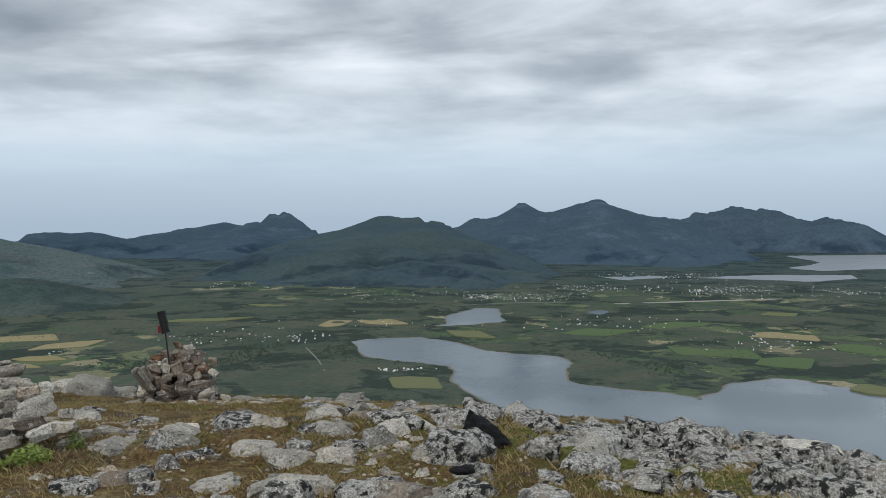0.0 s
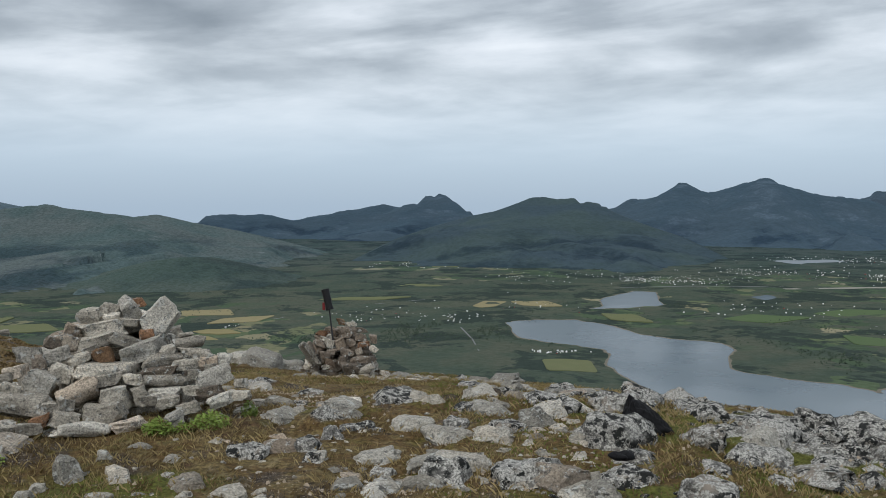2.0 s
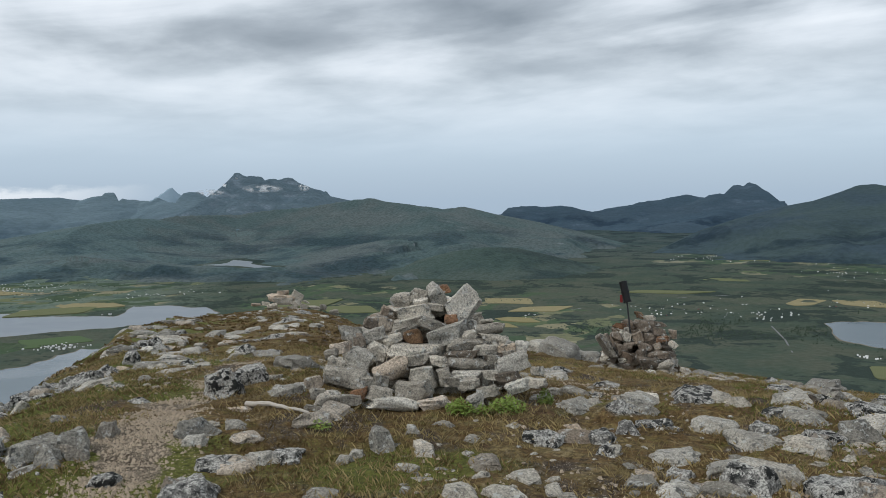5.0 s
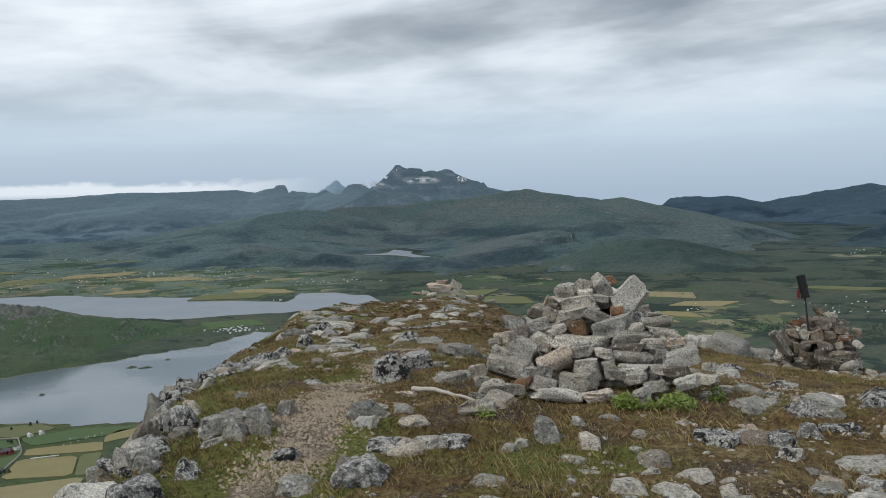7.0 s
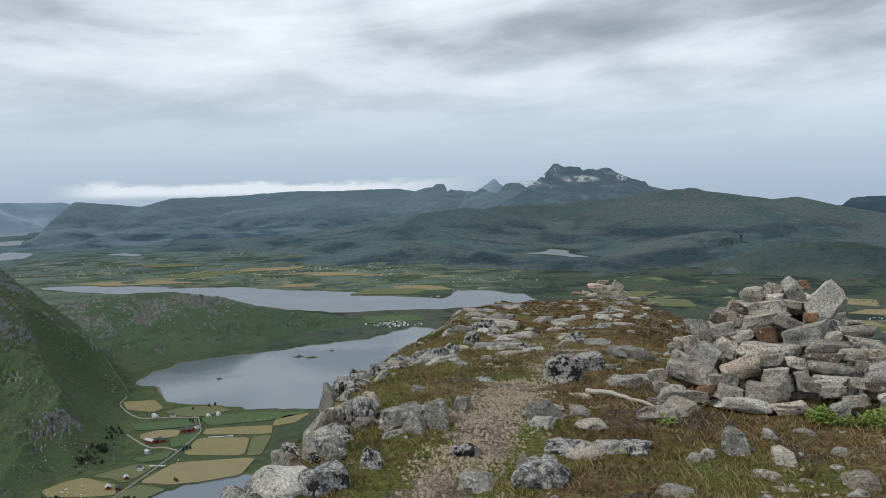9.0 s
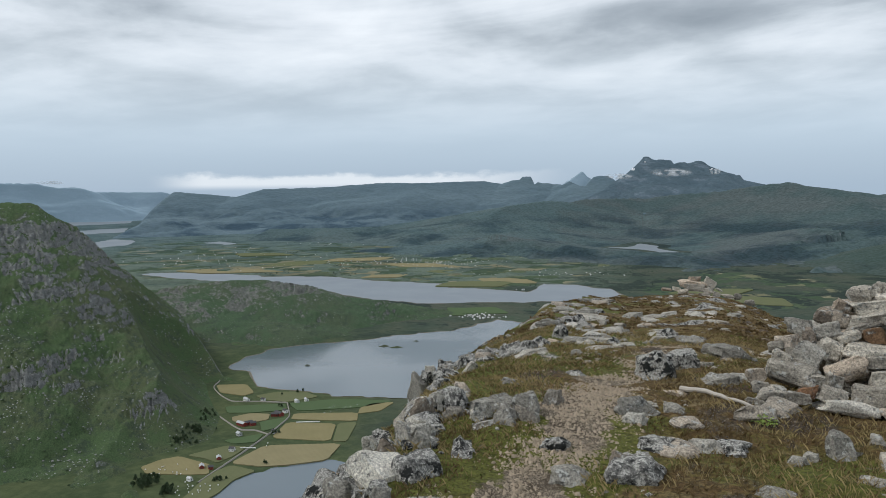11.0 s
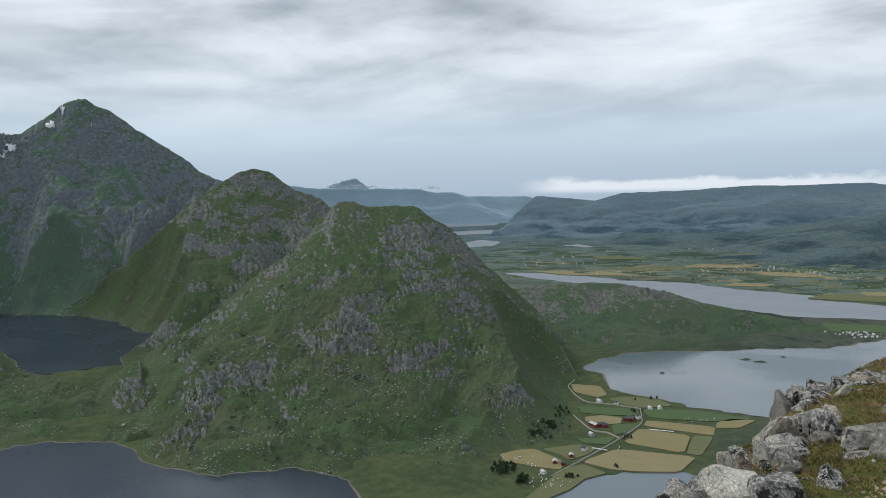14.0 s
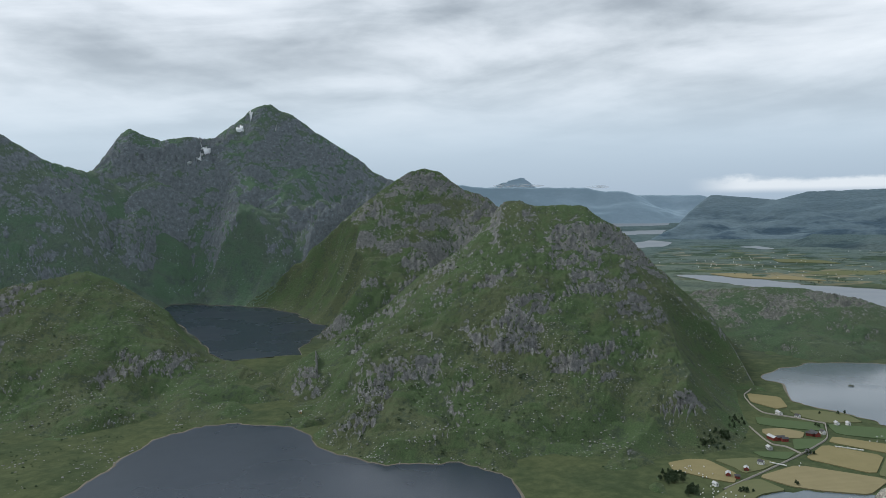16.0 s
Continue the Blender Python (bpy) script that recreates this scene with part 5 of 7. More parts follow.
# hamlets and the town: bearing, dip, spread of both, how many
HAMLETS = [(-13.5, -4.55, 5.5, 0.30, 70), (-21, -4.35, 5.0, 0.22, 50), (-4.5, -5.15, 4.5, 0.22, 40), (-27, -4.4, 2.0, 0.2, 14), (-16, -3.6, 6, 0.18, 26), (3.5, -4.9, 3.5, 0.35, 14), (11, -4.1, 4, 0.25, 12), (6.5, -7.3, 4.5, 0.45, 12), (17.0, -7.75, 4.5, 0.40, 12), (23.5, -8.2, 2.4, 0.3, 6), (-22, -7.6, 6, 0.8, 18), (-12, -7.0, 6, 0.6, 10), (2.8, -10.3, 1.6, 0.12, 4)]
HAMLETS += [(53, -6.0, 4.5, 0.30, 34), (60, -5.2, 5, 0.35, 26), (68, -5.0, 5, 0.5, 24), (75, -4.6, 4, 0.6, 18), (57.5, -9.05, 2.0, 0.18, 8), (55, -7.2, 2, 0.12, 6), (66, -3.6, 4, 0.25, 14), (10, -7.9, 2, 0.3, 5)]
rng = random.Random(5)
for az, dip, da, dd, count in HAMLETS:
    made = 0
    while made < 0.58 * count:
        a1, d1 = az + rng.gauss(0, da * 0.5), dip + rng.gauss(0, dd * 0.5)
        x, y = bearing(a1, d1, LEVEL + 2)
        if d1 > -3.2 or lake_depth(np.array([x]), np.array([y]))[0] > -12:
            made += 0.2
            continue
        kind = rng.choices((0, 1, 2, 3, 4), (5, 3, 2, 2, 1.2))[0]
        copy_thing(HOUSE_KINDS[kind], far_pose(a1, d1, 2.0, rng.choice((-25, 10, 65, 100)) + rng.uniform(-8, 8)) @ Matrix.Scale(rng.uniform(0.6, 1.0), 4))
        made += 1


def scatter_plain(name, mat, label, spots, seed, size, tall):
    """Many small bodies on the plain, joined in one mesh: gabled huts, or bushy trees where tall is set."""
    g = np.random.default_rng(seed)
    co, faces, first = [], [], 0
    hut = np.array([(-1, -0.7, -0.3), (1, -0.7, -0.3), (1, 0.7, -0.3), (-1, 0.7, -0.3), (-1, -0.7, 0.9), (1, -0.7, 0.9), (1, 0.7, 0.9), (-1, 0.7, 0.9), (-1, 0, 1.4), (1, 0, 1.4)])
    hut_faces = [[0, 1, 5, 4], [2, 3, 7, 6], [1, 2, 6, 9, 5], [3, 0, 4, 8, 7], [4, 5, 9, 8], [6, 7, 8, 9]]
    tree = np.array([(1, 0, 0.5), (0.3, 0.95, 0.6), (-0.8, 0.6, 0.45), (-0.8, -0.6, 0.6), (0.3, -0.95, 0.5), (0, 0, 1.5), (0.2, 0.1, -0.2)])
    tree_faces = [[i, (i + 1) % 5, 5] for i in range(5)] + [[(i + 1) % 5, i, 6] for i in range(5)]
    shape, shape_faces = (tree, tree_faces) if tall else (hut, hut_faces)
    for az, dip, da, dd, count in spots:
        a1, d1 = az + g.normal(0, da * 0.55, count), dip + g.normal(0, dd * 0.55, count)
        d1 = np.minimum(d1, -3.0)
        r = (EYE.z - LEVEL - 2) / np.tan(np.radians(-d1))
        x, y = -np.sin(np.radians(a1)) * r, np.cos(np.radians(a1)) * r
        ok = (lake_depth(x, y) < -10) & (r > 1400) & (fbm(x / (150 if tall else 260), y / (150 if tall else 260), 3, seed) > (0.24 if tall else -0.08))
        for px, py in zip(x[ok], y[ok]):
            t, s = g.uniform(0, 3.14), size * g.uniform(0.55, 1.25)
            c, q = math.cos(t), math.sin(t)
            v = shape * s * (1 + (0.3 * g.uniform(-1, 1, (len(shape), 1)) if tall else 0))
            co.append(np.stack([v[:, 0] * c - v[:, 1] * q + px, v[:, 0] * q + v[:, 1] * c + py, v[:, 2] * (1.3 if tall else 1) + LEVEL + 2.5], 1))
            faces += [[first + k for k in f] for f in shape_faces]
            first += len(shape)
    to_object(name, np.concatenate(co), faces, mat, place=True, smooth=False, label=label, category=name.replace("_", " "), kind="stuff")


scatter_plain("town_buildings", TOWN_WALL, "pale houses of a far town spread over the plain", [(a, d, da * 1.2, dd * 1.3, int(k * 6)) for a, d, da, dd, k in HAMLETS[:9]] + [(a, d, da, dd, 5 * k) for a, d, da, dd, k in HAMLETS[9:]], 61, 2.3, False)
scatter_plain("far_trees", LEAF_FAR, "dark trees and thickets scattered over the plain", [(a, d + 0.1, da * 1.4, dd * 1.8, 80) for a, d, da, dd, k in HAMLETS] + [(az, dip, 5, 0.9, 620) for az, dip in ((-24, -8.6), (-16, -9.5), (-12, -8.2), (0, -9.3), (8, -8.6), (14, -8.8), (20, -9.2), (-4, -7.0), (4, -6.2), (26, -6.5), (48, -6.2), (66, -5.8), (73, -5.6), (60, -4.6), (54, -6.4), (70, -4.9), (64, -5.3), (68, -4.4), (57, -5.5))], 62, 2.3, True)
YARD = [(74.24, -15.86), (73.78, -15.85), (71.67, -15.37), (71.22, -15.23), (73.85, -14.28), (72.72, -14.37), (70.4, -14.61), (69.74, -14.55), (74.93, -17.51), (74.42, -16.5), (75.84, -17.95), (76.99, -18.39), (76.4, -18.5), (72.04, -16.53), (77.81, -19.08), (73.48, -15.91), (71.97, -15.41)]
FARMS = [
    ("barn", 26, 11, 5, 3.4, 1, 1, "long red barn with a light metal roof", 20), ("barn", 20, 10, 5, 3.2, 1, 0, "red barn with a dark roof", 100),
    ("barn", 26, 11, 5.5, 3.6, 1, 0, "large red barn with a dark roof", 15), ("house", 12, 9, 5.5, 3, 0, 0, "white two-storey farmhouse with a dark roof", 15),
    ("house", 20, 10, 5, 3, 0, 1, "long white building with a light roof near a lake", 10), ("house", 11, 8, 5, 3, 0, 0, "white farmhouse among bushes", 40),
    ("house", 14, 9, 5, 3, 0, 1, "white house with a light roof by the shore", 0), ("house", 12, 8, 5, 3, 0, 1, "white house with a light roof by the lake", 5),
    ("house", 11, 10, 6, 3.4, 0, 0, "tall white square farmhouse", 50), ("house", 14, 9, 4.5, 3, 3, 1, "grey house with a light roof", 12),
    ("barn", 14, 9, 4.5, 3, 1, 1, "small red barn with a pale roof", -10), ("barn", 15, 9, 4.5, 3, 1, 1, "small red barn with a white roof by the road", -12),
    ("barn", 10, 7, 4, 2.5, 1, 0, "low red shed with a dark roof", 80), ("house", 12, 8, 4.5, 3, 3, 0, "grey farmhouse at a road junction", 15),
    ("house", 10, 8, 4, 2.6, 0, 1, "small white cabin at the wood's edge", 30), ("barn", 14, 9, 5, 3, 1, 0, "red outbuilding beside a yard", 95),
    ("barn", 16, 8, 4.5, 2.8, 1, 0, "red wooden shed behind a farmhouse", 60),
]
for (a1, d1), (cat, w, d, h, peak, wl, rf, label, turn) in zip(YARD, FARMS):
    make_house(w, d, h, peak, WALL_PAINTS[wl], ROOFS[rf], label, cat, True, "valley farm buildings").matrix_basis = far_pose(a1, d1, 2.4, turn)
hut = make_house(11, 5, 3.2, 1.2, WALL_PAINTS[2], ROOFS[1], "small pale hut on the shore of a tarn", "house", True, "")
hut.matrix_basis = far_pose(106.75, -14.6, 4, 10)

BALE_WRAP = plain("white_bale_wrap", (0.80, 0.80, 0.78), 0.35, 3, 0.04)


def make_bale():
    bm = bmesh.new()
    bmesh.ops.create_cone(bm, cap_ends=True, segments=16, radius1=0.8, radius2=0.8, depth=1.4)
    bmesh.ops.bevel(bm, geom=[e for e in bm.edges if abs(e.verts[0].co.z - e.verts[1].co.z) < 0.01], offset=0.15, segments=2, affect="EDGES")
    ob = part("hay_bale", bm, BALE_WRAP, None)
    return tagged(ob, "round hay bale wrapped in white plastic", "hay bale", "wrapped bales on the fields")


bale = make_bale()
bale.matrix_basis = far_pose(78.0, -18.4, 3.2, 0)
for (az, dip, da, dd, count) in ((79.5, -18.3, 1.6, 0.35, 14), (77.3, -19.6, 1.5, 0.45, 22), (66.5, -15.2, 2.2, 0.25, 9), (72.5, -17.2, 0.6, 0.2, 2)):
    for _ in range(count):
        copy_thing(bale, far_pose(az + rng.uniform(-da, da), dip + rng.uniform(-dd, dd), 3.2, rng.uniform(0, 180)))
for (az0, dip0, az1, dip1, count) in ((70.45, -15.95, 68.85, -16.0, 32), (74.35, -17.35, 73.35, -17.45, 20)):
    for i in range(count):
        k = i / (count - 1)
        copy_thing(bale, far_pose(az0 + (az1 - az0) * k, dip0 + (dip1 - dip0) * k, 3.2, 90))

LEAF = plain("dark_tree_leaves", (0.050, 0.078, 0.036), 0.8, 1.5, 0.4)
BARK = plain("grey_tree_bark", (0.12, 0.10, 0.085), 0.9, 4, 0.3)


def leaf_clump(bm, centre, size, count, rnd):
    for _ in range(count):
        d = Vector((rnd.gauss(0, 1), rnd.gauss(0, 1), rnd.gauss(0, 0.8)))
        p = Vector(centre) + d.normalized() * size * rnd.random() ** 0.4
        u = Vector((rnd.gauss(0, 1), rnd.gauss(0, 1), rnd.gauss(0, 1))).normalized()
        v = u.cross(Vector((rnd.gauss(0, 1), rnd.gauss(0, 1), rnd.gauss(0, 1)))).normalized()
        s = size * rnd.uniform(0.26, 0.46)
        bm.faces.new([bm.verts.new(p + u * s), bm.verts.new(p + v * s * 0.7), bm.verts.new(p - u * s), bm.verts.new(p - v * s * 0.7)])


def make_tree(height, spread, seed, label):
    rnd = random.Random(seed)
    tree = thing("tree", label, "tree", "trees of the valley")
    bm = bmesh.new()
    bmesh.ops.create_cone(bm, cap_ends=True, segments=8, radius1=0.035 * height, radius2=0.008 * height, depth=height * 0.9, matrix=Matrix.Translation((0, 0, height * 0.42)))
    for i in range(6):
        turn = i * 2.4
        m = Matrix.Translation((0, 0, height * (0.3 + 0.08 * i))) @ Matrix.Rotation(turn, 4, "Z") @ Matrix.Rotation(radians(55), 4, "Y") @ Matrix.Translation((0, 0, spread * 0.35))
        bmesh.ops.create_cone(bm, cap_ends=True, segments=5, radius1=0.012 * height, radius2=0.004 * height, depth=spread * 0.7, matrix=m)
    part("trunk", bm, BARK, tree)
    bm = bmesh.new()
    for i in range(16):
        h = rnd.uniform(0.22, 1.0)
        w = spread * (1.05 - h) * rnd.uniform(0.4, 1.0)
        t = rnd.uniform(0, 6.28)
        leaf_clump(bm, (w * math.cos(t), w * math.sin(t), h * height), spread * rnd.uniform(0.32, 0.48), 30, rnd)
    part("crown", bm, LEAF, tree)
    return tree


TREES = [make_tree(8, 3.4, 1, "dark green spruce at the foot of a hill"), make_tree(5.5, 3.6, 2, "dark green birch in a farm wood"), make_tree(6.5, 3.2, 3, "dark green slender spruce in a farm wood")]
for i, ob in enumerate(TREES):
    ob.matrix_basis = far_pose(77.8 + 0.4 * i, -16.4, 2, 0)
for az, dip, da, dd, count in ((78.2, -16.7, 0.6, 0.20, 46), (80.6, -18.9, 0.7, 0.3, 52), (79.3, -19.6, 0.5, 0.25, 24), (71.4, -14.85, 0.35, 0.12, 4), (71.9, -16.55, 0.3, 0.12, 5), (68.6, -13.95, 2.2, 0.08, 12), (77.2, -16.0, 0.9, 0.3, 34), (76.6, -15.0, 0.5, 0.4, 12), (72.7, -18.55, 0.1, 0.05, 2), (75.8, -19.3, 0.5, 0.15, 5)):
    for _ in range(count):
        a1, d1 = az + rng.gauss(0, da * 0.55), dip + rng.gauss(0, dd * 0.55)
        m = far_pose(a1, d1, 2.0, rng.uniform(0, 360)) @ Matrix.Scale(rng.uniform(0.6, 1.15), 4)
        wet = bearing(a1, d1, LEVEL + 2)
        if lake_depth(np.array([wet[0]]), np.array([wet[1]]))[0] > -4:
            continue
        slope = on_range("pyramid", a1, d1)
        if slope and slope[0].xy.length < 0.985 * m.translation.xy.length:
            m = Matrix.Translation(slope[0] - Vector((0, 0, 0.4))) @ pose(0, 0, 0, 0, 0, rng.uniform(0, 360)) @ Matrix.Scale(rng.uniform(0.6, 1.15), 4)
        copy_thing(rng.choice(TREES), m)

MAST = plain("grey_mast_steel", (0.35, 0.36, 0.37), 0.5, 2, 0.1, 0.6)


def make_mast():
    mast = thing("radio_mast", "thin grey lattice mast on a rocky hump", "mast")
    legs = [Vector((math.cos(t), math.sin(t), 0)) * 1.1 for t in (0.5, 2.6, 4.7)]
    for p in legs:
        bm = bmesh.new()
        box(bm, p.x - 0.15, p.x + 0.15, p.y - 0.15, p.y + 0.15, -2, 24)
        part("mast_leg", bm, MAST, mast)
    for i in range(8):
        bm = bmesh.new()
        bmesh.ops.create_cone(bm, cap_ends=True, segments=3, radius1=1.25, radius2=1.25, depth=0.18, matrix=Matrix.Translation((0, 0, 2 + 2.9 * i)) @ Matrix.Rotation(0.5, 4, "Z"))
        part("cross_brace", bm, MAST, mast)
    return mast


spot = on_range("hump", 70.3, -7.0)
mast = make_mast()
there = draw_in(np.array([spot[0][:]]))[0]
mast.matrix_basis = Matrix.Translation(there)

SNOW = plain("old_snow", (0.80, 0.82, 0.85), 0.6, 0.2, 0.05)


def make_snow(key, az, el, wide, tall, seed):
    """A patch of old snow that follows the rock below it."""
    rnd = random.Random(seed)
    rim, ok = [], True
    for i in range(16):
        t = i / 16 * 6.283
        k = rnd.uniform(0.35, 1.0)
        hit = on_range(key, az + wide * k * math.cos(t), el + tall * k * math.sin(t))
        if hit is None:
            return
        rim.append(hit[0] + hit[1] * 7.0)
    mid = sum(rim, Vector()) / len(rim) + Vector((0, 0, 1.5))
    co = np.array([mid[:]] + [p[:] for p in rim] + [(p - Vector((0, 0, 8)))[:] for p in rim])
    faces = [[0, 1 + i, 1 + (i + 1) % 16] for i in range(16)] + [[1 + i, 17 + i, 17 + (i + 1) % 16, 1 + (i + 1) % 16] for i in range(16)]
    to_object("snow_patch", co, faces, SNOW, place=True, label="patch of old white snow on a rocky mountainside", category="snow", kind="structure")


for i, (az, el, w, h) in enumerate([(112.5, 3.35, 0.42, 0.22), (112.9, 3.0, 0.14, 0.32), (110.2, 4.8, 0.32, 0.22), (109.5, 5.75, 0.16, 0.32), (113.1, 2.75, 0.12, 0.06), (113.7, 2.5, 0.2, 0.05), (107.9, 4.85, 0.07, 0.10), (111.0, 4.0, 0.08, 0.05), (112.9, 3.75, 0.10, 0.05)]):
    make_snow("peak", az, el, w, h, i)
for i, (az, el, w, h) in enumerate([(46.7, 1.1, 0.15, 0.10), (47.6, 0.75, 0.2, 0.06), (45.9, 1.55, 0.08, 0.10), (41.6, 1.0, 0.2, 0.05), (48.3, 0.5, 0.15, 0.05)]):
    make_snow("snowy", az, el, w, h, 40 + i)

SCREE = plain("grey_scree_boulders", (0.25, 0.25, 0.24), 0.9, 0.3, 0.3)
BUSH = plain("hillside_bushes", (0.046, 0.070, 0.032), 0.9, 0.3, 0.4)


def scatter_on(keys, count, mat, name, label, size, seed, flat=0.7, sweep=None):
    """Many small lumps spread over the hillsides, in drifts."""
    rnd = random.Random(seed)
    bm = bmesh.new()
    bmesh.ops.create_icosphere(bm, subdivisions=1, radius=1)
    ball = np.array([v.co[:] for v in bm.verts])
    tris = np.array([[v.index for v in f.verts] for f in bm.faces])
    bm.free()
    co, faces, made, tries = [], [], 0, 0
    while made < count and tries < count * 30:
        tries += 1
        key, a0, a1, e0, e1 = rnd.choice(keys)
        az, el = rnd.uniform(a0, a1), rnd.uniform(e0, e1)
        drift = fbm(np.array([az * 0.8]), np.array([el * 1.3]), 4, seed)[0]
        if drift < rnd.uniform(0.0, 0.4):
            continue
        hit = on_range(key, az, el)
        if hit is None or (key == "lowland" and max(inside(SHORES[k][1], np.array([hit[0].x]), np.array([hit[0].y]))[0] for k in ("low_tarn", "high_tarn")) > -3):
            continue
        s = size * rnd.uniform(0.35, 1.0) ** 1.6 * 1.6
        jit = 1 + 0.35 * np.array([[rnd.uniform(-1, 1)] for _ in range(12)])
        p = ball * jit * np.array([rnd.uniform(0.7, 1.3), rnd.uniform(0.7, 1.3), flat]) * s + np.array(hit[0][:]) + np.array([rnd.uniform(-4, 4), rnd.uniform(-4, 4), 0.2 * s])
        faces.append(tris + 12 * made)
        co.append(p)
        made += 1
    to_object(name, np.concatenate(co), np.concatenate(faces), mat, place=True, smooth=False, label=label, category=name.replace("_", " "), kind="stuff")


SLOPES = [("pyramid", 78, 103, -18, -2), ("pyramid", 84, 106, -19, -9), ("knoll", 112, 126, -15, -5), ("shoulder", 92, 104, -6, 1), ("peak", 99, 119, -6, 3), ("lowland", 97, 126, -17.8, -11.5)]
scatter_on(SLOPES, 5800, SCREE, "scree", "grey boulders and scree scattered on green hillsides", 1.25, 3, 0.6)
scatter_on(SLOPES[:3] + SLOPES[-1:], 1700, BUSH, "bushes", "low dark green bushes scattered on green hillsides", 1.5, 8, 0.7)


# a wisp of cloud that clings to the far peak
def make_wisp(az, el, wide, tall, dist, seed):
    m, n = material("cloud_wisp")
    at = n.add("ShaderNodeTexCoord").outputs["Generated"]
    off = n.vec("SUBTRACT", at, (0.5, 0.5, 0.5))
    gap = n.vec_length(n.vec("MULTIPLY", off, (1, 0, 1)))
    thin = n.math("MULTIPLY", n.span(gap, 0.5, 0.15), n.span(n.noise(at, 4.0, 5), 0.35, 0.65))
    finish(n, (0.85, 0.86, 0.88), 1.0, None, spec=0.0, Alpha=n.math("MULTIPLY", thin, 0.8))
    bm = bmesh.new()
    bmesh.ops.create_icosphere(bm, subdivisions=4, radius=1)
    a, e = radians(az), radians(el)
    mid = np.array([-math.sin(a) * dist, math.cos(a) * dist, EYE.z + dist * math.tan(e)])
    w, h = dist * math.tan(radians(wide)) / 2, dist * math.tan(radians(tall)) / 2
    v = np.array([p.co[:] for p in bm.verts])
    v *= (1 + 0.3 * fbm(v[:, 0] * 2, v[:, 2] * 2 + v[:, 1], 3, seed))[:, None]
    co = mid + v[:, :1] * w * np.array([math.cos(a), math.sin(a), 0]) + v[:, 1:2] * w * 0.15 * np.array([-math.sin(a), math.cos(a), 0]) + v[:, 2:] * h * np.array([0, 0, 1])
    faces = [[q.index for q in f.verts] for f in bm.faces]
    bm.free()
    to_object("cloud", co, faces, m, place=True, label="thin white wisp of cloud against a mountain", category="cloud", kind="structure")


make_wisp(44.3, 0.92, 3.4, 0.7, 7700, 3)
make_wisp(47.6, 0.72, 2.0, 0.5, 7700, 4)
make_wisp(41.4, 0.95, 0.9, 0.5, 7700, 5)
make_wisp(91.2, 0.78, 3.4, 0.34, 12400, 9)
make_wisp(85.6, 0.62, 1.6, 0.26, 12400, 12)

# islets in the near lake
ISLET = mountain_material("islet_rock", (0.07, 0.09, 0.05), (0.08, 0.09, 0.06), (0.12, 0.12, 0.115), 0.3, 0.6, 2.0)
for az, dip, wide in ((63.35, -11.15, 22), (64.2, -11.05, 18), (61.9, -10.75, 9), (69.6, -12.2, 8)):
    x, y = bearing(az, dip, LEVEL)
    g = np.linspace(-1, 1, 13)
    gx, gy = np.meshgrid(g, g)
    d = np.hypot(gx, gy)
    z = LEVEL - 1.2 + 5.0 * np.clip(1 - d, 0, 1) ** 0.7 * (1 + 0.6 * fbm(gx * 3 + az, gy * 3, 3, 9))
    a = radians(az)
    px, py = gx * wide * math.cos(a) - gy * wide * 0.45 * math.sin(a), gx * wide * math.sin(a) + gy * wide * 0.45 * math.cos(a)
    to_object("islet", np.stack([px.ravel() + x, py.ravel() + y, z.ravel()], 1), grid_faces(13, 13), ISLET, place=True, label="small dark rocky islet in a lake", category="islet", kind="structure")

# ---- rocks, cairns and things on the summit ----


def rock_material(name, grey, tan, lichened, joined=False):
    m, n = material(name)
    at = n.add("ShaderNodeNewGeometry").outputs["Position"]
    pick = n.add("ShaderNodeNewGeometry").outputs["Random Per Island"] if joined else n.add("ShaderNodeObjectInfo").outputs["Random"]
    if lichened:
        colour = lichen(n, at, pick)
    else:
        speck = n.noise(at, 70, 4, 0.75)
        colour = n.mix(n.span(pick, 0.72, 1.0), grey, tan)
        colour = n.mix(n.span(n.noise(at, 6, 4), 0.35, 0.65), n.mix(1.0, colour, (0.72, 0.72, 0.72), "MULTIPLY"), colour)
        colour = n.mix(n.span(speck, 0.3, 0.7), n.mix(1.0, colour, (0.45, 0.45, 0.45), "MULTIPLY"), n.mix(1.0, colour, (1.32, 1.32, 1.28), "MULTIPLY"))
        shade = n.span(n.math("FRACT", n.math("MULTIPLY", pick, 7.31), 0.0), 0.0, 1.0, 0.66, 1.32)
        colour = n.mix(1.0, colour, n.add("ShaderNodeCombineColor", {0: shade, 1: shade, 2: shade}).outputs[0], "MULTIPLY")
        crust = n.math("MULTIPLY", n.span(n.noise(at, 14, 6, 0.72), 0.55, 0.59), 0.75)
        colour = n.mix(crust, colour, n.mix(n.span(n.noise(at, 25, 3), 0.45, 0.55), (0.47, 0.47, 0.44), (0.07, 0.07, 0.068)))
    finish(n, colour, 0.88, n.math("ADD", n.noise(at, 9, 5, 0.6), n.math("MULTIPLY", n.noise(at, 60, 4, 0.7), 0.4)), 0.9, 0.035, 0.2)
    return m


LICHEN_ROCK = rock_material("lichen_grown_gneiss", None, None, True)
CAIRN_ROCK = rock_material("weathered_granite", (0.475, 0.432, 0.37), (0.50, 0.40, 0.31), False)
PALE_ROCK = rock_material("pale_granite", (0.64, 0.60, 0.535), (0.62, 0.52, 0.43), False)
BROWN_ROCK = rock_material("brown_granite", (0.25, 0.205, 0.165), (0.31, 0.23, 0.17), False)
LICHEN_RUBBLE = rock_material("lichen_grown_rubble", None, None, True, True)
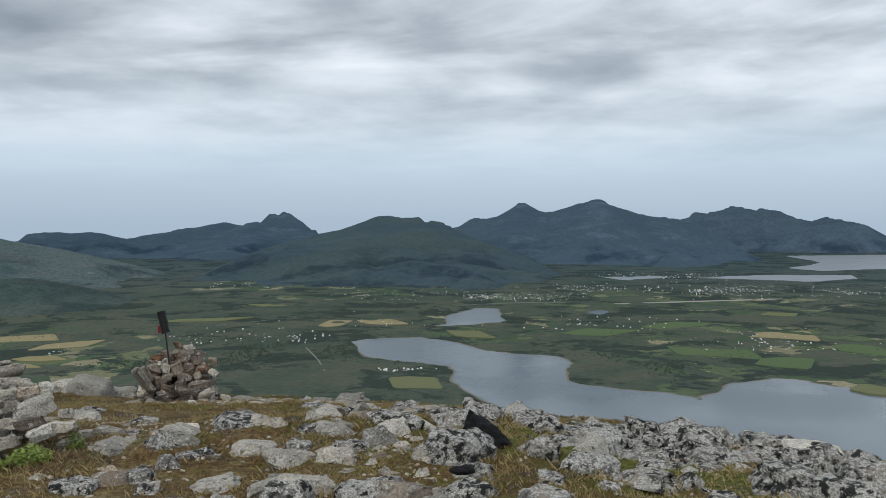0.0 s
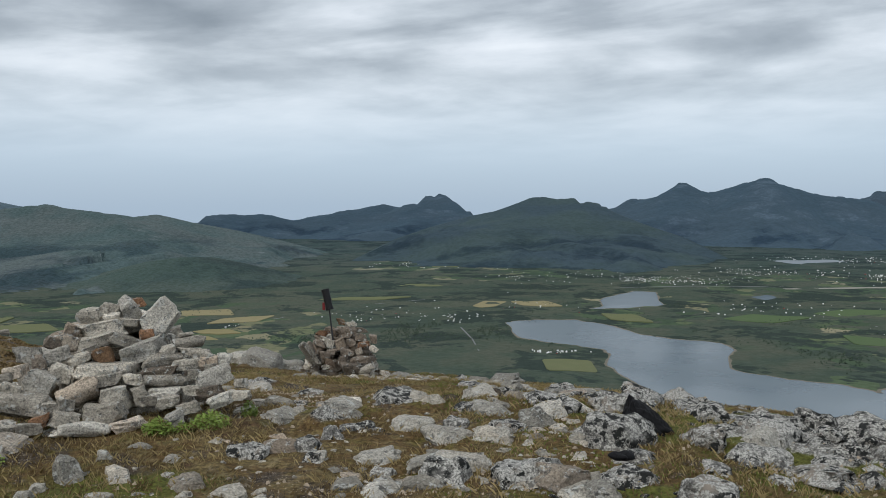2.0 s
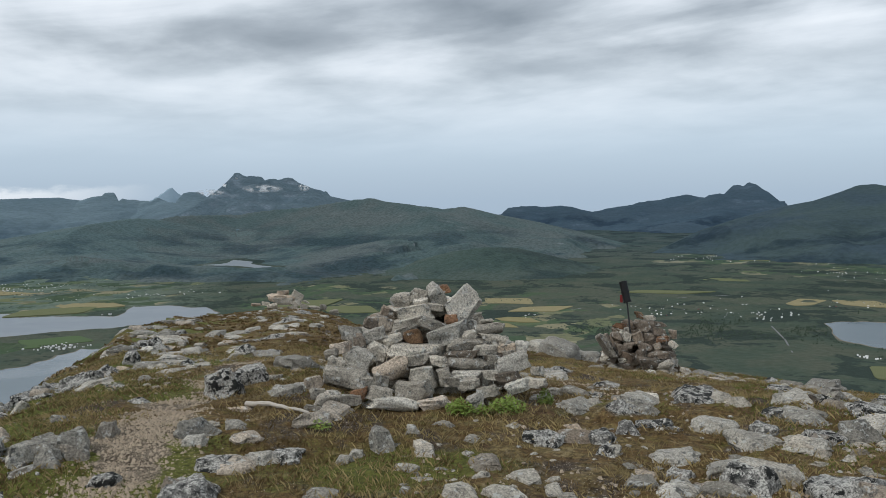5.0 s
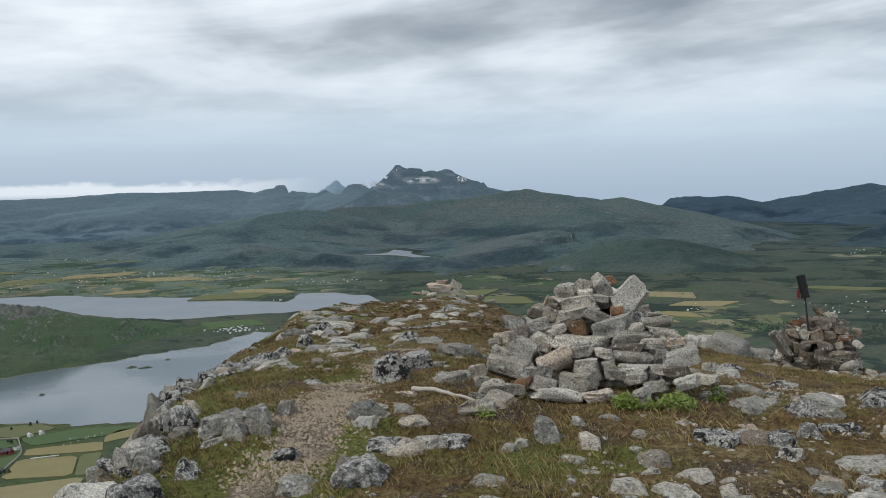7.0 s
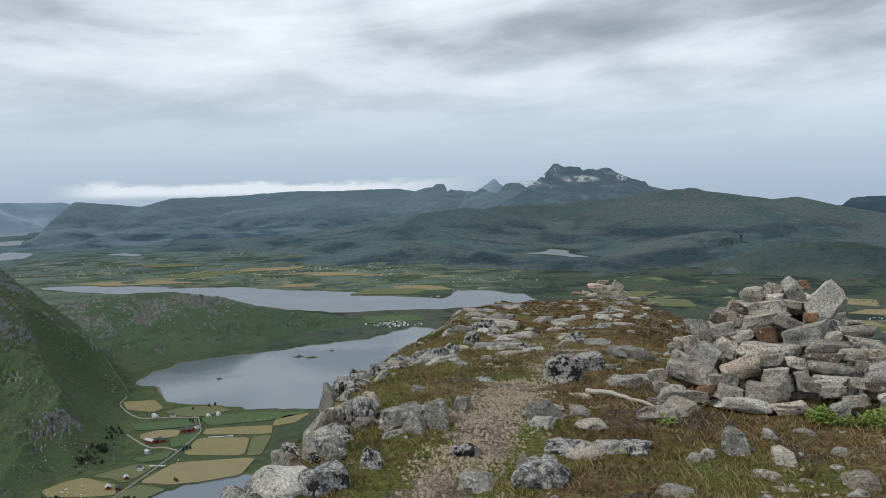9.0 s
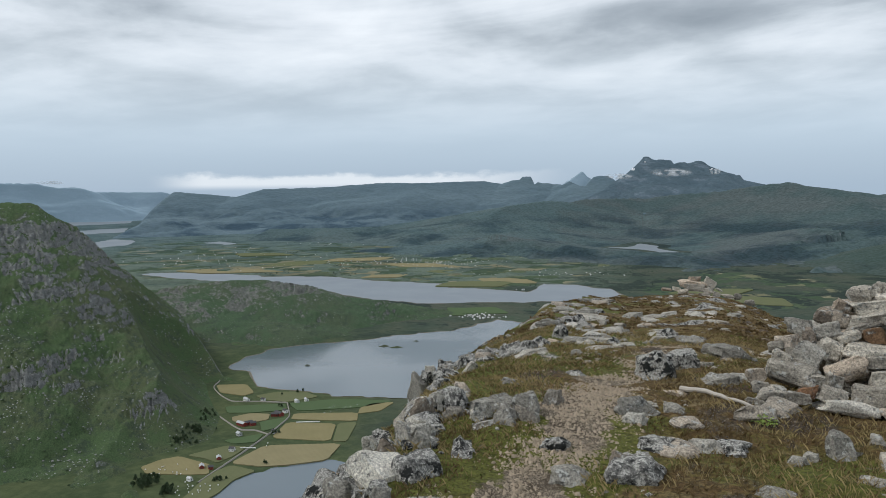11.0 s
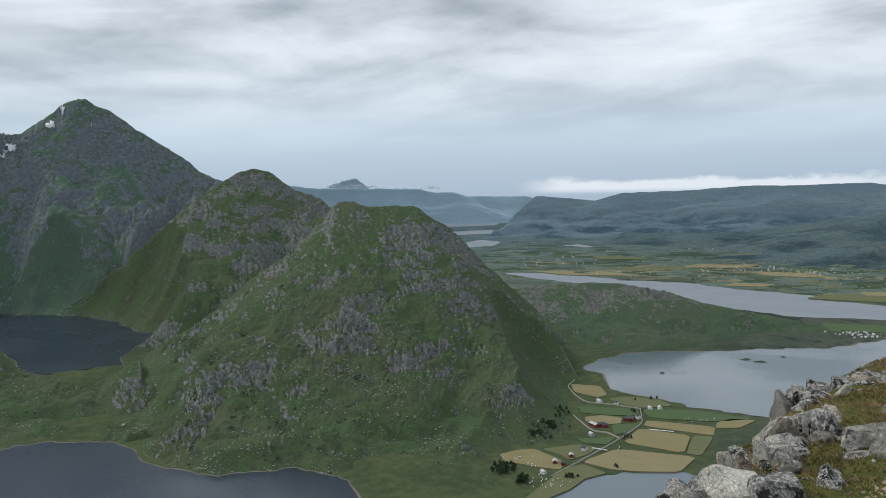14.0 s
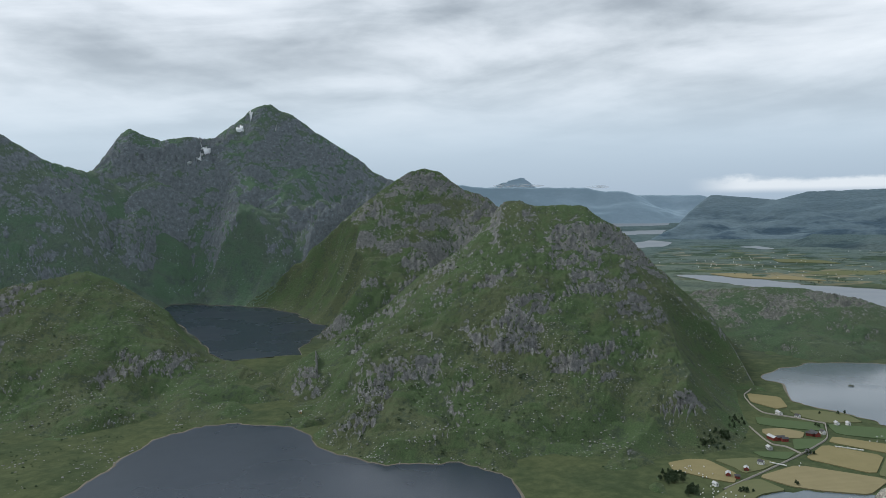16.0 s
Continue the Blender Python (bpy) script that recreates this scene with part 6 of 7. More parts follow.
GREY_RUBBLE = rock_material("weathered_rubble", (0.39, 0.36, 0.31), (0.42, 0.34, 0.265), False, True)
HEATH_ROCK = rock_material("pale_weathered_gneiss", (0.41, 0.385, 0.34), (0.40, 0.335, 0.27), False)
RUST_ROCK = rock_material("rusty_stone", (0.24, 0.135, 0.08), (0.30, 0.19, 0.11), False)


def rock_mesh(name, seed, mat, chops=5, fine=0.2, slab=False, worn=0.03, craggy=1.0, taper=0.0):
    """A stone one unit across: a block split along flat planes, with chipped edges and a rough skin. fine: the largest facet of the skin."""
    rnd = random.Random(seed)
    bm = bmesh.new()
    bmesh.ops.create_cube(bm, size=1)
    lean, slant = rnd.uniform(-0.3, 0.3), rnd.uniform(-0.25, 0.25)
    for v in bm.verts:
        v.co += Vector([rnd.uniform(-0.16, 0.16) for _ in range(3)])
        v.co.x += lean * v.co.z
        v.co.z += slant * v.co.x
    for _ in range(chops):
        way = Vector((rnd.gauss(0, 1), rnd.gauss(0, 1), rnd.gauss(0, 0.6 if slab else 1.0))).normalized()
        reach = max(v.co.dot(way) for v in bm.verts)
        bmesh.ops.bisect_plane(bm, geom=bm.verts[:] + bm.edges[:] + bm.faces[:], plane_co=way * reach * rnd.uniform(0.62, 0.88), plane_no=way, clear_outer=True)
        bmesh.ops.holes_fill(bm, edges=[e for e in bm.edges if e.is_boundary], sides=0)
    bmesh.ops.remove_doubles(bm, verts=bm.verts[:], dist=0.01)
    bmesh.ops.recalc_face_normals(bm, faces=bm.faces[:])
    for v in bm.verts:
        v.co.xy *= 1 - taper * (v.co.z + 0.5)
    if worn:
        bmesh.ops.bevel(bm, geom=bm.edges[:], offset=worn, segments=1, profile=0.5, affect="EDGES", clamp_overlap=True)
    bmesh.ops.triangulate(bm, faces=bm.faces[:])
    for _ in range(4):
        long = [e for e in bm.edges if e.calc_length() > fine]
        if long:
            bmesh.ops.subdivide_edges(bm, edges=long, cuts=1, use_grid_fill=False)
            bmesh.ops.triangulate(bm, faces=bm.faces[:])
    bm.normal_update()
    for v in bm.verts:
        p = v.co * 2.2 + Vector((seed * 3.7, 0, 0))
        v.co += v.normal * craggy * (0.10 * noise.noise(p) + 0.045 * noise.noise(p * 2.6) + 0.022 * noise.noise(p * 6.5))
    low, high = [min(v.co[i] for v in bm.verts) for i in range(3)], [max(v.co[i] for v in bm.verts) for i in range(3)]
    for v in bm.verts:
        for i in range(3):
            v.co[i] = (v.co[i] - (low[i] + high[i]) / 2) / (high[i] - low[i])
    for f in bm.faces:
        f.smooth = True
    for e in bm.edges:
        e.smooth = len(e.link_faces) != 2 or e.calc_face_angle() < radians(24)
    me = bpy.data.meshes.new(name)
    bm.to_mesh(me)
    bm.free()
    me.materials.append(mat)
    return me


BOULDERS = [rock_mesh("rock", 100 + i, LICHEN_ROCK, 9 + i % 4, 0.13, False, 0.02, 1.25, 0.38) for i in range(9)]
GREY_ROCKS = [rock_mesh("rock", 200 + i, HEATH_ROCK, 9 + i % 4, 0.14, False, 0.02, 1.1, 0.42) for i in range(8)]
STONES = [rock_mesh("stone", 300 + i, (CAIRN_ROCK, CAIRN_ROCK, PALE_ROCK)[i % 3], 6 + i % 4, 0.2, i % 2 == 0, 0.04, 1.0) for i in range(18)]
BROWN = [rock_mesh("stone", 350 + i, BROWN_ROCK, 6 + i % 3, 0.22, False, 0.04, 1.0) for i in range(6)]
RUSTY = [rock_mesh("stone", 400 + i, RUST_ROCK, 4, 0.2, False, 0.025, 0.7) for i in range(2)]
SMALL = [rock_mesh("rock", 500 + i, (LICHEN_ROCK, PALE_ROCK, CAIRN_ROCK)[i % 3], 6 + i % 3, 0.6, False, 0.0, 1.0, 0.4) for i in range(12)]
PLAIN_STONES = [STONES[i] for i in range(18) if i % 3 != 2]
KEY_BLOCK = rock_mesh("stone", 430, PALE_ROCK, 2, 0.16, True, 0.03, 0.6)
ROCK_WORDS = ["grey boulder crusted with white and black lichen", "pale lichen-spotted rock sunk in the heath", "weathered grey rock lying in heather"]


def lay_rock(mesh, at, w, d, h, turn, lean, label, group="rocks on the summit"):
    ob = new("rock", mesh)
    ob.matrix_basis = Matrix.Translation(at) @ pose(0, 0, 0, lean, lean * 0.6, turn) @ Matrix.Diagonal((w, d, h, 1))
    return tagged(ob, label, "rock", group)


ROCKS_NEAR = [
    [(-1.55, -17.03, 5.96, 3.16), (4.59, -19.29, 5.29, 2.75), (10.23, -19.06, 3.87, 2.54), (-7.05, -16.54, 3.04, 2.13), (-10.69, -16.9, 3.9, 1.69), (-15.0, -17.2, 4.67, 1.88), (-2.36, -17.76, 3.25, 1.37), (-2.56, -19.33, 4.36, 1.83), (-10.97, -15.27, 3.74, 2.32), (-22.91, -16.9, 4.25, 2.77), (-27.37, -16.82, 3.65, 2.68), (-19.42, -17.87, 2.39, 1.12), (-11.85, -17.78, 1.65, 0.87), (-8.05, -18.16, 2.25, 0.8), (-19.45, -13.1, 1.22, 0.83), (-15.53, -14.01, 2.17, 1.11), (-18.66, -14.68, 3.14, 1.63), (-5.65, -13.69, 2.71, 1.53), (-7.24, -14.4, 2.68, 1.52)],
    [(24.04, -11.01, 3.12, 1.96), (21.91, -11.25, 2.71, 1.34), (6.75, -12.21, 2.71, 1.35), (6.06, -12.99, 2.13, 1.11), (17.76, -14.1, 3.01, 0.98), (16.58, -15.28, 2.85, 1.09), (18.87, -15.81, 1.91, 1.32), (15.86, -17.49, 4.27, 1.22), (12.64, -17.8, 3.29, 1.3), (24.37, -16.69, 3.2, 1.33), (19.79, -17.34, 1.53, 0.98), (7.16, -14.78, 3.44, 1.25), (4.28, -15.42, 2.89, 1.7), (13.56, -13.2, 2.22, 0.75), (20.18, -13.05, 2.07, 0.65), (7.37, -16.38, 3.04, 0.67), (9.92, -15.61, 1.88, 1.12), (2.17, -13.17, 2.34, 1.15), (3.77, -14.3, 2.33, 0.95), (-26.21, -14.28, 2.2, 1.03)],
    [(46.36, -12.87, 3.12, 2.6), (42.73, -13.19, 2.65, 1.32), (42.17, -11.64, 2.35, 1.15), (40.54, -15.38, 2.71, 1.32), (43.88, -17.43, 2.88, 1.3), (47.0, -17.53, 3.03, 1.23), (35.77, -16.98, 1.6, 2.1), (23.58, -11.14, 3.34, 2.15), (20.23, -16.39, 2.13, 1.14), (24.56, -16.66, 3.07, 1.51), (19.73, -17.22, 1.55, 0.64), (15.3, -18.19, 1.91, 1.04), (21.72, -14.66, 3.12, 0.96), (43.83, -10.58, 1.97, 0.61), (45.8, -15.35, 1.56, 0.51), (42.26, -17.55, 1.48, 0.69), (33.58, -16.33, 1.09, 0.55), (37.53, -17.3, 1.05, 0.43)],
]
ROCKS_BRINK = [
    [(48.48, -15.53, 2.93, 1.46), (45.82, -17.78, 3.16, 1.02), (42.45, -17.25, 2.87, 0.83), (45.41, -12.46, 3.34, 2.07), (41.41, -11.81, 2.91, 1.44), (41.52, -13.17, 2.7, 1.04), (38.97, -15.21, 2.65, 1.21), (56.17, -16.07, 2.11, 2.02), (54.25, -15.35, 1.55, 1.3), (62.09, -14.28, 1.57, 2.27), (60.68, -13.23, 1.63, 1.72), (61.4, -15.53, 2.62, 2.15), (63.85, -16.82, 2.01, 1.92), (66.35, -18.04, 1.59, 1.51), (62.89, -16.9, 1.65, 1.0), (58.85, -15.7, 2.66, 1.02), (52.73, -10.47, 1.18, 1.18), (51.37, -9.79, 1.86, 1.07), (52.29, -8.59, 1.19, 0.87)],
    [(57.65, -15.5, 1.91, 0.95), (60.82, -15.87, 1.87, 0.75), (54.97, -11.85, 2.35, 0.86), (68.36, -19.51, 1.72, 1.05), (65.64, -19.19, 1.24, 0.79), (56.72, -14.06, 1.35, 0.61), (54.31, -17.92, 2.3, 1.13), (49.97, -19.16, 1.73, 1.68), (53.24, -19.7, 3.25, 0.63), (66.71, -20.06, 1.75, 0.88), (38.59, -17.73, 1.49, 0.37), (45.15, -16.07, 1.94, 0.65), (45.98, -10.38, 1.38, 0.59), (43.29, -10.5, 1.18, 0.51), (52.18, -13.03, 1.57, 0.58), (59.36, -12.74, 1.53, 0.96), (58.06, -12.22, 1.35, 0.77), (48.8, -16.17, 1.95, 0.76)],
    [(72.31, -21.26, 2.93, 2.39), (69.54, -21.22, 3.29, 2.01), (67.28, -20.32, 1.32, 1.17), (66.18, -18.92, 1.89, 1.67), (64.01, -17.16, 2.26, 1.8), (62.93, -17.48, 1.31, 0.93), (64.98, -19.42, 1.13, 1.1)],
]
rnd = random.Random(21)
for i, rows in enumerate(ROCKS_NEAR + ROCKS_BRINK):
    for az, dip, wide, tall in rows:
        at, r = on_summit(az, dip)
        w, h = 1.16 * r * math.tan(radians(wide)), r * math.tan(radians(tall))
        d = w * rnd.uniform(0.75, 1.0)
        # the seen height is partly the top face of the stone
        h = max(0.5 * h, h - 0.2 * d, 0.05)
        sunk = 0.95 * h
        meshes = BOULDERS if i == 0 or rnd.random() < 0.4 else GREY_ROCKS
        away = Vector((at.x, at.y, 0)).normalized() * 0.30 * d
        foot = Vector((at.x + away.x, at.y + away.y, at.z))
        foot.z = float(summit_height(np.array([foot.x]), np.array([foot.y]))[0][0])
        lay_rock(rnd.choice(meshes), foot + Vector((0, 0, h / 2 - sunk / 2)), w, d, h + sunk, az + rnd.choice((0, 180)) + rnd.uniform(-30, 30), rnd.uniform(-16, 16), ROCK_WORDS[0] if meshes is BOULDERS else ROCK_WORDS[2])


def scatter_rocks(count, az0, az1, r0, r1, size, seed, want, name, label, flat=(0.22, 0.48), tip=10):
    """Loose rocks in drifts; want: how stony each bearing is. The larger are things, the small ones lie joined in one mesh."""
    rnd = random.Random(seed)
    made, co, faces, first = 0, [], [], 0
    while made < count:
        az = rnd.uniform(az0, az1)
        rim = float(np.interp(az, EDGE[:, 0], EDGE[:, 2])) - 0.3
        r = math.sqrt(rnd.uniform(r0 * r0, max(min(r1, rim), r0 + 0.1) ** 2))
        x, y = -math.sin(radians(az)) * r, math.cos(radians(az)) * r
        drift = float(fbm(np.array([x / 1.7]), np.array([y / 1.7]), 3, seed)[0])
        if drift + want(az) < rnd.uniform(-0.3, 0.4) or float(trail(np.array([x]), np.array([y]))[0]) < 0.4:
            made += 0.02
            continue
        s = size * (0.10 + 0.90 * rnd.random() ** 6)
        if rim - r < 1.5:
            s *= 0.5
        z = float(summit_height(np.array([x]), np.array([y]))[0][0])
        w, d, h = s * rnd.uniform(0.9, 1.6), s * rnd.uniform(0.7, 1.2), s * rnd.uniform(*flat)
        turn, lean = rnd.uniform(0, 360), rnd.uniform(-tip, tip)
        if s > 0.26:
            lay_rock(rnd.choice((BOULDERS if name == "rubble" else GREY_ROCKS) if s > 0.3 else SMALL), (x, y, z - 0.02 * h), w, d, h, turn, lean, ROCK_WORDS[1] if s > 0.3 else "small loose stone lying in the heath")
        else:
            m = Matrix.Translation((x, y, z - 0.02 * h)) @ pose(0, 0, 0, lean, lean, turn) @ Matrix.Diagonal((w, d, h, 1))
            me = SMALL[rnd.randrange(12)]
            co += [(m @ v.co)[:] for v in me.vertices]
            faces += [[first + k for k in p.vertices] for p in me.polygons]
            first += len(me.vertices)
        made += 1
    to_object(name, np.array(co), faces, LICHEN_RUBBLE if name == "rubble" else GREY_RUBBLE, smooth=False, label=label, category="stones", kind="stuff")


scatter_rocks(480, -34, 3, 4.0, 11, 0.46, 31, lambda az: 0.02 if az < -2 else -0.05, "rubble", "lichen-grown rubble between the boulders", (0.35, 0.75), 22)
scatter_rocks(1700, 0, 52, 3.8, 14, 0.34, 32, lambda az: -0.05, "loose_stones", "small grey stones lying in the heath", (0.28, 0.55))
scatter_rocks(600, 28, 54, 9, 36, 0.50, 33, lambda az: 0.05, "loose_stones", "pale stones on the far end of the summit")
scatter_rocks(700, 48, 72, 3.8, 15, 0.36, 34, lambda az: 0.05 if az > 60 else -0.15, "rubble", "broken rock along the brink of the summit", (0.35, 0.8), 26)


# the jagged crag that breaks out at the brink: bearing, dip, breadth and height in degrees
rnd = random.Random(45)
for az, dip, wide, tall in ((62.6, -13.9, 1.9, 2.6), (61.6, -13.0, 1.7, 1.9), (60.5, -12.5, 1.5, 1.5), (63.0, -15.2, 2.3, 1.9), (61.8, -14.8, 2.0, 1.7), (60.3, -13.9, 1.8, 1.2), (59.2, -12.4, 1.2, 1.0), (64.6, -16.6, 2.2, 1.8), (63.4, -16.9, 1.9, 1.4), (66.0, -17.9, 2.3, 1.9), (65.0, -18.4, 1.8, 1.4), (67.4, -19.2, 2.2, 1.8), (69.2, -20.6, 3.4, 2.6), (66.8, -20.6, 2.0, 1.5), (59.0, -15.4, 2.3, 1.5), (57.4, -15.9, 2.2, 1.9), (55.9, -15.7, 1.7, 1.6)):
    at, r = on_summit(az, dip - 0.6)
    w, h = 0.95 * r * math.tan(radians(wide)), 1.0 * r * math.tan(radians(tall))
    lay_rock(rnd.choice(GREY_ROCKS), at + Vector((0, 0, 0.15 * h)), 0.95 * w, w * rnd.uniform(0.5, 0.8), 1.4 * h, az + rnd.uniform(-40, 40), rnd.uniform(-26, 26), "jagged pale grey rock on the brink of the summit")


# ---- cairns ----
def place_stone(cairn, az, dip, wide, tall, turn, dist, rnd, mesh=None):
    """A stone of a cairn: seen along a bearing and dip at a distance, so wide and tall, tipped by turn."""
    w, h = dist * math.tan(radians(wide)), dist * math.tan(radians(tall))
    t = radians(abs(turn))
    c2 = math.cos(t) ** 2 - math.sin(t) ** 2
    if abs(turn) < 35:
        w, h = max((w * math.cos(t) - h * math.sin(t)) / max(c2, 0.35), 0.45 * w), max((h * math.cos(t) - w * math.sin(t)) / max(c2, 0.35), 0.40 * h)
    depth = max(0.55 * w, h) * rnd.uniform(0.8, 1.05)
    far = dist + 0.32 * depth
    e = radians(dip)
    at = EYE + Vector((-math.sin(radians(az)) * math.cos(e), math.cos(radians(az)) * math.cos(e), math.sin(e))) * far
    ob = new("stone", mesh or rnd.choice(PLAIN_STONES))
    ob.parent = cairn
    ob.matrix_basis = Matrix.Translation(at) @ pose(0, 0, 0, 0, 0, az) @ pose(0, 0, 0, rnd.uniform(-6, 10), -turn + rnd.uniform(-4, 4), rnd.choice((0, 180)) + rnd.uniform(-16, 16)) @ Matrix.Diagonal((1.06 * w, 1.0 * depth, 1.04 * h, 1))
    return ob


def fill_cairn(cairn, centre, az, profile, flat, size, rnd, meshes):
    """The dry-laid body of a cairn: rings of stones, course upon course; profile: (height, radius) from the foot up."""
    heights, radii = zip(*profile)
    z = heights[0]
    while z < heights[-1]:
        wide = float(np.interp(z, heights, radii))
        for ring in (1.0, 0.5):
            count = max(3, int(6.0 * wide * ring / size))
            for i in range(count):
                t = (i + rnd.uniform(-0.3, 0.3)) * 2 * math.pi / count
                s = size * rnd.uniform(0.8, 1.3)
                at = Vector((math.cos(t) * wide * ring, math.sin(t) * wide * flat * ring, z + rnd.uniform(-0.02, 0.02)))
                at.rotate(Matrix.Rotation(radians(az), 3, "Z"))
                ob = new("stone", rnd.choice(meshes))
                ob.parent = cairn
                ob.matrix_basis = Matrix.Translation(Vector(centre) + at) @ pose(0, 0, 0, rnd.uniform(-16, 16), rnd.uniform(-16, 16), az + math.degrees(t) + 90 + rnd.uniform(-25, 25)) @ Matrix.Diagonal((s * 1.25, s * 0.95, s * 0.62, 1))
        z += size * 0.46


def course(cairn, rows, low, high, d0, d1, rnd, rust=(), pale=(), brown=0.06, dark=()):
    for i, (az, dip, wide, tall, turn) in enumerate(rows):
        k = min(max((dip - low) / (high - low), 0), 1)
        place_stone(cairn, az, dip, wide, tall, turn, d0 + (d1 - d0) * k, rnd, KEY_BLOCK if turn == -38 and wide > 2 else RUSTY[i % 2] if i in rust else STONES[(2, 5, 8, 11, 14, 17)[i % 6]] if i in pale else rnd.choice(BROWN) if i in dark or brown > rnd.random() else None)


rnd = random.Random(77)
big_cairn = thing("cairn", "broad cairn of stacked grey granite stones on the summit", "cairn")
CROWN = [(31.33, -6.31, 1.03, 0.97, 15), (31.9, -6.66, 1.34, 1.51, 0), (33.03, -6.61, 1.42, 0.77, 5), (34.36, -7.03, 1.62, 1.3, -10), (33.53, -6.95, 1.17, 0.9, 20), (33.0, -7.23, 1.0, 0.58, 0), (31.96, -7.58, 1.27, 0.72, -10), (30.11, -7.68, 2.83, 2.2, -38), (33.62, -7.92, 2.99, 1.3, 4), (35.38, -7.95, 1.03, 0.86, 35), (34.05, -8.65, 2.27, 1.24, 12), (32.25, -8.78, 2.54, 1.41, 14)]
TOP = [(31.16, -9.43, 3.45, 1.92, 10), (33.56, -9.53, 1.38, 1.21, 5), (34.51, -9.25, 1.55, 1.02, 22), (36.33, -9.46, 2.13, 1.7, 25), (35.56, -8.65, 1.49, 1.25, 15), (37.97, -9.31, 1.63, 1.1, 0), (37.27, -9.96, 0.82, 1.34, 0), (34.98, -9.79, 1.51, 1.05, 15), (36.4, -8.7, 1.45, 1.24, 25), (30.9, -8.43, 1.14, 0.89, -10), (29.57, -9.6, 1.16, 0.9, 15), (28.2, -9.15, 2.17, 0.93, -2)]
UPPER = [(28.39, -8.63, 0.94, 0.34, 0), (27.83, -9.86, 2.66, 1.16, -8), (29.93, -10.2, 2.66, 1.19, -6), (28.32, -10.55, 2.13, 1.02, -6), (33.29, -10.57, 4.32, 1.25, -2), (36.09, -10.62, 1.67, 1.65, -15), (38.67, -10.25, 1.62, 1.02, 5), (33.83, -11.14, 2.98, 1.14, -5), (31.83, -11.28, 1.6, 0.85, -5), (30.27, -10.92, 2.77, 0.89, -2), (37.28, -10.99, 2.29, 2.09, -25), (38.99, -11.28, 1.44, 1.2, -20)]
MIDDLE = [(29.78, -11.61, 2.88, 1.11, 3), (27.04, -10.48, 1.65, 0.98, -10), (26.01, -10.37, 1.24, 0.82, 0), (26.8, -10.88, 1.03, 0.58, 0), (27.84, -11.39, 1.23, 1.23, -10), (35.1, -11.91, 2.94, 2.3, -18), (38.42, -12.42, 3.68, 2.56, 14), (32.89, -12.41, 2.27, 2.17, 10), (29.95, -12.27, 2.87, 0.85, -4), (28.17, -12.29, 1.37, 0.72, 0), (26.65, -11.51, 2.86, 2.07, 18), (31.43, -12.38, 1.06, 1.41, 0)]
LOWER = [(35.95, -12.69, 1.54, 1.46, -20), (36.89, -12.7, 1.06, 1.06, 0), (30.77, -12.69, 1.37, 0.72, 0), (29.63, -12.98, 1.59, 1.12, 5), (37.49, -13.41, 1.57, 1.09, -8), (35.96, -13.47, 2.02, 1.36, 12), (33.68, -13.32, 3.05, 2.33, -15), (26.97, -12.57, 2.32, 1.25, -5), (28.33, -13.42, 1.72, 1.19, 10), (39.64, -13.76, 1.94, 1.26, -5), (38.01, -13.77, 1.58, 0.76, 0), (40.34, -14.58, 2.07, 1.35, 10)]
FOOT = [(39.23, -14.67, 1.27, 0.69, 0), (35.3, -14.16, 4.11, 1.41, 5), (32.02, -14.18, 2.62, 1.0, 4), (29.23, -14.06, 1.34, 1.09, -10), (26.1, -13.09, 2.17, 1.33, -12), (25.0, -12.8, 1.58, 0.76, 0), (40.56, -12.52, 1.43, 1.22, 15), (40.32, -13.26, 1.1, 0.76, 0), (39.33, -10.7, 1.16, 1.02, -10), (24.85, -12.0, 1.13, 0.86, 10)]
for rows, rust, pale, dark in ((CROWN, (0,), (1, 5, 7), ()), (TOP, (1, 9), (0, 3, 5), (6, 8)), (UPPER, (), (6, 10), (9,)), (MIDDLE, (), (2, 8, 10), ()), (LOWER, (4,), (), (7,)), (FOOT, (), (1, 2, 3, 4), ())):
    course(big_cairn, rows, -14.5, -6.2, 6.02, 6.68, rnd, rust, pale, 0.0, dark)
fill_cairn(big_cairn, (-math.sin(radians(32.6)) * 6.95, math.cos(radians(32.6)) * 6.95, 0), 32.6, [(0.05, 0.66), (0.2, 0.66), (0.4, 0.56), (0.52, 0.42), (0.64, 0.28), (0.74, 0.12)], 0.60, 0.18, rnd, STONES)
small_cairn = thing("cairn", "small cairn of brown and grey stones holding a marker", "cairn")
